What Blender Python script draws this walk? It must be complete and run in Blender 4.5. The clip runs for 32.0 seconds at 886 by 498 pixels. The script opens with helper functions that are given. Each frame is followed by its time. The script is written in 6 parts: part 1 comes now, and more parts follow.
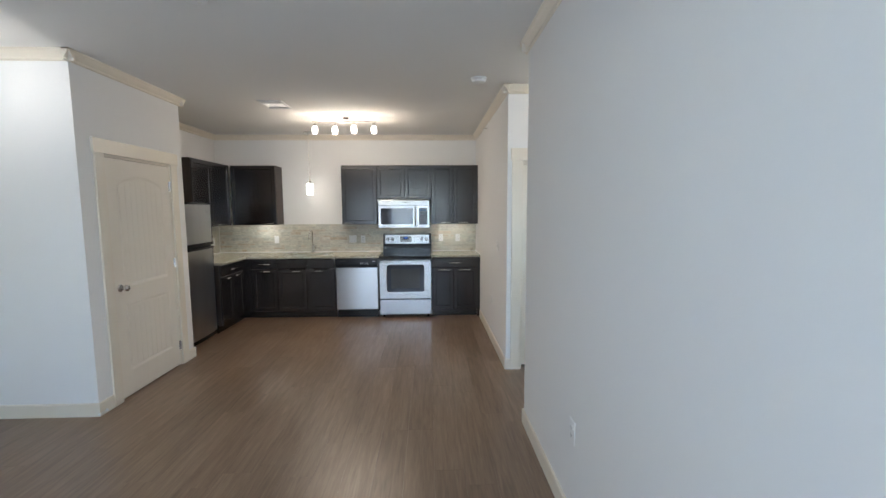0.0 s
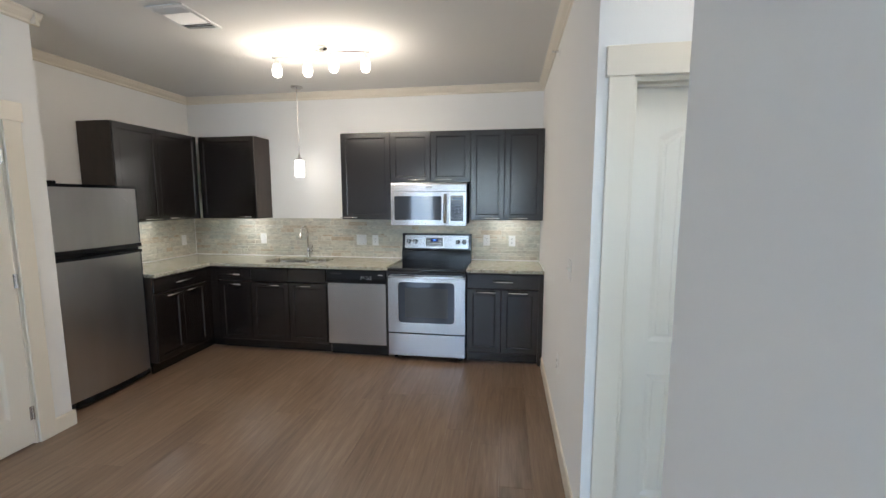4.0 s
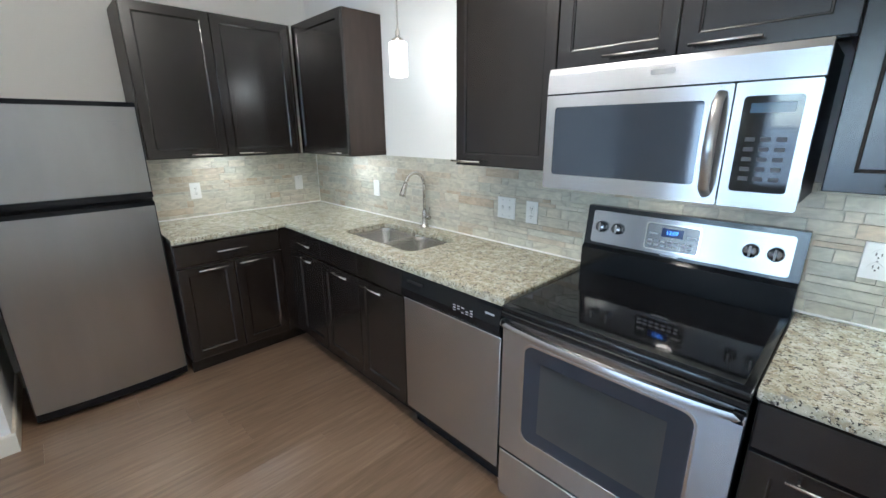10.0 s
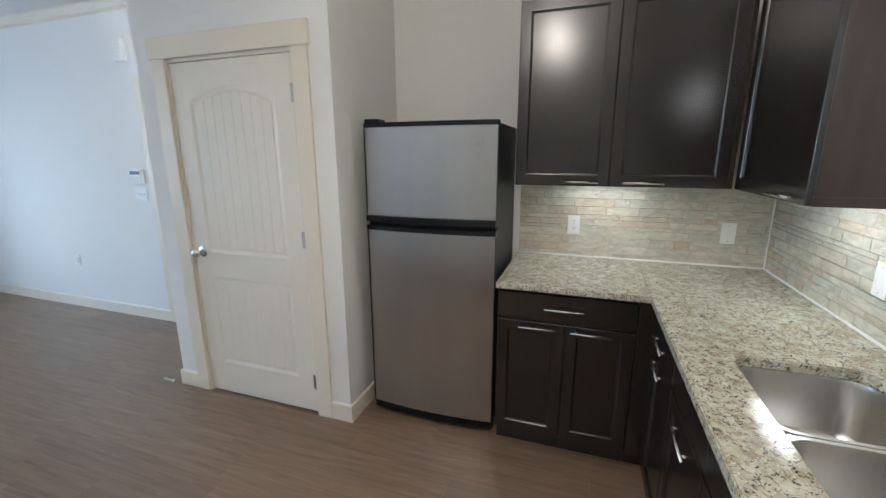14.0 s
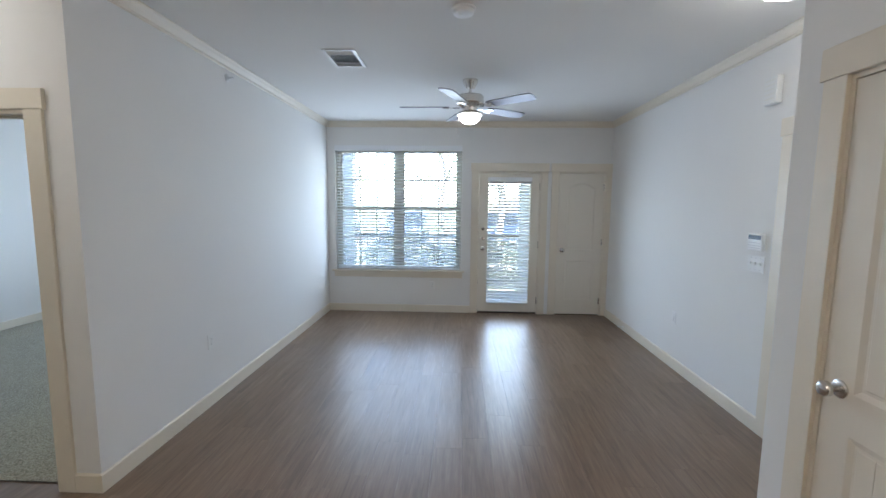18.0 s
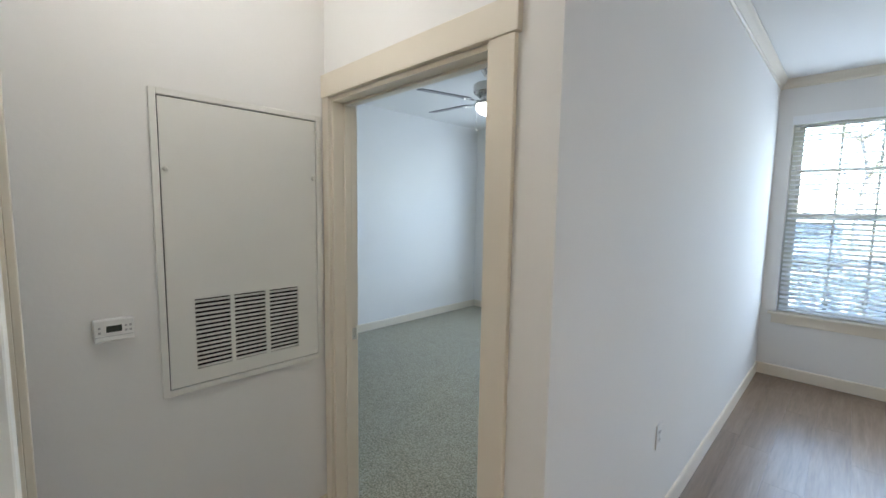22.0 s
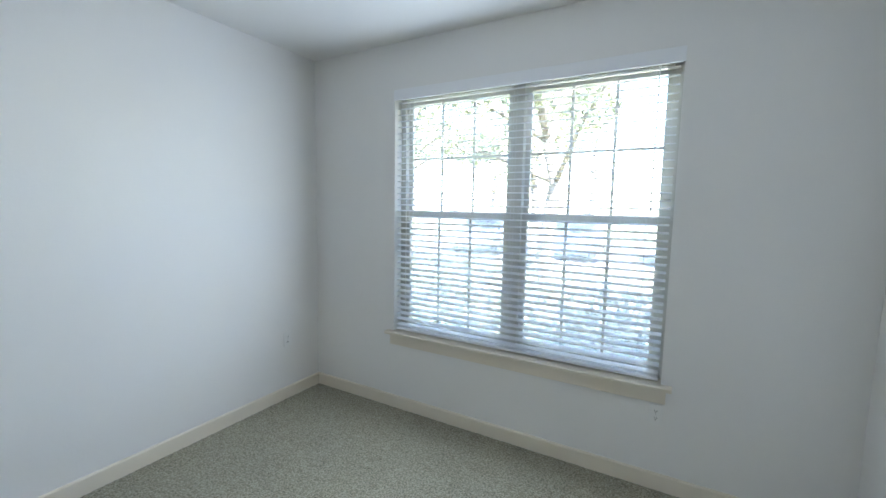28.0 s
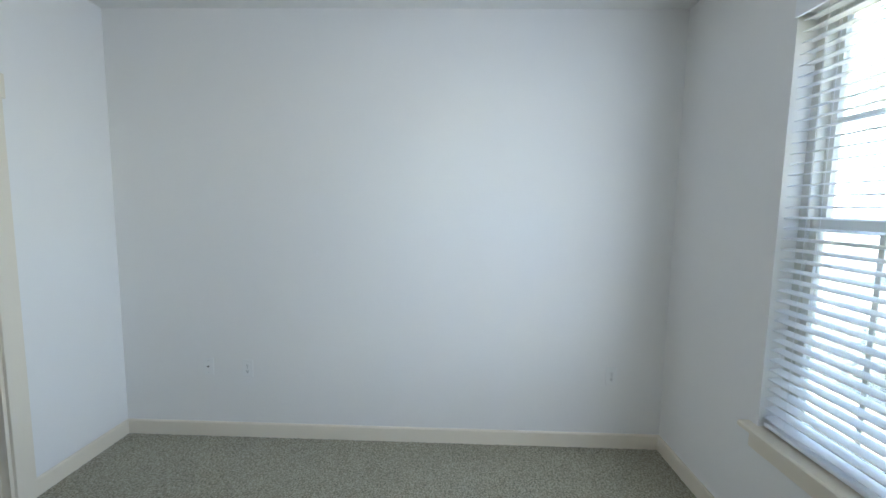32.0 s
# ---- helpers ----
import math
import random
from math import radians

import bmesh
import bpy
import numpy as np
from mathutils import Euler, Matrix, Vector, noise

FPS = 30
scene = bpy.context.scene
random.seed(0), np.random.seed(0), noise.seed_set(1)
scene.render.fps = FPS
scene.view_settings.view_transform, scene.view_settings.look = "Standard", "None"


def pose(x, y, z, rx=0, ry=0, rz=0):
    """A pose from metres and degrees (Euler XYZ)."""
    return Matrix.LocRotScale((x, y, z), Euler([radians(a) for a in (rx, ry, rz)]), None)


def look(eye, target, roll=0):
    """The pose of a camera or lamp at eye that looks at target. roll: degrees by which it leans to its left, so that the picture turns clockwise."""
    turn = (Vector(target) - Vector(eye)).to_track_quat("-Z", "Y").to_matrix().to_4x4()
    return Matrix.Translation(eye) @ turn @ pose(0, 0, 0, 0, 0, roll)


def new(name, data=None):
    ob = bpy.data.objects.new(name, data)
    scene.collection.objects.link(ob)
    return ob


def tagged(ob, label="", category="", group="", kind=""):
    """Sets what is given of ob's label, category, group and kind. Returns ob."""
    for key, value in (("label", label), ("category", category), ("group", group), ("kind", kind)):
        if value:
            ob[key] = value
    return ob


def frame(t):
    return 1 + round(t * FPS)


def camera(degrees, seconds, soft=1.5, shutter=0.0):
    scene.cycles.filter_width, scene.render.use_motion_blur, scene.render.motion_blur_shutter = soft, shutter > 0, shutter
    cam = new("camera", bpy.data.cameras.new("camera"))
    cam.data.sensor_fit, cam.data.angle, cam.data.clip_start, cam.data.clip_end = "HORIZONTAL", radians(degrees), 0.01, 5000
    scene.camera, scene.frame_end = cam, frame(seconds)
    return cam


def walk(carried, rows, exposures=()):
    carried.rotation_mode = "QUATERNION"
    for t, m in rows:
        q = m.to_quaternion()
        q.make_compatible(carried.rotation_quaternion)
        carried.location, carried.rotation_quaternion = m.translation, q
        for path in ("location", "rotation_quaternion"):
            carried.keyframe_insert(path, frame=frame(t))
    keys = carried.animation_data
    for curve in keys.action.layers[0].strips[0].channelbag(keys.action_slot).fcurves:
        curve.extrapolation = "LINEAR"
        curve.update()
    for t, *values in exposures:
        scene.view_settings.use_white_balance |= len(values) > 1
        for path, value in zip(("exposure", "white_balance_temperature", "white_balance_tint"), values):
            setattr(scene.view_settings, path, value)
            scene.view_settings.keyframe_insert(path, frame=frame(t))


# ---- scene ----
cam = camera(94.20, 32.0)
PATH = [
    (0, (0.407, 0.583, 1.600), (0.476, 2.572, 1.404), -0.3),
    (0.5, (0.538, 0.721, 1.603), (0.519, 2.711, 1.404), -0.3),
    (1, (0.639, 0.916, 1.603), (0.532, 2.903, 1.403), -0.2),
    (1.5, (0.700, 1.184, 1.603), (0.511, 3.165, 1.403), -0.1),
    (2, (0.729, 1.499, 1.600), (0.492, 3.475, 1.399), -0.1),
    (2.5, (0.746, 1.822, 1.592), (0.479, 3.794, 1.391), 0.0),
    (3, (0.766, 2.147, 1.583), (0.479, 4.116, 1.381), 0.0),
    (3.5, (0.811, 2.461, 1.576), (0.515, 4.427, 1.363), 0.0),
    (5.5, (0.826, 3.566, 1.530), (0.434, 5.497, 1.187), -0.3),
    (6, (0.834, 3.830, 1.524), (0.386, 5.741, 1.141), -0.4),
    (6.5, (0.858, 4.065, 1.519), (0.337, 5.950, 1.102), -0.4),
    (7, (0.850, 4.282, 1.516), (0.221, 6.127, 1.069), -0.4),
    (7.5, (0.812, 4.501, 1.514), (0.068, 6.297, 1.045), -0.4),
    (8, (0.782, 4.700, 1.513), (-0.070, 6.443, 1.026), -0.3),
    (8.5, (0.747, 4.889, 1.511), (-0.226, 6.560, 1.001), -0.3),
    (9, (0.677, 5.072, 1.509), (-0.429, 6.649, 0.972), -0.3),
    (9.5, (0.608, 5.241, 1.517), (-0.632, 6.711, 0.970), -0.3),
    (10, (0.540, 5.407, 1.530), (-0.841, 6.743, 0.975), -0.4),
    (10.5, (0.443, 5.558, 1.540), (-1.082, 6.722, 0.976), -0.5),
    (11, (0.343, 5.696, 1.544), (-1.320, 6.657, 0.985), -0.5),
    (11.5, (0.268, 5.821, 1.542), (-1.510, 6.558, 0.999), -0.4),
    (12, (0.189, 5.929, 1.529), (-1.677, 6.419, 1.000), -0.3),
    (12.5, (0.046, 6.064, 1.528), (-1.876, 6.255, 1.008), -0.3),
    (13, (-0.096, 6.190, 1.530), (-2.027, 6.075, 1.022), -0.4),
    (13.5, (-0.216, 6.259, 1.524), (-2.120, 5.884, 1.041), -0.3),
    (15.5, (-0.651, 6.198, 1.538), (-2.021, 4.780, 1.201), 0.4),
    (16, (-0.728, 6.080, 1.554), (-1.835, 4.444, 1.241), 0.5),
    (16.5, (-0.784, 5.941, 1.570), (-1.611, 4.142, 1.286), 0.2),
    (17, (-0.817, 5.804, 1.581), (-1.356, 3.896, 1.321), 0.0),
    (17.5, (-0.843, 5.664, 1.583), (-1.078, 3.691, 1.351), 0.3),
    (18, (-0.827, 5.524, 1.582), (-0.744, 3.537, 1.368), 0.6),
    (18.5, (-0.761, 5.382, 1.581), (-0.366, 3.432, 1.377), 0.9),
    (19, (-0.645, 5.226, 1.582), (0.023, 3.352, 1.376), 1.1),
    (19.5, (-0.511, 5.093, 1.578), (0.400, 3.325, 1.368), 1.1),
    (20, (-0.356, 4.995, 1.566), (0.771, 3.357, 1.349), 1.1),
    (20.5, (-0.160, 4.886, 1.555), (1.132, 3.374, 1.342), 1.0),
    (21, (0.054, 4.769, 1.543), (1.422, 3.326, 1.332), 1.0),
    (21.5, (0.291, 4.636, 1.541), (1.688, 3.220, 1.338), 0.9),
    (22, (0.545, 4.500, 1.541), (1.946, 3.086, 1.344), 0.9),
    (22.5, (0.783, 4.344, 1.546), (2.145, 2.892, 1.351), 1.0),
    (23, (0.992, 4.174, 1.560), (2.289, 2.664, 1.370), 0.9),
    (23.5, (1.169, 4.025, 1.577), (2.368, 2.436, 1.385), 0.7),
    (24, (1.312, 3.862, 1.585), (2.380, 2.183, 1.388), 0.4),
    (24.5, (1.472, 3.671, 1.581), (2.408, 1.913, 1.391), 0.2),
    (25, (1.612, 3.484, 1.577), (2.412, 1.660, 1.392), 0.1),
    (25.5, (1.731, 3.292, 1.575), (2.391, 1.413, 1.395), 0.1),
    (27.5, (1.966, 2.270, 1.584), (2.705, 0.422, 1.382), 1.0),
    (28, (2.046, 2.068, 1.584), (3.036, 0.343, 1.376), 1.0),
    (28.5, (2.099, 1.898, 1.585), (3.346, 0.349, 1.376), 0.9),
    (29, (2.109, 1.757, 1.584), (3.561, 0.397, 1.373), 0.8),
    (29.5, (2.104, 1.628, 1.581), (3.736, 0.492, 1.370), 0.6),
    (30, (2.106, 1.496, 1.578), (3.884, 0.605, 1.366), 0.5),
    (30.5, (2.128, 1.354, 1.574), (4.010, 0.711, 1.366), 0.6),
    (31, (2.135, 1.206, 1.569), (4.082, 0.801, 1.360), 0.7),
    (31.5, (2.142, 1.061, 1.565), (4.124, 0.891, 1.357), 0.8),
    (32, (2.134, 0.918, 1.567), (4.123, 0.974, 1.362), 0.9),
]
EXPOSURES = ((0, 4.24, 6080, 10), (2, 4.28, 6020, 10), (4, 4.42, 5900, 9), (6, 4.52, 5700, 9), (7.5, 4.66, 5350, 6), (9, 4.88, 5200, 5), (10.5, 4.84, 5400, 5), (12, 4.72, 5450, 5), (13.5, 4.62, 5500, 7), (16, 4.46, 5850, 10), (17, 4.27, 5950, 11), (18, 4.20, 6000, 11), (20, 4.30, 6100, 11), (22, 4.44, 6100, 10), (24, 4.45, 5950, 11), (26, 4.32, 6350, 12), (32, 4.30, 6450, 12))
walk(cam, [(t, look(eye, target, roll)) for t, eye, target, roll in PATH], EXPOSURES)

# ---------------------------------------------------------------- mesh helpers
def mesh_object(name, bm, material=None, parent=None, label="", smooth=0.0):
    """Links a bmesh as one mesh object, shaded smooth below the given angle."""
    data = bpy.data.meshes.new(name)
    if smooth:
        for f in bm.faces:
            f.smooth = True
        for e in bm.edges:
            if len(e.link_faces) == 2 and e.calc_face_angle(0.0) > radians(smooth):
                e.smooth = False
    bm.to_mesh(data)
    bm.free()
    for m in material if isinstance(material, (list, tuple)) else (material,):
        if m:
            data.materials.append(m)
    ob = new(name, data)
    if parent:
        ob.parent = parent
    if label:
        ob["label"] = label
    return ob


def part(name, bm, material, parent, label="", smooth=0.0):
    return mesh_object(name, bm, material, parent, label, smooth)


def thing(name, m=None, label="", category="", group=""):
    ob = new(name)
    ob.empty_display_size = 0.1
    if m is not None:
        ob.matrix_basis = m
    return tagged(ob, label, category, group)


def add_box(bm, lo, hi, bevel=0.0, segments=1):
    """A box from corner to corner, in an existing bmesh."""
    lo, hi = Vector(lo), Vector(hi)
    mid, size = (lo + hi) / 2, hi - lo
    made = bmesh.ops.create_cube(bm, size=1.0, matrix=Matrix.Translation(mid) @ Matrix.Diagonal((*size, 1)))
    if bevel:
        edges = list({e for v in made["verts"] for e in v.link_edges})
        bmesh.ops.bevel(bm, geom=edges, offset=min(bevel, 0.45 * min(abs(s) for s in size)), segments=segments, affect="EDGES", profile=0.5)
    return made["verts"]


def box(lo, hi, bevel=0.0, segments=1):
    bm = bmesh.new()
    add_box(bm, lo, hi, bevel, segments)
    return bm


def boxes(items, bevel=0.0, segments=1):
    bm = bmesh.new()
    for lo, hi in items:
        add_box(bm, lo, hi, bevel, segments)
    return bm


def add_lathe(bm, profile, m=None, steps=24):
    """A turned shape: (radius, height) pairs round z."""
    m = m or Matrix.Identity(4)
    rings = []
    for r, z in profile:
        if r < 1e-6:
            rings.append([bm.verts.new(m @ Vector((0, 0, z)))])
        else:
            rings.append([bm.verts.new(m @ Vector((r * math.cos(2 * math.pi * i / steps), r * math.sin(2 * math.pi * i / steps), z))) for i in range(steps)])
    for a, b in zip(rings, rings[1:]):
        for i in range(steps):
            j = (i + 1) % steps
            if len(a) == 1 and len(b) == 1:
                continue
            if len(a) == 1:
                bm.faces.new((a[0], b[i], b[j]))
            elif len(b) == 1:
                bm.faces.new((a[i], a[j], b[0]))
            else:
                bm.faces.new((a[i], a[j], b[j], b[i]))
    for ring, flip in ((rings[0], True), (rings[-1], False)):
        if len(ring) > 1:
            bm.faces.new(ring[::-1] if flip else ring)
    return bm


def lathe(profile, m=None, steps=24):
    bm = add_lathe(bmesh.new(), profile, m, steps)
    bmesh.ops.recalc_face_normals(bm, faces=bm.faces)
    return bm


def add_tube(bm, points, radius, steps=10):
    """A round bar along a line of points; radius may be one number or one a point."""
    points = [Vector(p) for p in points]
    radii = radius if isinstance(radius, (list, tuple)) else [radius] * len(points)
    rings, side = [], None
    for n, (p, r) in enumerate(zip(points, radii)):
        ahead = (points[min(n + 1, len(points) - 1)] - points[max(n - 1, 0)]).normalized()
        if side is None:
            side = ahead.orthogonal().normalized()
        side = (side - ahead * side.dot(ahead)).normalized()
        up = ahead.cross(side)
        rings.append([bm.verts.new(p + r * (math.cos(a) * side + math.sin(a) * up)) for a in (2 * math.pi * i / steps for i in range(steps))])
    for a, b in zip(rings, rings[1:]):
        for i in range(steps):
            j = (i + 1) % steps
            bm.faces.new((a[i], a[j], b[j], b[i]))
    bm.faces.new(rings[0][::-1])
    bm.faces.new(rings[-1])
    return bm


def tube(points, radius, steps=10):
    return add_tube(bmesh.new(), points, radius, steps)


def add_prism(bm, outline, axis, a, b):
    """An outline of (u, v) pairs drawn out along an axis from a to b: x takes (y, z), y takes (x, z), z takes (x, y)."""
    def at(u, v, w):
        return {"x": (w, u, v), "y": (u, w, v), "z": (u, v, w)}[axis]
    lo = [bm.verts.new(at(u, v, a)) for u, v in outline]
    hi = [bm.verts.new(at(u, v, b)) for u, v in outline]
    n = len(outline)
    faces = [bm.faces.new((lo[i], lo[(i + 1) % n], hi[(i + 1) % n], hi[i])) for i in range(n)]
    faces += [bm.faces.new(lo[::-1]), bm.faces.new(hi)]
    bmesh.ops.recalc_face_normals(bm, faces=faces)
    return bm


def prism(outline, axis, a, b):
    return add_prism(bmesh.new(), outline, axis, a, b)


def wall_mesh(axis, face, back, a, b, top, holes=()):
    """A wall along x or y between a and b, from its face to its back, with openings (a, b, z0, z1) that go right through."""
    us = sorted({a, b, *(h[0] for h in holes), *(h[1] for h in holes)})
    zs = sorted({0.0, top, *(h[2] for h in holes), *(h[3] for h in holes)})
    def solid(i, k):
        if not (0 <= i < len(us) - 1 and 0 <= k < len(zs) - 1):
            return False
        u, z = (us[i] + us[i + 1]) / 2, (zs[k] + zs[k + 1]) / 2
        return not any(h[0] < u < h[1] and h[2] < z < h[3] for h in holes)
    bm, verts = bmesh.new(), {}
    def v(u, w, z):
        p = (u, w, z) if axis == "x" else (w, u, z)
        if p not in verts:
            verts[p] = bm.verts.new(p)
        return verts[p]
    for i in range(len(us) - 1):
        for k in range(len(zs) - 1):
            if not solid(i, k):
                continue
            u0, u1, z0, z1 = us[i], us[i + 1], zs[k], zs[k + 1]
            for w in (face, back):
                bm.faces.new((v(u0, w, z0), v(u1, w, z0), v(u1, w, z1), v(u0, w, z1)))
            for other, corner in (((i - 1, k), ((u0, z0), (u0, z1))), ((i + 1, k), ((u1, z0), (u1, z1))),
                                  ((i, k - 1), ((u0, z0), (u1, z0))), ((i, k + 1), ((u0, z1), (u1, z1)))):
                if not solid(*other):
                    (ua, za), (ub, zb) = corner
                    bm.faces.new((v(ua, face, za), v(ub, face, zb), v(ub, back, zb), v(ua, back, za)))
    bmesh.ops.recalc_face_normals(bm, faces=bm.faces)
    return bm


def text_mesh(name, words, size, m, material, parent, depth=0.0004, align="CENTER"):
    """Raised lettering in the built-in font, as a mesh."""
    curve = bpy.data.curves.new(name, "FONT")
    curve.body, curve.size, curve.extrude, curve.align_x, curve.align_y = words, size, depth, align, "CENTER"
    made = bpy.data.objects.new(name, curve)
    scene.collection.objects.link(made)
    data = bpy.data.meshes.new_from_object(made.evaluated_get(bpy.context.evaluated_depsgraph_get()))
    bpy.data.objects.remove(made)
    ob = new(name, data)
    data.materials.clear()
    data.materials.append(material)
    ob.matrix_basis, ob.parent = m, parent
    return ob


# ---------------------------------------------------------------- light
world = bpy.data.worlds.new("sky")
scene.world = world
world.use_nodes = True
sky = world.node_tree.nodes.new("ShaderNodeTexSky")
sky.sky_type, sky.sun_disc = "NISHITA", False
sky.sun_elevation, sky.sun_rotation = radians(52), radians(-52)
world.node_tree.links.new(sky.outputs[0], world.node_tree.nodes["Background"].inputs[0])
world.node_tree.nodes["Background"].inputs[1].default_value = 0.125
LIVE_FAN_TURN, BED_FAN_TURN = -1.0, 3.0


def lamp(name, kind, energy, colour, m, **more):
    data = bpy.data.lights.new(name, kind)
    data.energy, data.color = energy * (POWER if kind != "SUN" else 1.0), colour
    for key, value in more.items():
        if key == "size":
            data.shape, data.size = "RECTANGLE", value
        elif key == "size_y":
            data.size_y = value
        elif key == "radius":
            data.shadow_soft_size = value
        elif key == "spread":
            data.spread = value
        elif key == "cone":
            data.spot_size, data.spot_blend = value, 0.9
        elif key == "angle":
            data.angle = value
    ob = new(name, data)
    ob.matrix_basis = m
    return ob


POWER = 0.0235                         # all lamps but the sun, together
lamp("sun", "SUN", 5.0, (1.0, 0.96, 0.90), look((0, 0, 0), (0.45, -0.35, -0.75)), angle=radians(0.5))
# Sky light through the two windows and the glazed door.
DAY = (0.67, 0.815, 1.0)
lamp("sky_light", "AREA", 60, DAY, look((0.08, -0.415, 1.50), (0.08, 2.0, 1.56)), size=1.80, size_y=1.72, spread=radians(172))
lamp("sky_light", "AREA", 29, DAY, look((-1.517, -0.345, 1.06), (-1.517, 2.0, 1.0)), size=0.60, size_y=1.75, spread=radians(150))
lamp("sky_light", "AREA", 72, DAY, look((2.995, -0.415, 1.50), (2.995, 2.0, 1.56)), size=1.80, size_y=1.72, spread=radians(172))
WARM = (1.0, 0.83, 0.65)

# ---------------------------------------------------------------- materials
def material(name, colour, rough=0.5, metal=0.0, coat=0.0, spread=0.06, scale=6.0, fine=0.0, fine_scale=120.0, bump=0.0, bump_scale=200.0,
             stretch=(1, 1, 1), per_object=0.0, emission=0.0, rough_spread=0.0, specular=0.5):
    """A surface with variation at two scales, roughness variation and fine relief."""
    m = bpy.data.materials.new(name)
    m.use_nodes = True
    t = m.node_tree
    n, link = t.nodes, t.links.new
    bsdf = n["Principled BSDF"]
    bsdf.inputs["Base Color"].default_value = (*colour, 1)
    bsdf.inputs["Roughness"].default_value, bsdf.inputs["Metallic"].default_value = rough, metal
    bsdf.inputs["Coat Weight"].default_value, bsdf.inputs["Specular IOR Level"].default_value = coat, specular
    if emission:
        bsdf.inputs["Emission Color"].default_value = (*colour, 1)
        bsdf.inputs["Emission Strength"].default_value = emission
        return m
    place = n.new("ShaderNodeTexCoord")
    squash = n.new("ShaderNodeMapping")
    squash.inputs["Scale"].default_value = stretch
    link(place.outputs["Object"], squash.inputs[0])
    coarse = n.new("ShaderNodeTexNoise")
    coarse.inputs["Scale"].default_value, coarse.inputs["Detail"].default_value = scale, 4
    link(squash.outputs[0], coarse.inputs["Vector"])
    grain = n.new("ShaderNodeTexNoise")
    grain.inputs["Scale"].default_value, grain.inputs["Detail"].default_value = fine_scale, 3
    link(squash.outputs[0], grain.inputs["Vector"])
    both = n.new("ShaderNodeMath")
    both.operation = "MULTIPLY_ADD"
    link(grain.outputs[0], both.inputs[0])
    both.inputs[1].default_value = fine
    spreadnode = n.new("ShaderNodeMath")
    spreadnode.operation, spreadnode.inputs[1].default_value = "MULTIPLY", spread
    link(coarse.outputs[0], spreadnode.inputs[0])
    link(spreadnode.outputs[0], both.inputs[2])
    value = n.new("ShaderNodeMath")
    value.operation, value.inputs[1].default_value = "ADD", 1.0 - (spread + fine) / 2
    link(both.outputs[0], value.inputs[0])
    out = value.outputs[0]
    if per_object:
        info = n.new("ShaderNodeObjectInfo")
        shade = n.new("ShaderNodeMath")
        shade.operation, shade.inputs[1].default_value = "MULTIPLY_ADD", per_object
        link(info.outputs["Random"], shade.inputs[0])
        shade.inputs[2].default_value = 1.0 - per_object / 2
        mix = n.new("ShaderNodeMath")
        mix.operation = "MULTIPLY"
        link(out, mix.inputs[0])
        link(shade.outputs[0], mix.inputs[1])
        out = mix.outputs[0]
    hue = n.new("ShaderNodeHueSaturation")
    hue.inputs["Color"].default_value = (*colour, 1)
    link(out, hue.inputs["Value"])
    link(hue.outputs[0], bsdf.inputs["Base Color"])
    if rough_spread:
        r = n.new("ShaderNodeMapRange")
        r.inputs["To Min"].default_value, r.inputs["To Max"].default_value = rough - rough_spread, rough + rough_spread
        link(coarse.outputs[0], r.inputs[0])
        link(r.outputs[0], bsdf.inputs["Roughness"])
    if bump:
        relief = n.new("ShaderNodeTexNoise")
        relief.inputs["Scale"].default_value, relief.inputs["Detail"].default_value = bump_scale, 3
        link(squash.outputs[0], relief.inputs["Vector"])
        b = n.new("ShaderNodeBump")
        b.inputs["Strength"].default_value, b.inputs["Distance"].default_value = bump, 0.002
        link(relief.outputs[0], b.inputs["Height"])
        link(b.outputs[0], bsdf.inputs["Normal"])
    return m


def ramp_node(t, factor, stops):
    r = t.nodes.new("ShaderNodeValToRGB")
    while len(r.color_ramp.elements) < len(stops):
        r.color_ramp.elements.new(0.5)
    for e, (p, c) in zip(r.color_ramp.elements, stops):
        e.position, e.color = p, (*c, 1)
    t.links.new(factor, r.inputs[0])
    return r


WALL = material("wall_paint", (0.83, 0.82, 0.795), 0.9, specular=0.15, spread=0.03, scale=1.5, bump=0.25, bump_scale=55)
CEILING = material("ceiling_paint", (0.82, 0.81, 0.78), 0.95, specular=0.1, spread=0.03, scale=1.2, bump=0.3, bump_scale=60)
TRIM = material("trim_paint", (0.78, 0.715, 0.60), 0.36, spread=0.03, scale=4, bump=0.04, bump_scale=90)
DOOR_PAINT = material("door_paint", (0.80, 0.745, 0.645), 0.33, spread=0.03, scale=4, fine=0.03, fine_scale=40, stretch=(6, 6, 0.4), bump=0.12, bump_scale=60)
NICKEL = material("satin_nickel", (0.68, 0.655, 0.62), 0.27, 1.0, spread=0.05, fine=0.04)
CHROME = material("chrome", (0.78, 0.78, 0.78), 0.10, 1.0, spread=0.03)
WHITE_PLASTIC = material("white_plastic", (0.82, 0.82, 0.80), 0.35, spread=0.02)
IVORY_PLASTIC = material("ivory_plastic", (0.80, 0.79, 0.74), 0.35, spread=0.02)
BLACK_PLASTIC = material("black_plastic", (0.008, 0.009, 0.011), 0.18, spread=0.1, specular=0.3)
# Near-black that paints shade into gaps, slots and vents; also gaskets and floor bed.
GAP_SHADE_BLACK = material("gap_shade_black", (0.01, 0.01, 0.01), 0.9, spread=0.1)
BLIND = material("blind_slat", (0.86, 0.87, 0.88), 0.45, spread=0.03, scale=3)
VINYL = material("vinyl_frame", (0.66, 0.65, 0.60), 0.4, spread=0.03)
CAULK = material("caulk", (0.82, 0.81, 0.78), 0.5, spread=0.04)


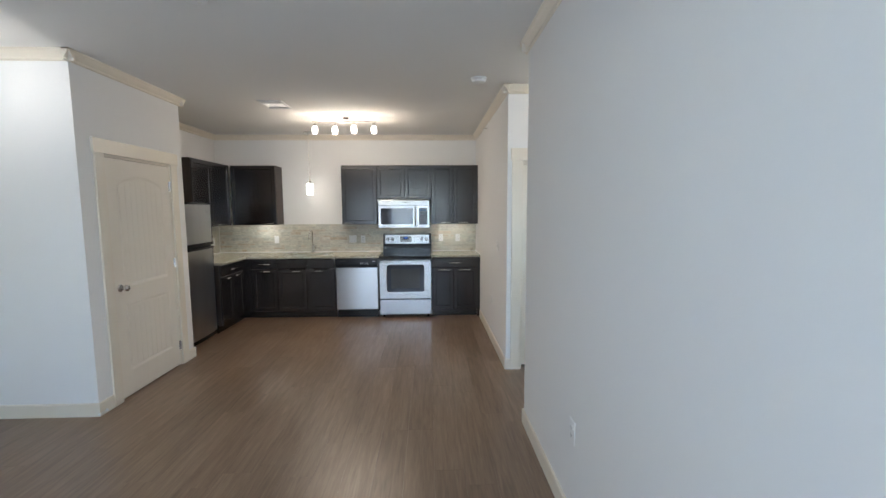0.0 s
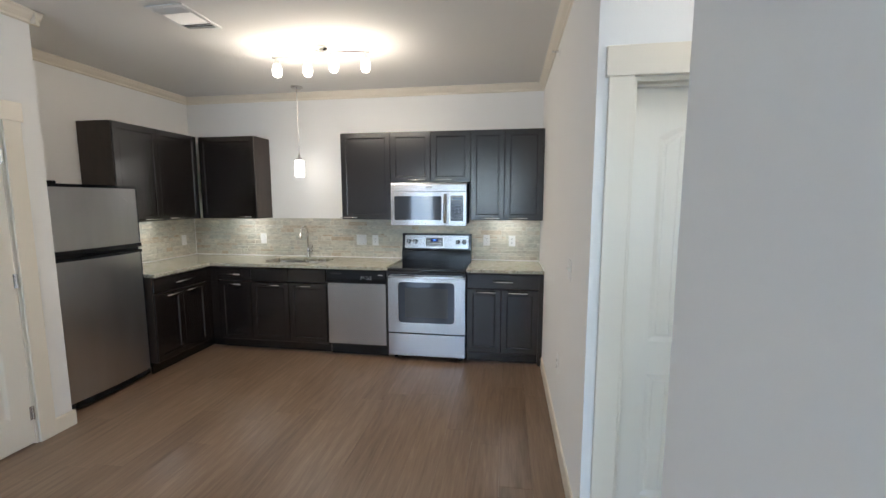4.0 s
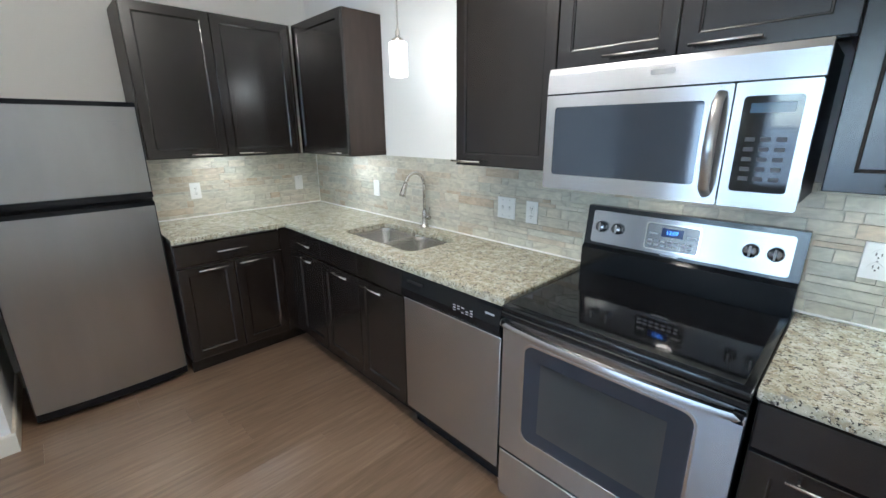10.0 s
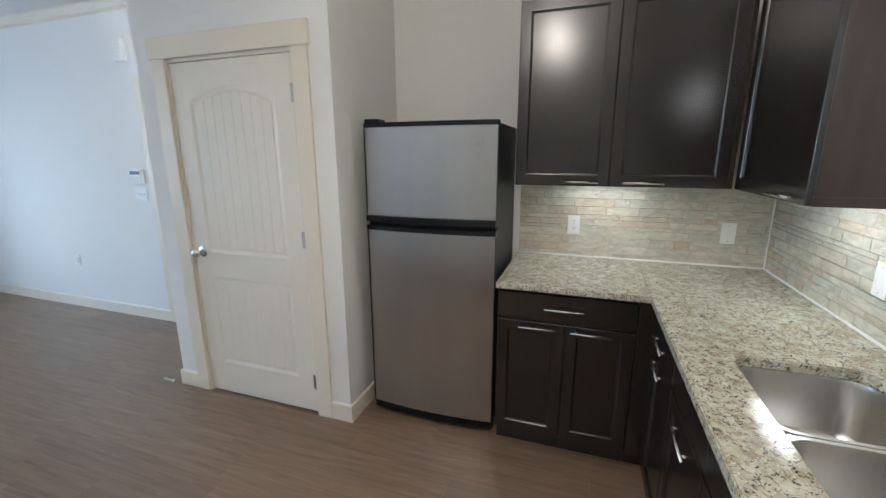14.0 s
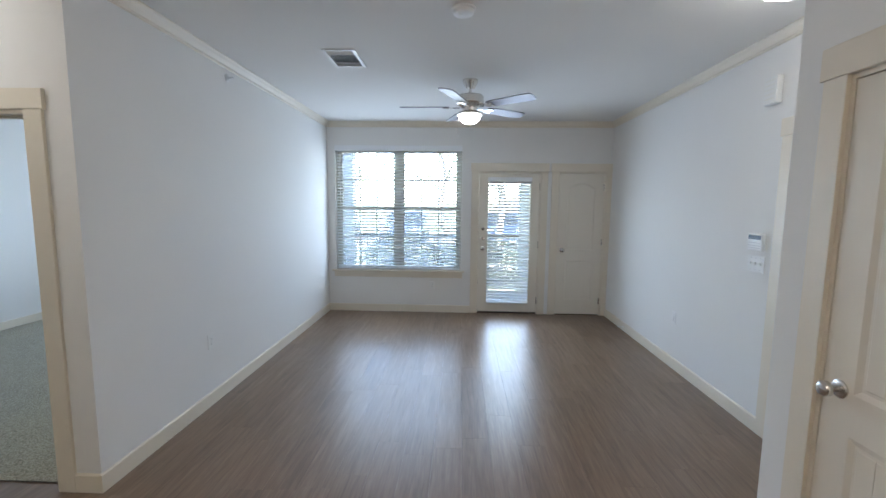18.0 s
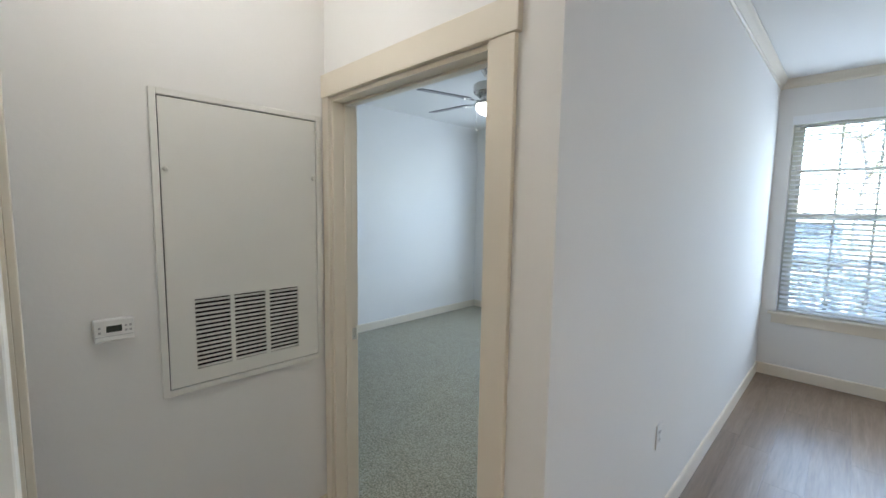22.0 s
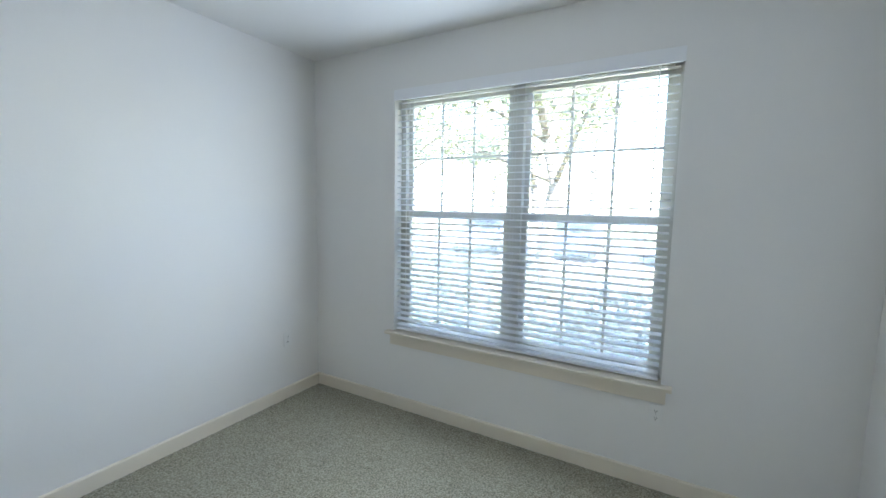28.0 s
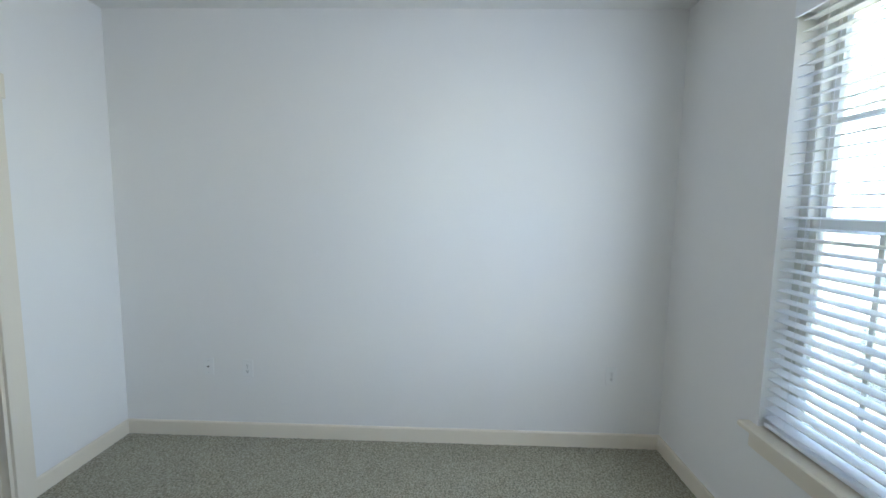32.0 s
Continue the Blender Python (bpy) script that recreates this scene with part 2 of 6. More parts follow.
def make_glass(name, tint=(1, 1, 1)):
    m = bpy.data.materials.new(name)
    m.use_nodes = True
    b = m.node_tree.nodes["Principled BSDF"]
    b.inputs["Base Color"].default_value = (*tint, 1)
    b.inputs["Roughness"].default_value, b.inputs["Transmission Weight"].default_value, b.inputs["IOR"].default_value = 0.0, 1.0, 1.02
    return m


GLASS = make_glass("window_glass", (0.97, 0.99, 0.98))


def make_screen():
    """Fine insect mesh: part open, part grey wire, translucent to imitate pale window glare."""
    m = bpy.data.materials.new("hazy_insect_mesh")
    m.use_nodes = True
    t = m.node_tree
    wire = t.nodes["Principled BSDF"]
    wire.inputs["Base Color"].default_value, wire.inputs["Roughness"].default_value = (0.34, 0.36, 0.40, 1), 0.6
    # Translucent blue-grey stands in for glare haze; backlit wire would look darker.
    haze, both = t.nodes.new("ShaderNodeBsdfTranslucent"), t.nodes.new("ShaderNodeMixShader")
    haze.inputs[0].default_value, both.inputs[0].default_value = (0.66, 0.69, 0.74, 1), 0.58
    t.links.new(wire.outputs[0], both.inputs[1])
    t.links.new(haze.outputs[0], both.inputs[2])
    clear, mix = t.nodes.new("ShaderNodeBsdfTransparent"), t.nodes.new("ShaderNodeMixShader")
    mix.inputs[0].default_value = 0.36
    t.links.new(clear.outputs[0], mix.inputs[1])
    t.links.new(both.outputs[0], mix.inputs[2])
    t.links.new(mix.outputs[0], t.nodes["Material Output"].inputs[0])
    return m


SCREEN = make_screen()


def make_floor():
    """Brown wood-look vinyl: long grain along the boards, streaks and knots, a different tone on each board."""
    m = bpy.data.materials.new("vinyl_plank")
    m.use_nodes = True
    t = m.node_tree
    n, link = t.nodes, t.links.new
    b = n["Principled BSDF"]
    place, info = n.new("ShaderNodeTexCoord"), n.new("ShaderNodeObjectInfo")
    shift = n.new("ShaderNodeVectorMath")
    shift.operation = "MULTIPLY_ADD"
    link(info.outputs["Random"], shift.inputs[0])
    shift.inputs[1].default_value = (17.0, 29.0, 7.0)
    link(place.outputs["Object"], shift.inputs[2])
    grain = n.new("ShaderNodeMapping")
    grain.inputs["Scale"].default_value = (20, 1.5, 1)
    link(shift.outputs[0], grain.inputs[0])
    a = n.new("ShaderNodeTexNoise")
    a.inputs["Scale"].default_value, a.inputs["Detail"].default_value, a.inputs["Distortion"].default_value = 1.6, 7, 0.6
    link(grain.outputs[0], a.inputs["Vector"])
    fine = n.new("ShaderNodeMapping")
    fine.inputs["Scale"].default_value = (75, 5, 1)
    link(shift.outputs[0], fine.inputs[0])
    c = n.new("ShaderNodeTexNoise")
    c.inputs["Scale"].default_value, c.inputs["Detail"].default_value = 1.5, 4
    link(fine.outputs[0], c.inputs["Vector"])
    add = n.new("ShaderNodeMath")
    add.operation, add.inputs[1].default_value = "MULTIPLY_ADD", 0.36
    link(c.outputs[0], add.inputs[0])
    half = n.new("ShaderNodeMath")
    half.operation, half.inputs[1].default_value = "MULTIPLY", 0.70
    link(a.outputs[0], half.inputs[0])
    link(half.outputs[0], add.inputs[2])
    tone = n.new("ShaderNodeMath")
    tone.operation, tone.inputs[1].default_value = "MULTIPLY_ADD", 0.14
    link(info.outputs["Random"], tone.inputs[0])
    link(add.outputs[0], tone.inputs[2])
    r = ramp_node(t, tone.outputs[0], [(0.30, (0.110, 0.068, 0.042)), (0.50, (0.176, 0.114, 0.071)), (0.68, (0.228, 0.153, 0.099)), (0.88, (0.295, 0.208, 0.140))])
    link(r.outputs[0], b.inputs["Base Color"])
    b.inputs["Specular IOR Level"].default_value = 0.78
    where, worn = n.new("ShaderNodeNewGeometry"), n.new("ShaderNodeTexNoise")
    worn.inputs["Scale"].default_value, worn.inputs["Detail"].default_value = 1.7, 5
    link(where.outputs["Position"], worn.inputs["Vector"])
    rough = n.new("ShaderNodeMapRange")
    rough.inputs["From Min"].default_value, rough.inputs["From Max"].default_value = 0.3, 0.7
    rough.inputs["To Min"].default_value, rough.inputs["To Max"].default_value = 0.28, 0.36
    link(worn.outputs[0], rough.inputs[0])
    link(rough.outputs[0], b.inputs["Roughness"])
    bump = n.new("ShaderNodeBump")
    bump.inputs["Strength"].default_value, bump.inputs["Distance"].default_value = 0.1, 0.001
    link(add.outputs[0], bump.inputs["Height"])
    link(bump.outputs[0], b.inputs["Normal"])
    return m


def make_carpet():
    """Short twisted pile, grey-green beige, with soft footmarks."""
    m = bpy.data.materials.new("carpet_pile")
    m.use_nodes = True
    t = m.node_tree
    n, link = t.nodes, t.links.new
    b = n["Principled BSDF"]
    b.inputs["Roughness"].default_value = 0.95
    b.inputs["Sheen Weight"].default_value = 0.25
    place = n.new("ShaderNodeTexCoord")
    tufts = n.new("ShaderNodeTexVoronoi")
    tufts.inputs["Scale"].default_value = 110
    link(place.outputs["Object"], tufts.inputs["Vector"])
    loops = n.new("ShaderNodeTexNoise")
    loops.inputs["Scale"].default_value, loops.inputs["Detail"].default_value = 100, 4
    link(place.outputs["Object"], loops.inputs["Vector"])
    marks = n.new("ShaderNodeTexNoise")
    marks.inputs["Scale"].default_value, marks.inputs["Detail"].default_value, marks.inputs["Distortion"].default_value = 9.0, 3, 0.8
    link(place.outputs["Object"], marks.inputs["Vector"])
    mix = n.new("ShaderNodeMath")
    mix.operation, mix.inputs[1].default_value = "MULTIPLY_ADD", 0.12
    link(marks.outputs[0], mix.inputs[0])
    link(loops.outputs[0], mix.inputs[2])
    r = ramp_node(t, mix.outputs[0], [(0.35, (0.125, 0.114, 0.076)), (0.51, (0.258, 0.240, 0.170)), (0.70, (0.44, 0.415, 0.318))])
    link(r.outputs[0], b.inputs["Base Color"])
    bump = n.new("ShaderNodeBump")
    bump.inputs["Strength"].default_value, bump.inputs["Distance"].default_value = 0.9, 0.006
    link(loops.outputs[0], bump.inputs["Height"])
    link(bump.outputs[0], b.inputs["Normal"])
    return m


FLOOR, CARPET = make_floor(), make_carpet()

WOOD = material("espresso_wood", (0.0120, 0.0084, 0.0068), 0.24, spread=1.0, scale=3.2, fine=0.5, fine_scale=9, stretch=(3.5, 3.5, 0.9), rough_spread=0.03, specular=0.8)
# Side veneer, lighter brown than the fronts; light it catches is in the colour.
WOOD_SIDE = material("espresso_veneer_lit", (0.045, 0.031, 0.024), 0.40, spread=0.8, scale=3.0, fine=0.4, fine_scale=9, stretch=(3.5, 3.5, 0.9))
STEEL = material("brushed_steel", (0.53, 0.53, 0.54), 0.27, 1.0, spread=0.14, scale=3, fine=0.10, fine_scale=30, stretch=(1, 1, 26))
STEEL_V = material("brushed_steel_upright", (0.50, 0.495, 0.49), 0.30, 1.0, spread=0.30, scale=2, stretch=(3, 3, 0.6))
SINK_STEEL = material("sink_steel", (0.66, 0.64, 0.61), 0.26, 1.0, spread=0.06, fine=0.05, fine_scale=50, rough_spread=0.03)


def brushed(m, amount, turn):
    """Gives a steel long fine scratches: highlights smear across them."""
    t = m.node_tree
    b, way = t.nodes["Principled BSDF"], t.nodes.new("ShaderNodeTangent")
    way.direction_type, way.axis = "RADIAL", "Z"
    b.inputs["Anisotropic"].default_value, b.inputs["Anisotropic Rotation"].default_value = amount, turn
    t.links.new(way.outputs[0], b.inputs["Tangent"])
    return m


brushed(STEEL, 0.85, 0.25)
brushed(STEEL_V, 0.80, 0.0)
BLACK_GLASS = material("black_glass", (0.006, 0.006, 0.007), 0.05, spread=0.1, specular=0.6)
# Blue-grey base holds part of the reflected window light, not only glass tint.
OVEN_GLASS = material("oven_glass", (0.030, 0.037, 0.052), 0.06, spread=0.15, specular=1.0)
BLACK_ENAMEL = material("black_enamel", (0.010, 0.011, 0.013), 0.16, spread=0.15)
DARK_CASE = material("dark_textured_case", (0.018, 0.020, 0.024), 0.45, spread=0.1, bump=0.25, bump_scale=250)
KEY_PRINT = material("key_print", (0.05, 0.05, 0.055), 0.4, spread=0.05)
GREY_MARK = material("grey_marking", (0.45, 0.45, 0.45), 0.5, spread=0.02)
KNOB_STEEL = material("knob_steel", (0.25, 0.25, 0.26), 0.15, 1.0, spread=0.05)
DISPLAY = material("display", (0.10, 0.30, 1.0), emission=0.16)
GROUT = material("grout", (0.60, 0.585, 0.52), 0.9, spread=0.12, scale=20)


def make_granite():
    m = bpy.data.materials.new("speckled_granite")
    m.use_nodes = True
    t = m.node_tree
    n, link = t.nodes, t.links.new
    b = n["Principled BSDF"]
    b.inputs["Roughness"].default_value = 0.14
    place = n.new("ShaderNodeTexCoord")
    last = None
    base = n.new("ShaderNodeTexNoise")
    base.inputs["Scale"].default_value, base.inputs["Detail"].default_value = 30, 7
    link(place.outputs["Object"], base.inputs["Vector"])
    tone = ramp_node(t, base.outputs[0], [(0.32, (0.34, 0.315, 0.225)), (0.45, (0.46, 0.435, 0.335)), (0.57, (0.54, 0.525, 0.43)), (0.72, (0.61, 0.60, 0.52))])
    last = tone.outputs[0]
    for scale, low, high, colour, detail in ((34, 0.56, 0.63, (0.37, 0.325, 0.23), 4), (60, 0.60, 0.66, (0.24, 0.21, 0.16), 4), (78, 0.605, 0.645, (0.11, 0.10, 0.09), 4), (105, 0.61, 0.645, (0.030, 0.030, 0.030), 3), (44, 0.63, 0.68, (0.27, 0.27, 0.25), 4), (130, 0.63, 0.66, (0.68, 0.67, 0.61), 3)):
        f = n.new("ShaderNodeTexNoise")
        f.inputs["Scale"].default_value, f.inputs["Detail"].default_value, f.inputs["Distortion"].default_value = scale, detail, 0.9
        link(place.outputs["Object"], f.inputs["Vector"])
        mask = n.new("ShaderNodeMapRange")
        mask.inputs["From Min"].default_value, mask.inputs["From Max"].default_value = low, high
        link(f.outputs[0], mask.inputs[0])
        mix = n.new("ShaderNodeMix")
        mix.data_type = "RGBA"
        link(mask.outputs[0], mix.inputs["Factor"])
        link(last, mix.inputs["A"])
        mix.inputs["B"].default_value = (*colour, 1)
        last = mix.outputs["Result"]
    link(last, b.inputs["Base Color"])
    return m


def make_stone():
    """Split-face travertine strips: each piece has its own tone, with veins and a rough face."""
    m = bpy.data.materials.new("stone_tile")
    m.use_nodes = True
    t = m.node_tree
    n, link = t.nodes, t.links.new
    b = n["Principled BSDF"]
    place, info = n.new("ShaderNodeTexCoord"), n.new("ShaderNodeObjectInfo")
    tone = ramp_node(t, info.outputs["Random"], [(0.0, (0.53, 0.52, 0.43)), (0.18, (0.60, 0.57, 0.47)), (0.36, (0.50, 0.50, 0.43)), (0.55, (0.62, 0.575, 0.47)), (0.72, (0.56, 0.53, 0.44)), (0.88, (0.52, 0.43, 0.31)), (1.0, (0.63, 0.61, 0.53))])
    shift = n.new("ShaderNodeVectorMath")
    shift.operation = "MULTIPLY_ADD"
    link(info.outputs["Random"], shift.inputs[0])
    shift.inputs[1].default_value = (31.0, 17.0, 23.0)
    link(place.outputs["Object"], shift.inputs[2])
    squash = n.new("ShaderNodeMapping")
    squash.inputs["Scale"].default_value = (1, 1, 2.2)
    link(shift.outputs[0], squash.inputs[0])
    vein = n.new("ShaderNodeTexNoise")
    vein.inputs["Scale"].default_value, vein.inputs["Detail"].default_value, vein.inputs["Distortion"].default_value = 13, 8, 1.3
    link(squash.outputs[0], vein.inputs["Vector"])
    value = n.new("ShaderNodeMapRange")
    value.inputs["From Min"].default_value, value.inputs["From Max"].default_value = 0.25, 0.75
    value.inputs["To Min"].default_value, value.inputs["To Max"].default_value = 0.70, 1.20
    link(vein.outputs[0], value.inputs[0])
    hue = n.new("ShaderNodeHueSaturation")
    link(tone.outputs[0], hue.inputs["Color"])
    link(value.outputs[0], hue.inputs["Value"])
    link(hue.outputs[0], b.inputs["Base Color"])
    rough = n.new("ShaderNodeMapRange")
    rough.inputs["To Min"].default_value, rough.inputs["To Max"].default_value = 0.30, 0.55
    link(vein.outputs[0], rough.inputs[0])
    link(rough.outputs[0], b.inputs["Roughness"])
    bump = n.new("ShaderNodeBump")
    bump.inputs["Strength"].default_value, bump.inputs["Distance"].default_value = 0.35, 0.002
    link(vein.outputs[0], bump.inputs["Height"])
    link(bump.outputs[0], b.inputs["Normal"])
    return m


GRANITE, STONE = make_granite(), make_stone()
FROSTED = material("lit_frosted_glass", (1.0, 0.93, 0.83), emission=0.34)
FAN_GLASS = material("lit_fan_bowl", (1.0, 0.97, 0.93), emission=0.8)
PUCK = material("lit_strip", (1.0, 0.95, 0.86), emission=0.9)

# ---------------------------------------------------------------- the plan
CEIL = 2.745
FACADE, BACK = -0.44, 7.20            # inner faces of the window wall and of the kitchen's back wall
WEST, KWEST = -2.945, -2.905            # living room's and kitchen's outer side walls
PART, KEAST = 1.108, 1.165             # living room's partition and kitchen's right wall
HALL_S, HALL_N, HALL_E = 3.505, 4.545, 2.31
PAN_X, PAN_S, PAN_N = -2.172, 3.75, 5.055
BED_W, BED_E, BED_N, CLO_S = 1.25, 4.73, 3.40, 3.11
BED_WIN = 2.995                       # middle of the bedroom window
T = 0.12

DOORS = {                             # start along the wall, width, height
    "pantry": (3.985, 0.858, 2.045), "patio": (-1.965, 0.895, 2.06), "storage": (-2.868, 0.665, 2.06),
    "bedroom": (1.338, 0.922, 2.03), "bath": (1.30, 0.76, 2.05), "entry": (2.76, 0.91, 2.05), "closet": (3.25, 0.76, 2.05)}


def hole(key):
    a, w, h = DOORS[key]
    return (a, a + w, 0.0, h)


def wall(name, axis, face, back, a, b, holes=(), label="smooth off-white painted wall"):
    return tagged(mesh_object(name, wall_mesh(axis, face, back, a, b, CEIL, holes), WALL), label, "wall", kind="structure")


WIN_Z0, WIN_Z1, WIN_W = 0.60, 2.40, 1.83
LIVE_WIN = 0.08
FT = 0.17
wall("wall_south", "x", FACADE, FACADE - FT, WEST - T, BED_E + T,
     [(LIVE_WIN - WIN_W / 2, LIVE_WIN + WIN_W / 2, WIN_Z0, WIN_Z1), (BED_WIN - WIN_W / 2, BED_WIN + WIN_W / 2, WIN_Z0, WIN_Z1), hole("patio"), hole("storage")])
wall("wall_west", "y", WEST, WEST - T, FACADE + 0.001, PAN_S + 0.0, [hole("entry")])
wall("wall_pantry_south", "x", PAN_S, PAN_S + T, WEST - T, PAN_X)
wall("wall_pantry_east", "y", PAN_X, PAN_X - T, PAN_S + T, PAN_N - T, [hole("pantry")])
wall("wall_pantry_north", "x", PAN_N, PAN_N - T, KWEST - T - 0.2, PAN_X)
wall("wall_pantry_west", "y", WEST, WEST - T, PAN_S + T, PAN_N - T)
wall("wall_kitchen_west", "y", KWEST, KWEST - T, PAN_N, BACK)
wall("wall_north", "x", BACK, BACK + T, KWEST - T, KEAST + T)
wall("wall_kitchen_east", "y", KEAST, KEAST + T, HALL_N, BACK)
wall("wall_hall_north", "x", HALL_N, HALL_N + T, KEAST + T, HALL_E + T, [hole("bath")])
wall("wall_hall_east", "y", HALL_E, HALL_E + T, HALL_S, HALL_N)
wall("wall_hall_south", "x", HALL_S, BED_N, PART, 3.10 + T, [hole("bedroom")])
wall("wall_closet_south", "x", CLO_S, CLO_S + T, 3.10, BED_E + T, [hole("closet")])
wall("wall_closet_return", "y", 3.10, 3.10 + T, CLO_S + T, BED_N)
wall("wall_closet_side", "y", 3.10, 3.10 + T, HALL_S, HALL_N)
wall("wall_partition", "y", PART, BED_W, FACADE, BED_N)
wall("wall_east", "y", BED_E, BED_E + T, FACADE, HALL_N)
# Rooms behind the inner doors, closed by plain walls.
wall("wall_bath_back", "x", 6.4, 6.4 + T, KEAST + T, 3.4)
wall("wall_bath_side", "y", 3.4, 3.4 + T, HALL_N + T, 6.4 + T)
wall("wall_bath_front", "x", HALL_N, HALL_N + T, HALL_E + T, BED_E + T)
wall("wall_storage_west", "y", WEST, WEST - T, FACADE - FT - 1.0, FACADE - FT)
wall("wall_storage_east", "y", -2.16, -2.16 + T, FACADE - FT - 1.0, FACADE - FT)
wall("wall_storage_south", "x", FACADE - FT - 1.0, FACADE - FT - 1.0 - T, WEST - T, -2.16 + T)
wall("wall_corridor", "y", -4.3, -4.3 - T, 1.0, 5.0)

tagged(mesh_object("ceiling", box((-4.5, FACADE - FT, CEIL), (BED_E + T, BACK + T, CEIL + 0.2)), CEILING), "matt off-white painted ceiling", "ceiling", kind="structure")
tagged(mesh_object("subfloor", box((-4.5, FACADE - FT, -0.2), (BED_E + T, BACK + T, -0.012)), material("screed", (0.25, 0.24, 0.22), 0.9, spread=0.2)), "grey screed under the floor covering", "floor", kind="structure")


# ---------------------------------------------------------------- baseboards and crown
BASE_H, BASE_D = 0.105, 0.014


def board_run(name, label, profile, category):
    """A moulding along straight runs: each run is axis, wall face, side on which it stands (+1 or -1), start and end."""
    def run(axis, face, side, a, b):
        bm = bmesh.new()
        outline = [(face + side * d, z) for d, z in profile]
        if axis == "x":
            add_prism(bm, outline, "x", a, b)
        else:
            add_prism(bm, outline, "y", a, b)
        return tagged(mesh_object(name, bm, TRIM), label, category, kind="structure")
    return run


baseboard = board_run("baseboard", "cream painted flat baseboard along the wall", [(0, 0), (BASE_D, 0), (BASE_D, BASE_H - 0.008), (BASE_D - 0.005, BASE_H), (0, BASE_H)], "baseboard")
CASE = 0.092
for axis, face, side, a, b in (
        ("x", FACADE, 1, DOORS["patio"][0] + DOORS["patio"][1] + CASE, PART), 
        ("y", WEST, 1, FACADE, DOORS["entry"][0] - CASE),
        ("x", PAN_S, -1, WEST, PAN_X + BASE_D), ("y", PAN_X, 1, PAN_S, DOORS["pantry"][0] - CASE), ("y", PAN_X, 1, DOORS["pantry"][0] + DOORS["pantry"][1] + CASE, PAN_N + BASE_D),
        ("x", PAN_N, 1, KWEST, PAN_X), ("y", KWEST, 1, PAN_N, 5.86),
        ("y", KEAST, -1, HALL_N - BASE_D, 6.56), ("x", HALL_N, -1, KEAST, DOORS["bath"][0] - CASE), 
        ("y", HALL_E, -1, HALL_S, HALL_N),
        ("y", PART, -1, FACADE, HALL_S + BASE_D), ("x", HALL_S, 1, PART, DOORS["bedroom"][0] - CASE),
        ("x", FACADE, 1, BED_W, BED_E), ("y", BED_E, -1, FACADE, BED_N), ("y", BED_W, 1, FACADE, BED_N - 0.02),
        ("x", BED_N, -1, DOORS["bedroom"][0] + DOORS["bedroom"][1] + CASE, 3.10), ("x", CLO_S, -1, DOORS["closet"][0] + DOORS["closet"][1] + CASE, BED_E)):
    baseboard(axis, face, side, a, b)

CROWN = [(0, CEIL), (0.052, CEIL), (0.052, CEIL - 0.010), (0.044, CEIL - 0.018), (0.036, CEIL - 0.034), (0.020, CEIL - 0.052), (0.014, CEIL - 0.058), (0.014, CEIL - 0.072), (0.006, CEIL - 0.078), (0, CEIL - 0.078)]
crown = board_run("crown_moulding", "cream painted crown moulding under the ceiling", CROWN, "moulding")
for axis, face, side, a, b in (
        ("x", FACADE, 1, WEST, PART), ("y", WEST, 1, FACADE, PAN_S), ("x", PAN_S, -1, WEST, PAN_X + 0.052), ("y", PAN_X, 1, PAN_S - 0.052, PAN_N + 0.052),
        ("x", PAN_N, 1, KWEST, PAN_X + 0.052), ("y", KWEST, 1, PAN_N, BACK), ("x", BACK, -1, KWEST, KEAST), ("y", KEAST, -1, HALL_N - 0.052, BACK),
        ("x", HALL_N, -1, KEAST - 0.052, HALL_E), ("y", HALL_E, -1, HALL_S, HALL_N), ("x", HALL_S, 1, PART - 0.052, HALL_E), ("y", PART, -1, FACADE, HALL_S + 0.052)):
    crown(axis, face, side, a, b)


# ---------------------------------------------------------------- doors
def panel_outline(x0, x1, z0, z1, rise=0.0, steps=10):
    """The outline of a door panel, its top a shallow arch where rise is given."""
    points = [(x0, z0), (x1, z0), (x1, z1)]
    for i in range(1, steps):
        s = i / steps
        points.append((x1 + (x0 - x1) * s, z1 + rise * math.sin(math.pi * s) ** 0.8))
    return points + [(x0, z1)] if rise else points[:3] + [(x0, z1)]


def shrink(points, d):
    """An outline drawn in by d towards its middle, side by side."""
    xs, zs = [p[0] for p in points], [p[1] for p in points]
    cx, cz = (min(xs) + max(xs)) / 2, (min(zs) + max(zs)) / 2
    fx, fz = 1 - 2 * d / (max(xs) - min(xs)), 1 - 2 * d / (max(zs) - min(zs))
    return [(cx + (x - cx) * fx, cz + (z - cz) * fz) for x, z in points]


def add_ring(bm, outer, inner, ya, yb):
    a = [bm.verts.new((x, ya, z)) for x, z in outer]
    b = [bm.verts.new((x, yb, z)) for x, z in inner]
    n = len(a)
    for i in range(n):
        bm.faces.new((a[i], a[(i + 1) % n], b[(i + 1) % n], b[i]))


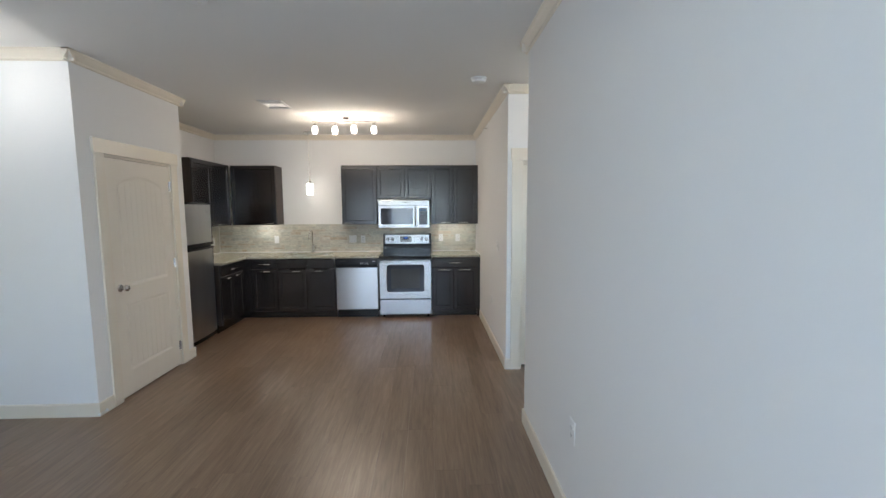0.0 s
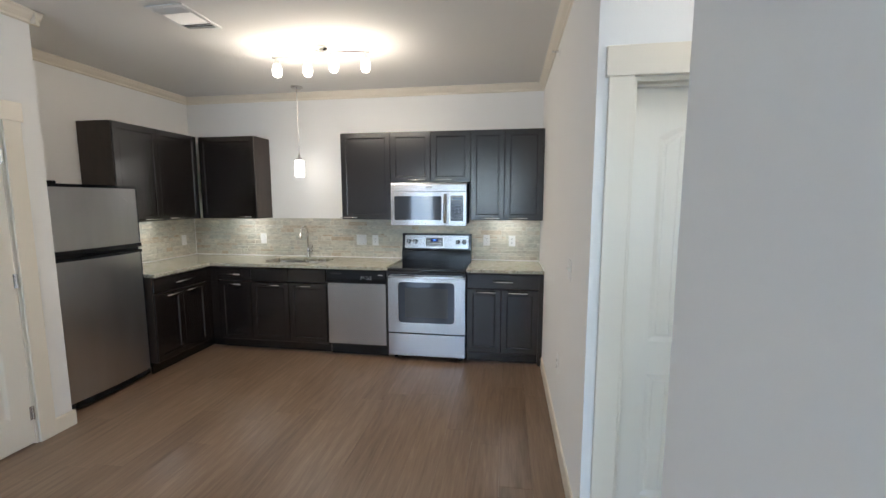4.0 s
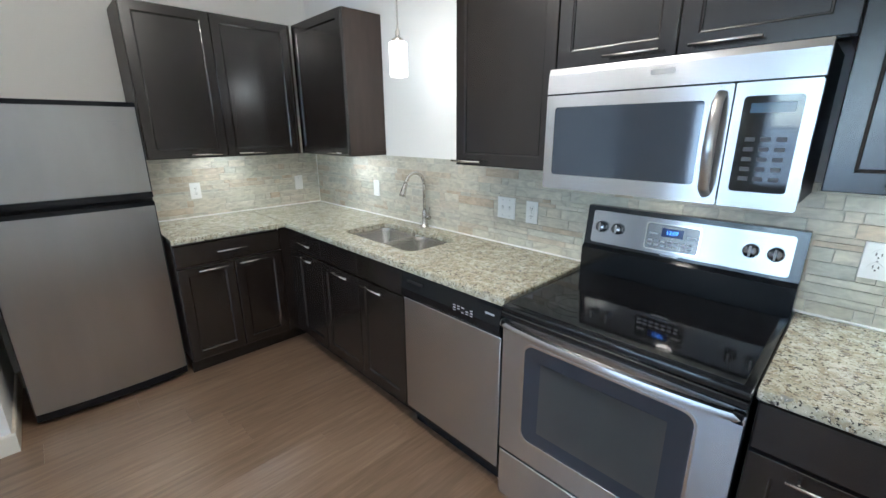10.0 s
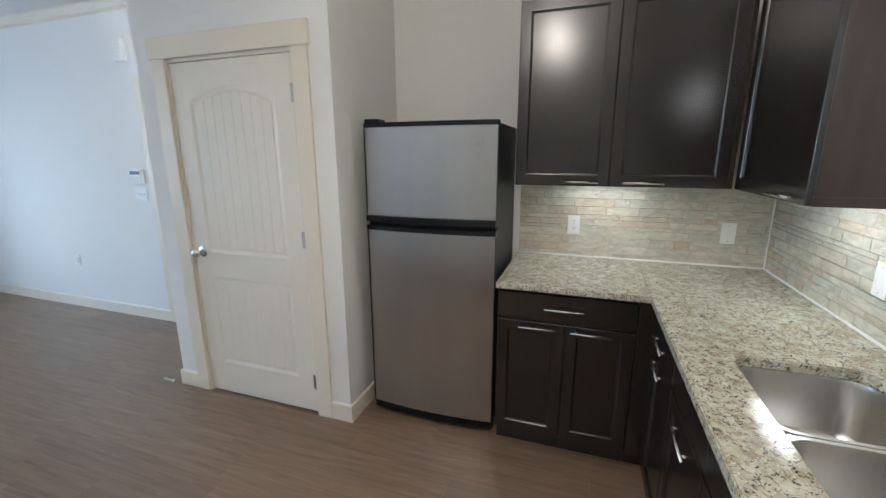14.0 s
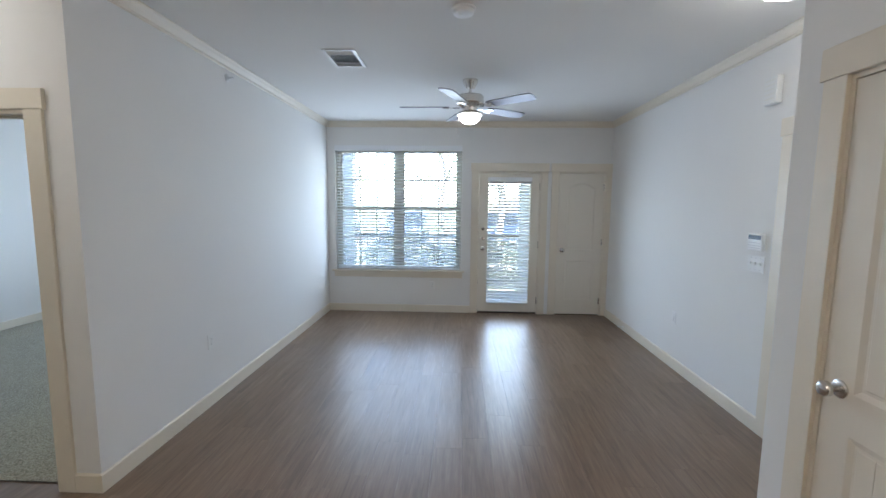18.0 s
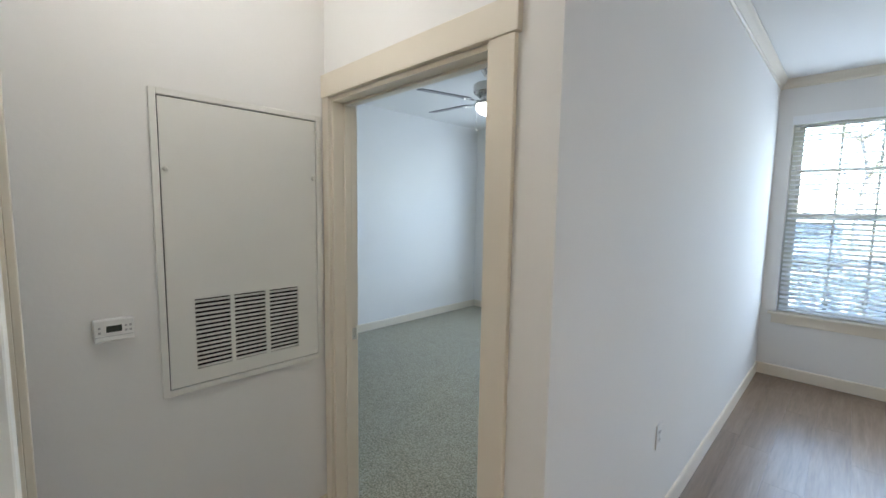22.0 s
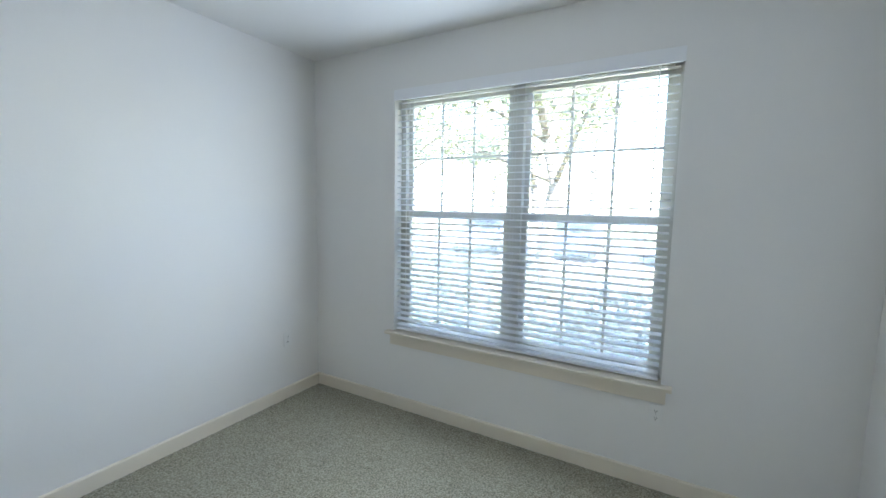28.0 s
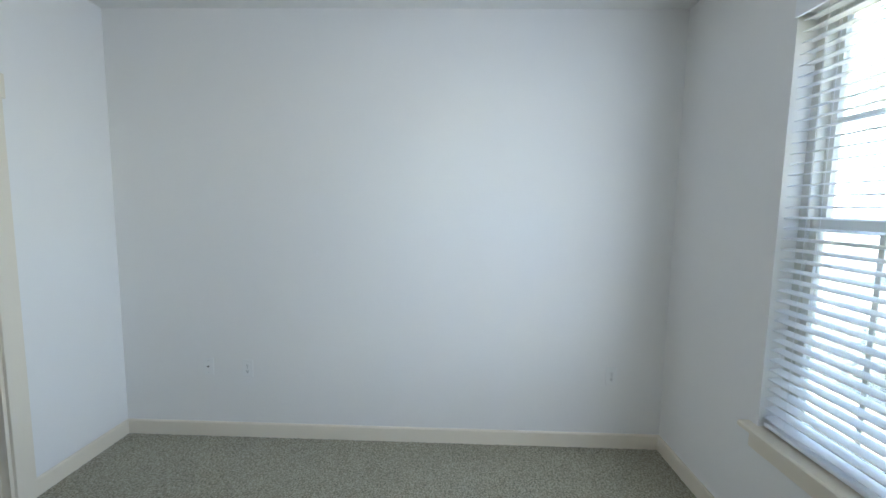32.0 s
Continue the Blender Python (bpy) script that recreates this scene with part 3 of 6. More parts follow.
def door_leaf(w, h, parent, planks=True, arch=0.07, paint=None, knob_side=1, knob_h=0.95, hinges=True, lever=False, both=True):
    """A moulded two-panel door leaf: local x from the hinge edge's left to w, the seen face at y = 0, thickness to +y."""
    paint = paint or DOOR_PAINT
    th, st, lock0, lock1, top = 0.035, 0.115, 0.80, 0.95, 0.13
    rec = 0.007
    leaf = part("leaf", box((0, rec, 0.012), (w, th - rec, h)), paint, parent)
    sides = ((0.0, rec), (th, th - rec)) if both else ((0.0, rec),)
    lower, upper = panel_outline(st, w - st, 0.22, lock0), panel_outline(st, w - st, lock1, h - top - arch, arch)
    for face, sunk in sides:
        lo, hi = min(face, sunk), max(face, sunk)
        for name, a, b in (("stile", (0, lo, 0.012), (st, hi, h)), ("stile", (w - st, lo, 0.012), (w, hi, h)), ("bottom_rail", (st, lo, 0.012), (w - st, hi, 0.22)), ("lock_rail", (st, lo, lock0), (w - st, hi, lock1))):
            part(name, box(a, b), paint, leaf)
        part("top_rail", prism([(x, z) for x, z in upper[2:]] + [(st, h), (w - st, h)], "y", lo, hi), paint, leaf)
        for outline in (lower, upper):
            ring = bmesh.new()
            add_ring(ring, outline, shrink(outline, 0.020), face, sunk)
            bmesh.ops.recalc_face_normals(ring, faces=ring.faces)
            part("moulding", ring, paint, leaf)
    for outline, tall in ((lower, False), (upper, True)):
        for face, sunk in sides:
            inner = shrink(outline, 0.030)
            x0, x1 = min(p[0] for p in inner), max(p[0] for p in inner)
            z0, z1 = min(p[1] for p in inner), max(p[1] for p in inner)
            count = 8 if planks else 1
            out = -1 if face < sunk else 1
            for i in range(count):
                bm = bmesh.new()
                a, b = x0 + (x1 - x0) * i / count, x0 + (x1 - x0) * (i + 1) / count
                gap = 0.0006 if planks else 0
                def crest(x):
                    s = (x - x0) / (x1 - x0)
                    return z1 - (arch if tall else 0) + (arch * max(0.0, math.sin(math.pi * s)) ** 0.8 if tall else 0)
                a, b = a + gap, b - gap
                ring = [(a, z0), (b, z0), (b, crest(b)), ((a + b) / 2, crest((a + b) / 2)), (a, crest(a))]
                mid = [(a + 0.0022, z0 + 0.004), (b - 0.0022, z0 + 0.004), (b - 0.0022, crest(b) - 0.004), ((a + b) / 2, crest((a + b) / 2) - 0.004), (a + 0.0022, crest(a) - 0.004)]
                add_ring(bm, ring, mid, sunk, sunk + out * 0.0018)
                bm.faces.new([bm.verts.new((x, sunk + out * 0.0018, z)) for x, z in mid])
                bmesh.ops.recalc_face_normals(bm, faces=bm.faces)
                if sum((f.normal * f.calc_area() for f in bm.faces), Vector())[1] * out < 0:
                    bmesh.ops.reverse_faces(bm, faces=bm.faces)
                part("plank" if planks else "panel", bm, paint, leaf)
    x = w - 0.065 if knob_side > 0 else 0.065
    for face, out in ((0.0, -1),) + (((th, 1),) if both else ()):
        turn = pose(x, face, knob_h, 90 if out < 0 else -90)
        if lever:
            knob = part("lever_handle", lathe([(0.0, 0.0), (0.030, 0.0), (0.030, 0.006), (0.012, 0.010), (0.012, 0.045), (0, 0.048)], turn), NICKEL, leaf, "satin nickel lever handle", 40)
            part("lever", tube([(x, face + out * 0.045, knob_h), (x - knob_side * 0.05, face + out * 0.048, knob_h), (x - knob_side * 0.11, face + out * 0.046, knob_h - 0.004)], [0.009, 0.009, 0.007]), NICKEL, knob, "", 50)
        else:
            knob = part("knob", lathe([(0.011, 0.006), (0.011, 0.028), (0.018, 0.034), (0.0265, 0.044), (0.0285, 0.054), (0.0255, 0.064), (0.015, 0.070), (0, 0.071)], turn), NICKEL, leaf, "round satin nickel knob", 50)
            part("rose", lathe([(0.033, 0.0), (0.033, 0.004), (0.026, 0.009), (0.011, 0.010)], turn), NICKEL, knob, "", 50)
    if hinges:
        hx = -0.004 if knob_side > 0 else w + 0.004
        for z in (0.21, 1.07, h - 0.19):
            bm = tube([(hx, -0.006, z - 0.045), (hx, -0.006, z + 0.045)], 0.0065, 8)
            add_box(bm, (min(hx, hx + knob_side * 0.018), -0.0015, z - 0.044), (max(hx, hx + knob_side * 0.018), 0.004, z + 0.044))
            part("hinge", bm, NICKEL, leaf, "satin nickel butt hinge")
    return leaf


def casing_side(parent, w, h, y, out, head=0.115, left=True, right=True, sill=0.0, wide=CASE):
    """Flat side casings and a taller head board with small ears, on the wall face at y; out is -1 towards the viewer."""
    d = 0.018 * out
    lo, hi = min(y, y + d), max(y, y + d)
    if left:
        part("casing", box((-wide, lo, sill), (0.004, hi, h), 0.002), TRIM, parent)
    if right:
        part("casing", box((w - 0.004, lo, sill), (w + wide, hi, h), 0.002), TRIM, parent)
    lo2, hi2 = (lo - 0.005, hi) if out < 0 else (lo, hi + 0.005)
    part("head_casing", box((-wide - (0.012 if left else 0), lo2, h), (w + wide + (0.012 if right else 0), hi2, h + head), 0.002), TRIM, parent)


def jamb(parent, w, h, depth, stop=0.06):
    t = 0.019
    part("jamb", box((0.0005, 0.0, 0), (t, depth, h - t), 0.001), TRIM, parent)
    part("jamb", box((w - t, 0.0, 0), (w - 0.0005, depth, h - t), 0.001), TRIM, parent)
    part("head_jamb", box((0.0005, 0.0, h - t), (w - 0.0005, depth, h - 0.0005), 0.001), TRIM, parent)
    if stop is not None:
        for lo, hi in (((t, stop, 0), (t + 0.011, stop + 0.034, h - t)), ((w - t - 0.011, stop, 0), (w - t, stop + 0.034, h - t)), ((t + 0.011, stop, h - t - 0.011), (w - t - 0.011, stop + 0.034, h - t))):
            part("door_stop", box(lo, hi, 0.002), TRIM, parent)


def door_set(name, m, w, h, depth, label, leaf_y=0.003, knob_side=1, planks=True, arch=0.07, left=True, right=True, far=True, stop=0.045, **more):
    """A closed door in its lining with casings: local x along the wall, the wall's seen face at y = 0."""
    top = tagged(thing(name, m), label, "door", kind="structure")
    jamb(top, w, h, depth, stop)
    casing_side(top, w, h, 0.0, -1, left=left, right=right)
    if far:
        casing_side(top, w, h, depth, 1)
    leaf = door_leaf(w - 0.044, h - 0.024, top, planks, arch, knob_side=knob_side, **more)
    leaf.matrix_basis = pose(0.022, leaf_y, 0)
    return top


a, w, h = DOORS["pantry"]
pantry_door = door_set("door_pantry", pose(PAN_X, a, 0, 0, 0, 90), w, h, T, "closed cream two-panel pantry door with arched top panel", knob_side=-1)
a, w, h = DOORS["storage"]
storage_door = door_set("door_storage", pose(a + w, FACADE, 0, 0, 0, 180), w, h, FT, "closed narrow cream two-panel storage door", knob_side=-1, planks=False, right=True)
# Black filler under the leaf, in place of the slit's own shade.
part("gap_shade_black", box((0.02, 0.004, 0.0), (w - 0.02, 0.035, 0.011)), GAP_SHADE_BLACK, storage_door)
a, w, h = DOORS["bath"]
bath_door = door_set("door_bath", pose(a, HALL_N, 0), w, h, T, "closed cream two-panel door in the hall nook", leaf_y=0.075, knob_side=1, right=True, hinges=False, stop=0.038)
a, w, h = DOORS["entry"]
entry_door = door_set("door_entry", pose(WEST, a, 0, 0, 0, 90), w, h, T, "closed cream flat entry door with deadbolts and lever", knob_side=-1, planks=False, lever=True, right=False, knob_h=0.90)
for z, r in ((1.17, 0.022), (1.03, 0.027)):
    bolt = part("deadbolt", lathe([(0, 0.0), (r, 0.0), (r, 0.010), (r - 0.006, 0.016), (0, 0.017)], pose(0.022 + 0.065, 0.003, z, 90)), NICKEL, entry_door, "satin nickel deadbolt", 40)
    part("thumb_turn", box((0.022 + 0.060, -0.038, z - 0.014), (0.022 + 0.070, -0.012, z + 0.014), 0.003), NICKEL, bolt)
    part("strike", box((0.001, -0.0205, z - 0.035), (0.012, -0.0185, z + 0.035), 0.001), NICKEL, entry_door)

# The bedroom's door stands open into the room, hinged at the partition.
a, w, h = DOORS["bedroom"]
bedroom_door = tagged(thing("door_bedroom", pose(a + w, HALL_S, 0, 0, 0, 180)), "open cream two-panel bedroom door with planked panels", "door", kind="structure")
jamb(bedroom_door, w, h, T, 0.055)
part("casing", box((w - 0.004, -0.018, 0), (w + CASE, 0, h), 0.002), TRIM, bedroom_door)
part("head_casing", box((-0.048, -0.023, h), (w + CASE + 0.012, 0, h + 0.10), 0.002), TRIM, bedroom_door)
part("casing", box((-0.046, -0.018, 0), (0.004, 0, h), 0.002), TRIM, bedroom_door)
casing_side(bedroom_door, w, h, T, 1)
part("strike_plate", boxes([((0.0185, 0.092, 0.89), (0.0205, 0.118, 0.95))], 0.001), NICKEL, bedroom_door, "satin nickel strike plate")
BED_DOOR_OPEN = 79.0
leaf = door_leaf(w - 0.044, h - 0.024, bedroom_door, True, 0.07, knob_side=-1)
# hinge edge at local x = w - 0.022, turned into the room
leaf.matrix_basis = pose(w - 0.022, T - 0.002, 0) @ pose(0, 0, 0, 0, 0, -BED_DOOR_OPEN) @ pose(-(w - 0.044), -0.035, 0)

a, w, h = DOORS["closet"]
closet_door = tagged(thing("door_closet", pose(a, CLO_S, 0)), "cream door frame of an open closet doorway", "door", kind="structure")
jamb(closet_door, w, h, T, 0.045)
casing_side(closet_door, w, h, 0.0, -1)
casing_side(closet_door, w, h, T, 1)

# The glazed patio door with its own blind.
a, w, h = DOORS["patio"]
patio_door = tagged(thing("door_patio", pose(a + w, FACADE, 0, 0, 0, 180)), "cream patio door with full glass pane and white blind", "door", kind="structure")
jamb(patio_door, w, h, FT, None)
casing_side(patio_door, w, h, 0.0, -1)
part("threshold", box((0.0, 0.0, 0.0), (w, FT + 0.03, 0.022), 0.004), material("bronze_sill", (0.10, 0.09, 0.08), 0.4, 0.8, spread=0.2), patio_door, "dark bronze threshold")
PD0, PD1, PZ0, PZ1 = 0.155, w - 0.155, 0.16, 1.955
leaf = bmesh.new()
for lo, hi in (((0.022, 0.012, 0.026), (PD0, 0.056, h - 0.022)), ((PD1, 0.012, 0.026), (w - 0.022, 0.056, h - 0.022)), ((PD0, 0.012, 0.026), (PD1, 0.056, PZ0)), ((PD0, 0.012, PZ1), (PD1, 0.056, h - 0.022))):
    add_box(leaf, lo, hi)
leaf = part("leaf", leaf, DOOR_PAINT, patio_door)
for lo, hi in (((PD0 - 0.022, 0.004, PZ0 - 0.022), (PD0, 0.014, PZ1 + 0.022)), ((PD1, 0.004, PZ0 - 0.022), (PD1 + 0.022, 0.014, PZ1 + 0.022)), ((PD0, 0.004, PZ0 - 0.022), (PD1, 0.014, PZ0)), ((PD0, 0.004, PZ1), (PD1, 0.014, PZ1 + 0.022))):
    part("glazing_bead", box(lo, hi, 0.003), DOOR_PAINT, leaf)
pane = part("pane", box((PD0, 0.030, PZ0), (PD1, 0.036, PZ1)), GLASS, leaf, "clear glass pane")
pane.visible_shadow = False
for z in (1.245, 1.105):
    part("deadbolt", lathe([(0, 0.0), (0.027, 0.0), (0.027, 0.010), (0.020, 0.018), (0, 0.019)], pose(0.082, 0.012, z, 90)), NICKEL, leaf, "satin nickel deadbolt", 40)
part("knob", lathe([(0.033, 0.0), (0.033, 0.004), (0.012, 0.010), (0.011, 0.028), (0.0265, 0.044), (0.0285, 0.054), (0.0255, 0.064), (0.015, 0.070), (0, 0.071)], pose(0.082, 0.012, 0.955, 90)), NICKEL, leaf, "round satin nickel knob", 50)
for z in (0.2, 1.02, 1.85):
    part("hinge", tube([(w - 0.018, 0.004, z - 0.05), (w - 0.018, 0.004, z + 0.05)], 0.007, 8), NICKEL, patio_door)


# ---------------------------------------------------------------- windows and blinds
def slat_mesh(width):
    bm = bmesh.new()
    d, t = 0.025, 0.0036
    top = [(-d, 0.0), (-d * 0.5, 0.0022), (0, 0.003), (d * 0.5, 0.0022), (d, 0.0)]
    outline = top + [(y, z - t) for y, z in reversed(top)]
    add_prism(bm, outline, "x", -width / 2, width / 2)
    return bm


def blind(m, width, top, bottom, label, pitch=0.0435, tilt=0.0, valance=0.075, overhang=0.0, cords=3, wand=True):
    """A wood-look blind: local x along the window, z up, the room at -y."""
    unit = thing("window_blind", m, label, "blind")
    part("valance", box((-width / 2 - overhang, -0.045, top - valance), (width / 2 + overhang, -0.034, top), 0.002), BLIND, unit, "white blind valance")
    part("head_rail", box((-width / 2, -0.032, top - 0.06), (width / 2, 0.028, top - 0.008), 0.002), BLIND, unit)
    first = top - valance - 0.012
    count = int((first - bottom - 0.02) / pitch)
    slat = part("slat", slat_mesh(width - 0.012), BLIND, unit)
    slat.matrix_basis = pose(0, 0, first, tilt)
    for i in range(1, count + 1):
        s = new("slat", slat.data)
        s.parent = unit
        s.matrix_basis = pose(0, 0, first - i * pitch, tilt + random.uniform(-0.8, 0.8), random.uniform(-0.05, 0.05))
    low = first - (count + 1) * pitch
    part("bottom_rail", box((-width / 2 + 0.006, -0.026, max(bottom + 0.002, low - 0.008)), (width / 2 - 0.006, 0.026, max(bottom + 0.002, low - 0.008) + 0.018), 0.004), BLIND, unit)
    for i in range(cords):
        x = -width / 2 + 0.12 + (width - 0.24) * i / (cords - 1)
        for y in (-0.027, 0.027):
            part("ladder_cord", tube([(x, y, top - 0.06), (x, y, bottom + 0.01)], 0.0009, 4), BLIND, unit)
    if wand:
        x = width / 2 - 0.10
        part("tilt_wand", tube([(x, -0.05, top - 0.08), (x, -0.05, top - 0.85)], 0.0035, 6), WHITE_PLASTIC, unit)
    return unit


def window(name, mid, label):
    """A twin single-hung vinyl window, its stool and apron, seen from +y."""
    top = tagged(thing(name, pose(mid, FACADE, 0, 0, 0, 180)), label, "window", kind="structure")
    x0, x1 = -WIN_W / 2 + 0.0005, WIN_W / 2 - 0.0005
    y0, y1 = 0.085, 0.16
    f = 0.042
    z0, z1 = WIN_Z0 + 0.001, WIN_Z1 - 0.001
    frame_ob = part("window_frame", boxes([((x0, y0, z0), (x0 + f, y1, z1)), ((x1 - f, y0, z0), (x1, y1, z1)), ((x0 + f, y0, z0), (x1 - f, y1, z0 + f)), ((x0 + f, y0, z1 - f), (x1 - f, y1, z1))]), VINYL, top, "almond vinyl window frame")
    part("mullion", box((-0.045, y0 - 0.006, z0 + f), (0.045, y1, z1 - f), 0.003), VINYL, top)
    meet = 1.52
    for sx0, sx1 in ((x0 + f, -0.045), (0.045, x1 - f)):
        for za, zb, ya, upper in ((z0 + f, meet + 0.022, y0 + 0.012, False), (meet - 0.022, z1 - f, y0 + 0.042, True)):
            s = 0.034
            sash = part("sash", boxes([((sx0, ya, za), (sx0 + s, ya + 0.028, zb)), ((sx1 - s, ya, za), (sx1, ya + 0.028, zb)), ((sx0 + s, ya, za), (sx1 - s, ya + 0.028, za + (s if not upper else 0.044))), ((sx0 + s, ya, zb - (0.044 if not upper else s)), (sx1 - s, ya + 0.028, zb))]), VINYL, frame_ob)
            ga, gb = za + s, zb - s
            glass = part("pane", box((sx0 + s, ya + 0.012, ga), (sx1 - s, ya + 0.016, gb)), GLASS, frame_ob, "clear glass pane")
            glass.visible_shadow = False
            if not upper:
                screen = part("insect_screen", box((sx0 + 0.006, y1 - 0.006, za), (sx1 - 0.006, y1 - 0.0045, zb)), SCREEN, frame_ob, "grey insect screen")
                screen.visible_shadow = False
            bars = bmesh.new()
            for i in (1, 2):
                x = sx0 + s + (sx1 - sx0 - 2 * s) * i / 3
                add_box(bars, (x - 0.009, ya + 0.006, ga), (x + 0.009, ya + 0.011, gb))
            z = (ga + gb) / 2
            add_box(bars, (sx0 + s, ya + 0.0045, z - 0.009), (sx1 - s, ya + 0.0058, z + 0.009))
            part("grille", bars, VINYL, frame_ob, "thin almond window grille")
        part("sash_lock", box(((sx0 + sx1) / 2 - 0.03, y0 + 0.004, meet + 0.022), ((sx0 + sx1) / 2 + 0.03, y0 + 0.03, meet + 0.036), 0.004), VINYL, frame_ob)
    sill = prism([(-0.052, WIN_Z0), (0.084, WIN_Z0), (0.084, WIN_Z0 + 0.022), (-0.046, WIN_Z0 + 0.022), (-0.052, WIN_Z0 + 0.016)], "x", x0, x1)
    for a, b in ((x0 - 0.055, x0), (x1, x1 + 0.055)):
        add_prism(sill, [(-0.052, WIN_Z0), (-0.001, WIN_Z0), (-0.001, WIN_Z0 + 0.022), (-0.046, WIN_Z0 + 0.022), (-0.052, WIN_Z0 + 0.016)], "x", a, b)
    part("window_sill", sill, TRIM, top, "cream painted window stool")
    part("apron", box((x0 - 0.028, -0.016, WIN_Z0 - 0.085), (x1 + 0.028, -0.001, WIN_Z0 - 0.001), 0.002), TRIM, top)
    return top


window("window_living", LIVE_WIN, "twin single-hung almond vinyl window with grilles")
window("window_bedroom", BED_WIN, "twin single-hung almond vinyl window with grilles")
blind(pose(LIVE_WIN, FACADE + 0.0, 0, 0, 0, 180) @ pose(0, 0.035, 0), WIN_W - 0.02, WIN_Z1 + 0.015, WIN_Z0 + 0.03, "white wood-look blind lowered over the living room window", overhang=0.015, tilt=17)
blind(pose(BED_WIN, FACADE + 0.0, 0, 0, 0, 180) @ pose(0, 0.035, 0), WIN_W - 0.02, WIN_Z1 + 0.015, WIN_Z0 + 0.03, "white wood-look blind lowered over the bedroom window", overhang=0.015, tilt=7)
a, w, h = DOORS["patio"]
blind(pose(a + w / 2, FACADE, 0, 0, 0, 180) @ pose(0, -0.032, 0), PD1 - PD0 + 0.03, PZ1 + 0.02, PZ0 + 0.0, "white blind hung on the glazed patio door", valance=0.06, cords=2, wand=False, tilt=30)

# ---------------------------------------------------------------- kitchen cabinets
FRONT = 6.588                          # faces of the doors on the back run
LFRONT = -2.252                        # faces of the doors on the left run
UPPER_D, U0, U1 = 0.305, 1.365, 2.252


def shaker(x0, x1, z0, z1, stile=0.052, thick=0.019, flat=False):
    """A cabinet front, its face at y = 0: a frame round a sunk panel with a chamfered edge; flat for drawers."""
    bm = bmesh.new()
    if flat:
        add_box(bm, (x0, 0, z0), (x1, thick, z1), 0.0025)
        return bm
    def ring(d, y):
        return [bm.verts.new(p) for p in ((x0 + d, y, z0 + d), (x1 - d, y, z0 + d), (x1 - d, y, z1 - d), (x0 + d, y, z1 - d))]
    loops = [ring(0, thick), ring(0, 0.002), ring(0.002, 0), ring(stile, 0), ring(stile + 0.003, 0.003), ring(stile + 0.007, 0.004), ring(stile + 0.009, 0.008)]
    for a, b in zip(loops, loops[1:]):
        for i in range(4):
            bm.faces.new((a[i], a[(i + 1) % 4], b[(i + 1) % 4], b[i]))
    bm.faces.new(loops[-1])
    bm.faces.new(loops[0][::-1])
    bmesh.ops.recalc_face_normals(bm, faces=bm.faces)
    return bm


def pull(x, z, parent, length=0.182):
    bm = tube([(x - length / 2, -0.030, z), (x + length / 2, -0.030, z)], 0.0055, 10)
    for s in (-1, 1):
        add_tube(bm, [(x + s * length * 0.36, -0.001, z), (x + s * length * 0.36, -0.030, z)], 0.0045, 8)
    return part("pull", bm, NICKEL, parent, "brushed nickel bar pull", 50)


def base_cabinet(m, w, depth, drawers, doors, label, top=0.888):
    """A base unit: local x along its front, the fronts' faces at y = 0, the floor at z = 0."""
    unit = thing("base_cabinet", m, label, "cabinet", "base cabinets along the kitchen walls")
    part("body", box((0, 0.0195, 0.102), (w, depth, top)), WOOD_SIDE, unit)
    part("toe_kick", box((0, 0.075, 0.0), (w, 0.09, 0.101)), WOOD, unit, "dark recessed toe kick")
    for x0, x1, handle in drawers:
        d = part("drawer_front", shaker(x0 + 0.003, x1 - 0.003, 0.738, 0.872, flat=True), WOOD, unit)
        if handle:
            pull((x0 + x1) / 2, 0.806, d)
    for x0, x1, handle in doors:
        d = part("door", shaker(x0 + 0.003, x1 - 0.003, 0.112, 0.726), WOOD, unit)
        pull(x0 + (x1 - x0) * handle, 0.703, d)
    return unit


def wall_cabinet(m, w, z0, z1, doors, label, depth=UPPER_D):
    unit = thing("wall_cabinet", m, label, "cabinet", "wall cabinets above the worktop")
    part("body", box((0, 0.0195, z0 + 0.03), (w, depth, z1), 0.001), WOOD_SIDE, unit)
    for x0, x1 in ((0, 0.016), (w - 0.016, w)):
        part("end_panel", box((x0, 0.0195, z0), (x1, depth, z0 + 0.0299)), WOOD_SIDE, unit)
    part("light_rail", box((0.0161, 0.0195, z0), (w - 0.0161, 0.036, z0 + 0.0299)), WOOD, unit)
    for x0, x1, handle in doors:
        d = part("door", shaker(x0 + 0.002, x1 - 0.002, z0 + 0.002, z1 - 0.004), WOOD, unit)
        pull(x0 + (x1 - x0) * handle, z0 + 0.022, d)
    return unit


BD = BACK - FRONT - 0.002
CAB_E = 1.122                          # right end of the cabinets, a filler strip closes them to the wall
base_cabinet(pose(-2.162, FRONT, 0), 0.361, BD, [(0.0, 0.361, True)], [(0.0, 0.361, 0.5)], "dark espresso base cabinet with one drawer and door")
base_cabinet(pose(-1.80, FRONT, 0), 0.832, BD, [(0, 0.422, False), (0.422, 0.832, False)], [(0, 0.422, 0.60), (0.422, 0.832, 0.40)], "dark espresso sink cabinet with two doors", 0.66)
base_cabinet(pose(0.452, FRONT, 0), CAB_E - 0.452, BD, [(0, CAB_E - 0.452, True)], [(0, 0.322, 0.55), (0.322, CAB_E - 0.452, 0.45)], "dark espresso base cabinet beside the range")
LD = LFRONT - KWEST - 0.002
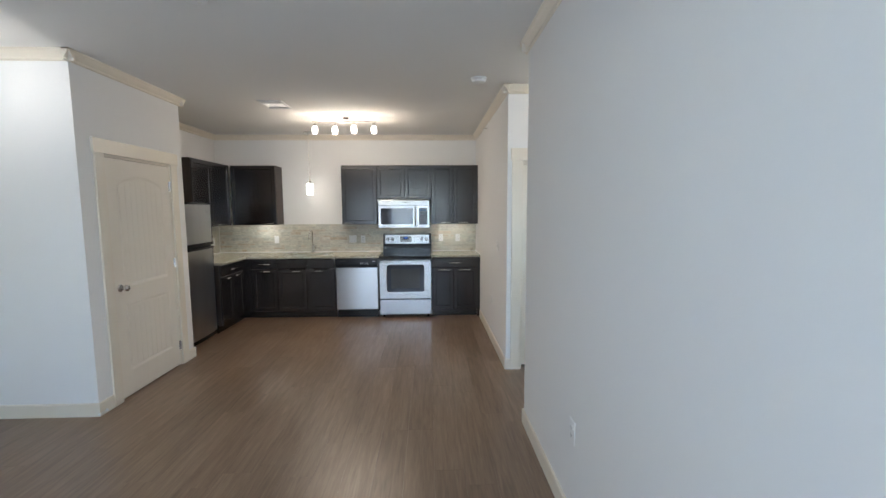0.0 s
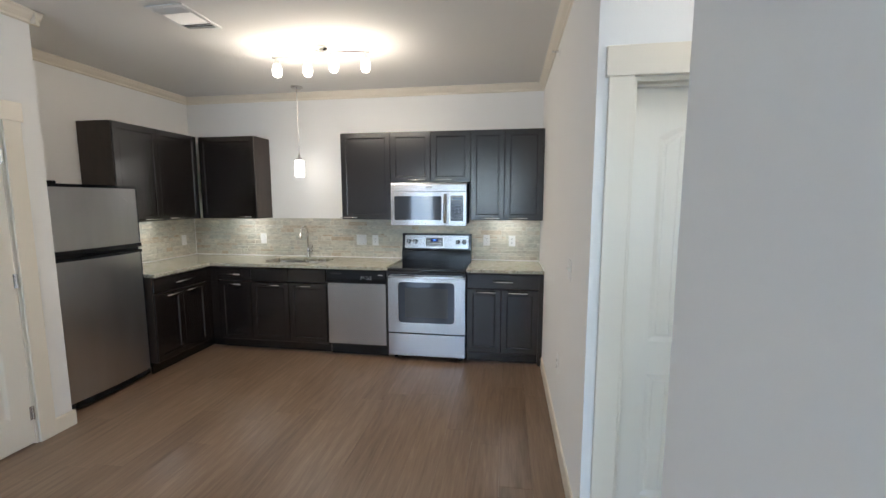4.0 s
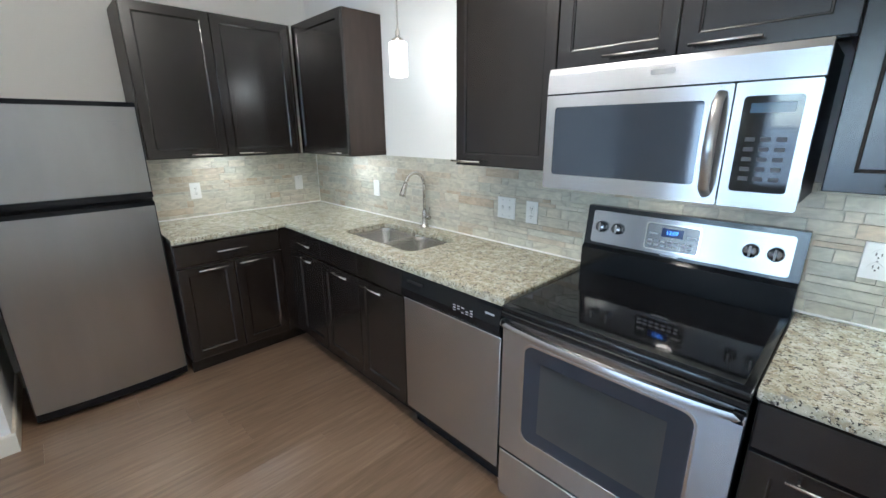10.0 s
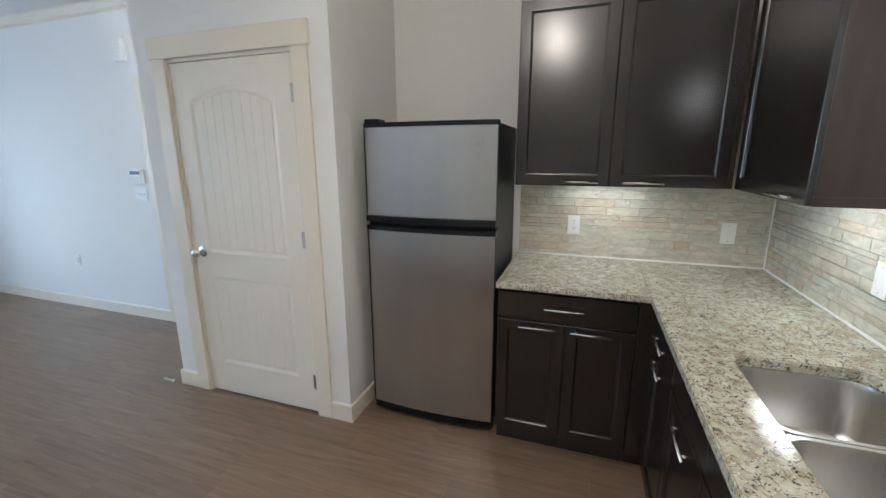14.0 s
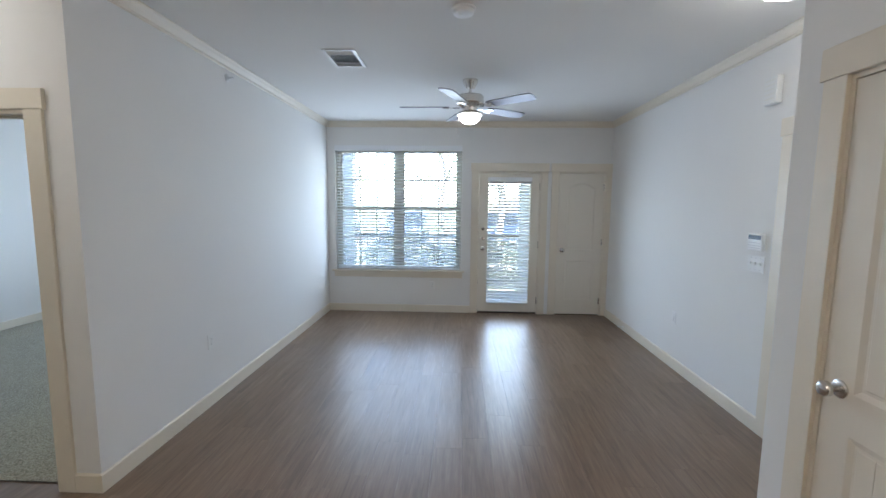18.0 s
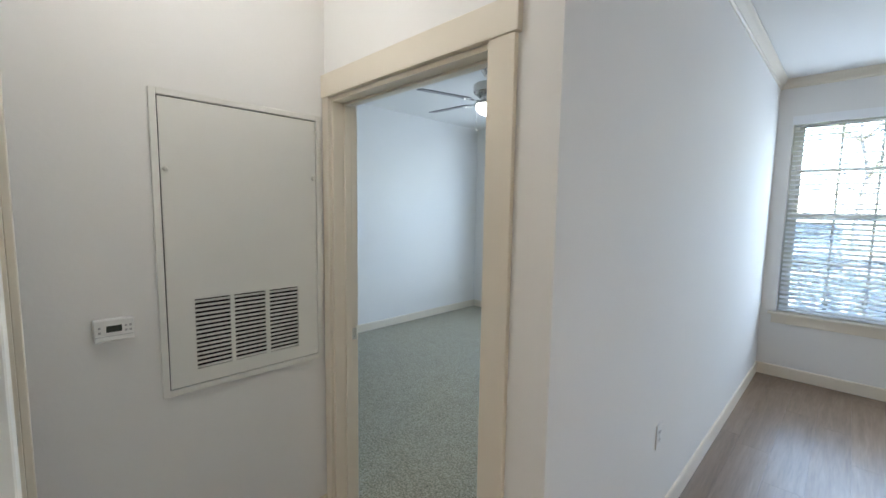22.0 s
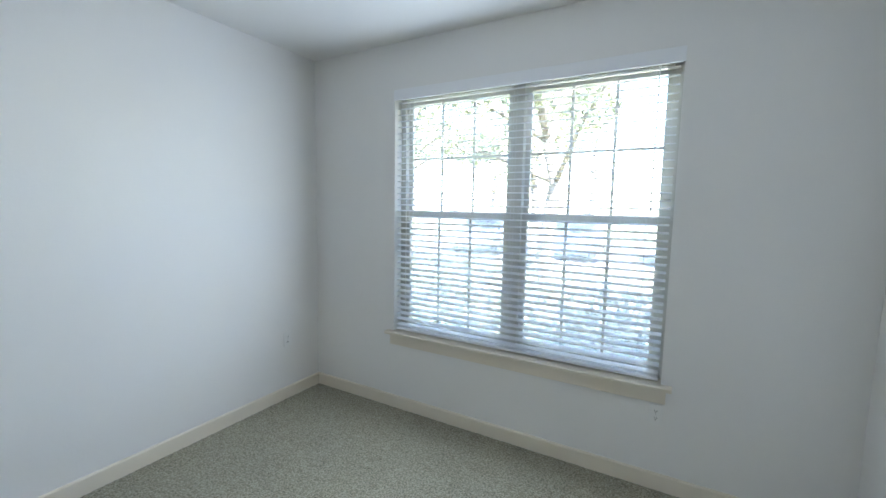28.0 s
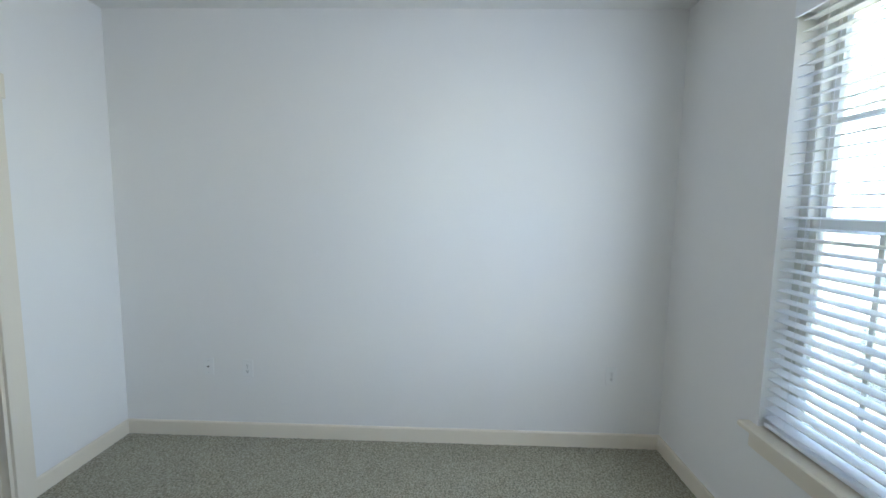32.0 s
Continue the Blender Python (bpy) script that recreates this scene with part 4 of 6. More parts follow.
base_cabinet(pose(LFRONT, 5.882, 0, 0, 0, 90), 0.64, LD, [(0, 0.64, True)], [(0, 0.328, 0.62), (0.328, 0.64, 0.38)], "dark espresso base cabinet beside the refrigerator")
corner = thing("corner_filler", pose(0, 0, 0), "dark espresso blind corner filler between the cabinet runs", "cabinet")
part("filler", boxes([((LFRONT - 0.0195, 6.524, 0.102), (LFRONT - 0.001, FRONT + 0.02, 0.888)), ((LFRONT, FRONT + 0.001, 0.102), (-2.164, FRONT + 0.02, 0.888))]), WOOD, corner)
part("toe_kick", boxes([((LFRONT - 0.09, 6.524, 0), (LFRONT - 0.076, 6.676, 0.1)), ((LFRONT - 0.09, 6.677, 0), (-2.164, 6.69, 0.1))]), WOOD, corner)
end_filler = thing("end_filler", pose(0, 0, 0), "dark espresso filler strips between the cabinets and the side wall", "cabinet")
part("lower_strip", box((CAB_E + 0.001, FRONT + 0.012, 0.0), (KEAST - 0.001, FRONT + 0.035, 0.888)), WOOD, end_filler)

UF = BACK - UPPER_D - 0.001
ULX = -2.545                           # faces of the wall cabinets on the left run
part("upper_strip", box((1.156, UF + 0.014, U0), (KEAST - 0.001, UF + 0.034, U1)), WOOD, end_filler)
wall_cabinet(pose(-0.903, UF, 0), 0.529, U0, U1, [(0, 0.529, 0.17)], "dark espresso single-door wall cabinet")
wall_cabinet(pose(-0.373, UF, 0), 0.824, 1.746, U1, [(0, 0.418, 0.68), (0.418, 0.824, 0.32)], "dark espresso two-door cabinet above the microwave")
wall_cabinet(pose(0.452, UF, 0), 0.703, U0, U1, [(0, 0.333, 0.62), (0.333, 0.703, 0.38)], "dark espresso two-door wall cabinet")
wall_cabinet(pose(ULX, 5.90, 0, 0, 0, 90), 0.992, U0, U1, [(0, 0.462, 0.70), (0.462, 0.970, 0.30)], "dark espresso two-door wall cabinet on the side wall", ULX - KWEST - 0.002)
wall_cabinet(pose(ULX + 0.001, UF, 0), 0.662, U0, U1, [(0.004, 0.662, 0.80)], "dark espresso corner wall cabinet")

# ---------------------------------------------------------------- worktop, sink and tap
CT0, CT1 = 0.889, 0.921
CE = FRONT - 0.026
SX0, SX1, SY0, SY1 = -1.725, -1.050, 6.715, 7.062


def rounded_rect(x0, x1, y0, y1, r, steps=5):
    pts = []
    for cx, cy, a0 in ((x1 - r, y0 + r, -90), (x1 - r, y1 - r, 0), (x0 + r, y1 - r, 90), (x0 + r, y0 + r, 180)):
        for i in range(steps + 1):
            a = radians(a0 + 90 * i / steps)
            pts.append((cx + r * math.cos(a), cy + r * math.sin(a)))
    return pts


def worktop_piece(name, pieces, label):
    top = thing(name, None, label, "worktop")
    for p in pieces:
        part("slab", p, GRANITE, top)
    return top


def slab_with_sink():
    """The back run of the worktop with the sink's cut-out."""
    bm = bmesh.new()
    outer = [(KWEST + 0.001, CE), (-0.326, CE), (-0.326, BACK - 0.001), (KWEST + 0.001, BACK - 0.001)]
    inner = rounded_rect(SX0, SX1, SY0, SY1, 0.06)
    for z, flip in ((CT1, False), (CT0, True)):
        a = [bm.verts.new((x, y, z)) for x, y in outer]
        b = [bm.verts.new((x, y, z)) for x, y in inner]
        edges = [bm.edges.new((v[i], v[(i + 1) % len(v)])) for v in (a, b) for i in range(len(v))]
        bmesh.ops.triangle_fill(bm, use_beauty=True, edges=edges)
    for line in (outer, inner):
        n = len(line)
        for i in range(n):
            (x0, y0), (x1, y1) = line[i], line[(i + 1) % n]
            bm.faces.new([bm.verts.new(p) for p in ((x0, y0, CT0), (x1, y1, CT0), (x1, y1, CT1), (x0, y0, CT1))])
    bmesh.ops.remove_doubles(bm, verts=bm.verts, dist=0.0001)
    bmesh.ops.recalc_face_normals(bm, faces=bm.faces)
    rim = [e for e in bm.edges if all(abs(v.co.z - CT1) < 1e-5 for v in e.verts) and len(e.link_faces) == 2 and e.calc_face_angle(0) > 1.0]
    bmesh.ops.bevel(bm, geom=rim, offset=0.004, segments=2, affect="EDGES")
    return bm


worktop_piece("worktop", [slab_with_sink(), box((KWEST + 0.001, 5.878, CT0), (LFRONT + 0.026, CE, CT1), 0.0035, 2)], "speckled cream granite worktop round the corner with sink cut-out")
worktop_piece("worktop", [box((0.448, CE, CT0), (KEAST - 0.001, BACK - 0.001, CT1), 0.004, 2)], "speckled cream granite worktop beside the range")

sink = thing("sink", None, "stainless steel undermount double-bowl sink", "sink")


def bowl(x0, x1, y0, y1, depth):
    bm = bmesh.new()
    loops = []
    for d, z in ((-0.012, CT0 - 0.001), (0.0, CT0 - 0.001), (0.004, CT0 - 0.02), (0.012, CT0 - depth + 0.03), (0.030, CT0 - depth + 0.006), (0.05, CT0 - depth)):
        loops.append([bm.verts.new((x, y, z)) for x, y in rounded_rect(x0 + d, x1 - d, y0 + d, y1 - d, max(0.02, 0.065 - d * 0.3))])
    for a, b in zip(loops, loops[1:]):
        n = len(a)
        for i in range(n):
            bm.faces.new((a[i], b[i], b[(i + 1) % n], a[(i + 1) % n]))
    bm.faces.new(loops[-1])
    bmesh.ops.recalc_face_normals(bm, faces=bm.faces)
    for f in bm.faces:
        f.normal_flip()
    return bm


MIDX = (SX0 + SX1) / 2
for x0, x1 in ((SX0 + 0.002, MIDX - 0.014), (MIDX + 0.014, SX1 - 0.002)):
    b = part("bowl", bowl(x0, x1, SY0 + 0.002, SY1 - 0.002, 0.19), SINK_STEEL, sink, "", 60)
    part("drain", lathe([(0, 0.0), (0.018, 0.0), (0.030, 0.004), (0.044, 0.005), (0.046, 0.001)], pose((x0 + x1) / 2, (SY0 + SY1) / 2 + 0.02, CT0 - 0.19 + 0.0005)), CHROME, b, "chrome sink drain", 40)
part("divider", box((MIDX - 0.013, SY0 + 0.02, CT0 - 0.06), (MIDX + 0.013, SY1 - 0.02, CT0 - 0.004), 0.008, 3), SINK_STEEL, sink)

tap = thing("kitchen_tap", pose(-1.43, 7.15, CT1) @ Matrix.Diagonal((0.93, 0.93, 0.91, 1)), "brushed nickel gooseneck pull-down kitchen tap", "tap")
part("base", lathe([(0.0, 0.0), (0.029, 0.0), (0.029, 0.006), (0.022, 0.014), (0.0175, 0.035), (0.0165, 0.075), (0.019, 0.10), (0.0145, 0.115), (0.0125, 0.125), (0, 0.125)]), NICKEL, tap, "", 40)
neck = [(0, 0, 0.11), (0, 0, 0.29)] + [(0, -0.082 + 0.082 * math.cos(a), 0.305 + 0.085 * math.sin(a)) for a in (radians(d) for d in range(0, 166, 15))]
part("spout", tube(neck, 0.0115, 14), NICKEL, tap, "", 60)
end, way = Vector(neck[-1]), (Vector(neck[-1]) - Vector(neck[-2])).normalized()
part("spray_head", tube([end, end + way * 0.012, end + way * 0.03, end + way * 0.075, end + way * 0.09], [0.0125, 0.015, 0.0165, 0.021, 0.0195], 16), NICKEL, tap, "", 40)
handle = part("lever_handle", tube([(0.015, 0, 0.078), (0.048, 0, 0.078)], [0.014, 0.016], 14), NICKEL, tap, "", 40)
part("lever", tube([(0.044, 0, 0.082), (0.052, -0.004, 0.115), (0.056, -0.006, 0.155)], [0.007, 0.006, 0.005], 10), NICKEL, handle, "", 50)

# ---------------------------------------------------------------- range
rg = thing("range", pose(-0.315, FRONT - 0.045, 0), "stainless steel electric range with black glass cooktop", "cooker")
RW, RD = 0.758, BACK - FRONT + 0.045 - 0.012
part("body", box((0.003, 0.045, 0.035), (RW - 0.003, RD, 0.895)), BLACK_ENAMEL, rg)
for x in (0.05, RW - 0.05):
    for y in (0.10, RD - 0.06):
        part("foot", lathe([(0, 0), (0.02, 0), (0.02, 0.01), (0.01, 0.012), (0.01, 0.036)], pose(x, y, 0), 12), BLACK_PLASTIC, rg)
top = bmesh.new()
add_box(top, (0, -0.006, 0.886), (RW, RD - 0.06, 0.912), 0.006, 2)
cook = part("cooktop", top, BLACK_ENAMEL, rg, "black glass cooktop", 40)
part("glass", box((0.022, 0.022, 0.911), (RW - 0.022, RD - 0.085, 0.9145), 0.001), BLACK_GLASS, cook)
for x, y, r in ((0.20, 0.17, 0.105), (0.56, 0.17, 0.085), (0.20, 0.42, 0.075), (0.56, 0.42, 0.105)):
    bm = bmesh.new()
    for q in (r, r * 0.62):
        a = [bm.verts.new((x + q * math.cos(2 * math.pi * i / 40), y + q * math.sin(2 * math.pi * i / 40), 0.9149)) for i in range(40)]
        b = [bm.verts.new((x + (q - 0.002) * math.cos(2 * math.pi * i / 40), y + (q - 0.002) * math.sin(2 * math.pi * i / 40), 0.9149)) for i in range(40)]
        for i in range(40):
            bm.faces.new((a[i], a[(i + 1) % 40], b[(i + 1) % 40], b[i]))
    part("burner_ring", bm, material("burner_print", (0.016, 0.016, 0.018), 0.2, spread=0.1), cook)
part("trim_strip", box((0.0, -0.012, 0.866), (RW, 0.02, 0.886), 0.003), BLACK_ENAMEL, rg)


def rounded_plate(x0, x1, z0, z1, y0, y1, r, hole=None, hr=0.03):
    """An upright plate with rounded corners, with a rounded hole where one is given."""
    bm = bmesh.new()
    outer = rounded_rect(x0, x1, z0, z1, r)
    rings = [outer] + ([rounded_rect(*hole, hr)] if hole else [])
    for y in (y0, y1):
        loops = [[bm.verts.new((u, y, v)) for u, v in ring] for ring in rings]
        edges = [bm.edges.new((l[i], l[(i + 1) % len(l)])) for l in loops for i in range(len(l))]
        if hole:
            bmesh.ops.triangle_fill(bm, use_beauty=True, edges=edges)
        else:
            bm.faces.new(loops[0])
    for ring in rings:
        n = len(ring)
        for i in range(n):
            (u0, v0), (u1, v1) = ring[i], ring[(i + 1) % n]
            bm.faces.new([bm.verts.new(p) for p in ((u0, y0, v0), (u1, y0, v1), (u1, y1, v1), (u0, y1, v0))])
    bmesh.ops.remove_doubles(bm, verts=bm.verts, dist=0.00005)
    bmesh.ops.recalc_face_normals(bm, faces=bm.faces)
    return bm


oven = part("oven_door", rounded_plate(0.004, RW - 0.004, 0.285, 0.858, 0.0, 0.040, 0.006, (0.105, RW - 0.105, 0.385, 0.785), 0.035), STEEL, rg, "stainless steel oven door")
part("window", rounded_plate(0.104, RW - 0.104, 0.384, 0.786, 0.003, 0.03, 0.035), OVEN_GLASS, oven, "dark oven window")
part("window_trim", rounded_plate(0.096, RW - 0.096, 0.376, 0.794, -0.002, 0.004, 0.04, (0.103, RW - 0.103, 0.383, 0.787), 0.035), CHROME, oven)
part("inner_window", rounded_plate(0.17, RW - 0.17, 0.44, 0.73, 0.0022, 0.004, 0.004), material("oven_inner", (0.055, 0.058, 0.060), 0.12, spread=0.2), oven)
bar = bmesh.new()
n = 14
front, back = [], []
for i in range(n + 1):
    s = i / n
    x, bow = RW * s, 0.034 * math.sin(math.pi * s) ** 0.7
    front.append([bar.verts.new((x, -0.012 - bow - dy, z)) for dy, z in ((-0.012, 0.826), (0.004, 0.829), (0.006, 0.838), (0.002, 0.850), (-0.012, 0.853))])
for a, b in zip(front, front[1:]):
    for i in range(5):
        bar.faces.new((a[i], a[(i + 1) % 5], b[(i + 1) % 5], b[i]))
bar.faces.new(front[0][::-1])
bar.faces.new(front[-1])
bmesh.ops.recalc_face_normals(bar, faces=bar.faces)
part("handle", bar, STEEL, oven, "bowed stainless steel door handle", 50)
for x in (0.004, RW - 0.03):
    part("handle_end", box((x, -0.02, 0.824), (x + 0.026, 0.002, 0.856), 0.003), BLACK_PLASTIC, oven)
part("storage_drawer", box((0.004, 0.0, 0.052), (RW - 0.004, 0.040, 0.272), 0.004, 2), STEEL, rg, "stainless steel storage drawer")
# Black fill between door and drawer paints the shade of the seam.
part("drawer_gap", box((0.01, 0.012, 0.274), (RW - 0.01, 0.044, 0.284)), GAP_SHADE_BLACK, rg)
guard = part("backguard", prism([(RD - 0.075, 0.90), (RD, 0.90), (RD, 1.205), (RD - 0.035, 1.205), (RD - 0.058, 1.035), (RD - 0.075, 1.02)], "x", 0.0, RW), BLACK_ENAMEL, rg, "black backguard with stainless control panel")
tilt = math.degrees(math.atan2(0.023, 0.17))
gm = pose(0, RD - 0.058, 1.035, -tilt)
panel = part("control_panel", rounded_plate(0.03, RW - 0.03, 0.012, 0.152, -0.004, 0.002, 0.012), STEEL, guard, "stainless control panel")
panel.matrix_basis = gm
for x in (0.075, 0.145, RW - 0.145, RW - 0.075):
    k = part("knob", lathe([(0.0, 0.0), (0.024, 0.0), (0.024, 0.012), (0.021, 0.014), (0.019, 0.026), (0.016, 0.028), (0, 0.028)], pose(x, -0.004, 0.084, 90)), KNOB_STEEL, panel, "shiny dark steel range knob", 40)
    part("grip", box((x - 0.003, -0.036, 0.066), (x + 0.003, -0.028, 0.102), 0.001), GREY_MARK, k)
screen = part("display_panel", rounded_plate(0.262, 0.452, 0.030, 0.130, -0.0065, -0.003, 0.010), material("display_plate", (0.17, 0.165, 0.16), 0.25, 0.9, spread=0.05), panel, "grey steel clock plate")
part("plate_rim", rounded_plate(0.257, 0.457, 0.025, 0.135, -0.0058, -0.003, 0.012, (0.2625, 0.4515, 0.0305, 0.1295), 0.010), CHROME, screen)
part("display_window", box((0.318, -0.0078, 0.083), (0.396, -0.0064, 0.117), 0.001), material("display_dark", (0.02, 0.03, 0.10), 0.12, spread=0.1), panel)
text_mesh("clock_digits", "12:07", 0.020, pose(0.357, -0.0082, 0.100, 90), DISPLAY, panel)
part("buttons", boxes([((0.272 + 0.024 * i, -0.0076, z), (0.288 + 0.024 * i, -0.0064, z + 0.007)) for i in range(7) for z in (0.042, 0.060)] + [((0.272, -0.0076, 0.088), (0.304, -0.0064, 0.094)), ((0.410, -0.0076, 0.088), (0.442, -0.0064, 0.094))]), GREY_MARK, panel)
part("badge", box((0.325, -0.0045, 0.006), (0.389, -0.0035, 0.012)), GREY_MARK, panel)

# ---------------------------------------------------------------- dishwasher
dw = thing("dishwasher", pose(-0.952, FRONT - 0.014, 0), "stainless steel dishwasher with black control strip", "dishwasher")
DW = 0.612
part("body", box((0.004, 0.03, 0.10), (DW - 0.004, BD, 0.886)), BLACK_ENAMEL, dw)
part("door", box((0.004, 0.0, 0.125), (DW - 0.004, 0.028, 0.748), 0.006, 2), STEEL, dw, "brushed stainless steel door")
strip = part("control_strip", prism([(0.0, 0.752), (-0.012, 0.764), (-0.014, 0.80), (-0.004, 0.868), (0.004, 0.880), (0.03, 0.880), (0.03, 0.752)], "x", 0.004, DW - 0.004), BLACK_PLASTIC, dw, "glossy black control strip")
part("pocket_handle", box((0.05, -0.0145, 0.838), (0.16, -0.006, 0.852), 0.002), GAP_SHADE_BLACK, strip)
part("marking", boxes([((0.36 + 0.024 * i, -0.0155, z), (0.374 + 0.024 * i, -0.0125, z + 0.004)) for i in range(5) for z in (0.795, 0.806, 0.817) if (i + int(z * 1000)) % 4]), GREY_MARK, strip)
part("badge", box((0.535, -0.0125, 0.835), (0.58, -0.0095, 0.842)), GREY_MARK, strip)
part("toe_panel", box((0.004, 0.065, 0.0), (DW - 0.004, 0.08, 0.118)), BLACK_ENAMEL, dw)
for lo, hi in ((-0.010, 0.002), (DW - 0.002, DW + 0.024)):
    part("side_filler", box((lo, 0.012, 0.10), (hi, 0.03, 0.886)), WOOD, dw)

# ---------------------------------------------------------------- microwave
MWY = BACK - 0.40
mw = thing("microwave", pose(-0.343, MWY, 0), "stainless steel over-range microwave with dark window", "microwave")
MW, MZ0, MZ1 = 0.762, 1.316, 1.736
part("body", box((0.004, 0.03, MZ0 + 0.012), (MW - 0.004, 0.398, MZ1)), DARK_CASE, mw)
part("top_strip", prism([(0.0, MZ1 - 0.085), (0.03, MZ1 - 0.085), (0.03, MZ1), (0.012, MZ1), (0.003, MZ1 - 0.02)], "x", 0.0, MW), STEEL, mw, "stainless vent strip")
# Seam below the vent strip, filled near-black as its shade.
part("strip_gap", box((0.004, 0.006, MZ1 - 0.090), (MW - 0.004, 0.03, MZ1 - 0.084)), GAP_SHADE_BLACK, mw)
door = part("door", rounded_plate(0.0, 0.580, MZ0, MZ1 - 0.090, 0.0, 0.03, 0.006, (0.035, 0.515, MZ0 + 0.052, MZ1 - 0.130), 0.012), STEEL, mw, "stainless microwave door")
part("window", rounded_plate(0.034, 0.516, MZ0 + 0.051, MZ1 - 0.129, 0.004, 0.02, 0.012), OVEN_GLASS, door, "dark microwave window")
handle = bmesh.new()
add_tube(handle, [(0.552, -0.004, MZ0 + 0.03), (0.552, -0.030, MZ0 + 0.05), (0.552, -0.042, (MZ0 + MZ1 - 0.09) / 2), (0.552, -0.030, MZ1 - 0.14), (0.552, -0.004, MZ1 - 0.115)], [0.013, 0.014, 0.015, 0.014, 0.013], 14)
part("handle", handle, STEEL_V, door, "bowed stainless handle", 60)
keys = part("keypad", rounded_plate(0.584, MW, MZ0, MZ1 - 0.090, 0.0, 0.03, 0.006), STEEL, mw, "stainless control column")
part("key_panel", rounded_plate(0.607, MW - 0.028, MZ0 + 0.045, MZ1 - 0.125, -0.003, 0.004, 0.010), BLACK_GLASS, keys)
part("key", boxes([((0.625 + 0.034 * c, -0.0042, MZ0 + 0.075 + 0.026 * r), (0.647 + 0.034 * c, -0.0028, MZ0 + 0.086 + 0.026 * r)) for c in range(3) for r in range(5)]), KEY_PRINT, keys)
part("display_window", box((0.625, -0.0042, MZ1 - 0.168), (0.720, -0.0028, MZ1 - 0.143)), material("mw_display", (0.02, 0.05, 0.10), 0.1, spread=0.1), keys)
part("badge", rounded_plate(0.355, 0.425, MZ1 - 0.050, MZ1 - 0.034, 0.0005, 0.006, 0.006), GREY_MARK, mw)
part("underside", boxes([((0.03, 0.06, MZ0 + 0.004), (0.36, 0.34, MZ0 + 0.0115)), ((0.42, 0.06, MZ0 + 0.004), (0.75, 0.34, MZ0 + 0.0115))], 0.002), GREY_MARK, mw, "grease filters")

# ---------------------------------------------------------------- refrigerator
FX = -2.300
fr = thing("refrigerator", pose(FX, 5.138, 0, 0, 0, 90), "stainless top-freezer refrigerator with black trim", "refrigerator")
FW, FD, FH = 0.714, FX - KWEST - 0.03, 1.688
part("body", box((0.006, 0.075, 0.03), (FW - 0.006, FD, FH - 0.012), 0.006, 2), DARK_CASE, fr, "dark textured steel case")


def fridge_door(z0, z1):
    """A door with a slightly bowed front."""
    outline = [(0.0, 0.062)] + [(FW * i / 12, 0.020 - 0.024 * math.sin(math.pi * i / 12) ** 0.8) for i in range(13)] + [(FW, 0.062)]
    return prism(outline, "z", z0, z1)


for name, z0, z1 in (("freezer_door", 1.205, FH - 0.028), ("fridge_door", 0.075, 1.125)):
    d = part(name, fridge_door(z0, z1), STEEL_V, fr, "bowed brushed stainless door", 30)
    part("gasket", box((0.004, 0.062, z0 + 0.004), (FW - 0.004, 0.074, z1 - 0.004)), GAP_SHADE_BLACK, d)
    for x in (0.0, FW):
        part("door_side", box((x - 0.002, 0.014, z0 + 0.002), (x + 0.002, 0.061, z1 - 0.002)), DARK_CASE, d)


def fridge_trim(z0, z1, y=-0.004):
    outline = [(0.0, 0.065)] + [(FW * i / 12, 0.016 + y - 0.026 * math.sin(math.pi * i / 12) ** 0.8) for i in range(13)] + [(FW, 0.065)]
    return prism(outline, "z", z0, z1)


part("top_cap", fridge_trim(FH - 0.027, FH - 0.004), BLACK_PLASTIC, fr, "black plastic top trim")
part("handle", fridge_trim(1.172, 1.204, -0.012), BLACK_PLASTIC, fr, "black recessed freezer grip")
part("handle", fridge_trim(1.126, 1.150, -0.012), BLACK_PLASTIC, fr, "black recessed door grip")
part("grip_recess", fridge_trim(1.150, 1.172, 0.022), GAP_SHADE_BLACK, fr)
part("toe_grille", fridge_trim(0.030, 0.072, 0.008), BLACK_PLASTIC, fr)
part("hinge_cover", box((0.005, 0.01, FH - 0.004), (0.085, 0.10, FH + 0.016), 0.006, 2), BLACK_PLASTIC, fr)
part("badge", boxes([((FW - 0.135, -0.002, FH - 0.105), (FW - 0.070, 0.010, FH - 0.098)), ((FW - 0.115, -0.002, FH - 0.122), (FW - 0.095, 0.010, FH - 0.112))]), GREY_MARK, fr)
for x in (0.06, FW - 0.06):
    for y in (0.12, FD - 0.08):
        part("foot", lathe([(0, 0), (0.022, 0), (0.022, 0.012), (0.012, 0.014), (0.012, 0.032)], pose(x, y, 0), 12), BLACK_PLASTIC, fr)


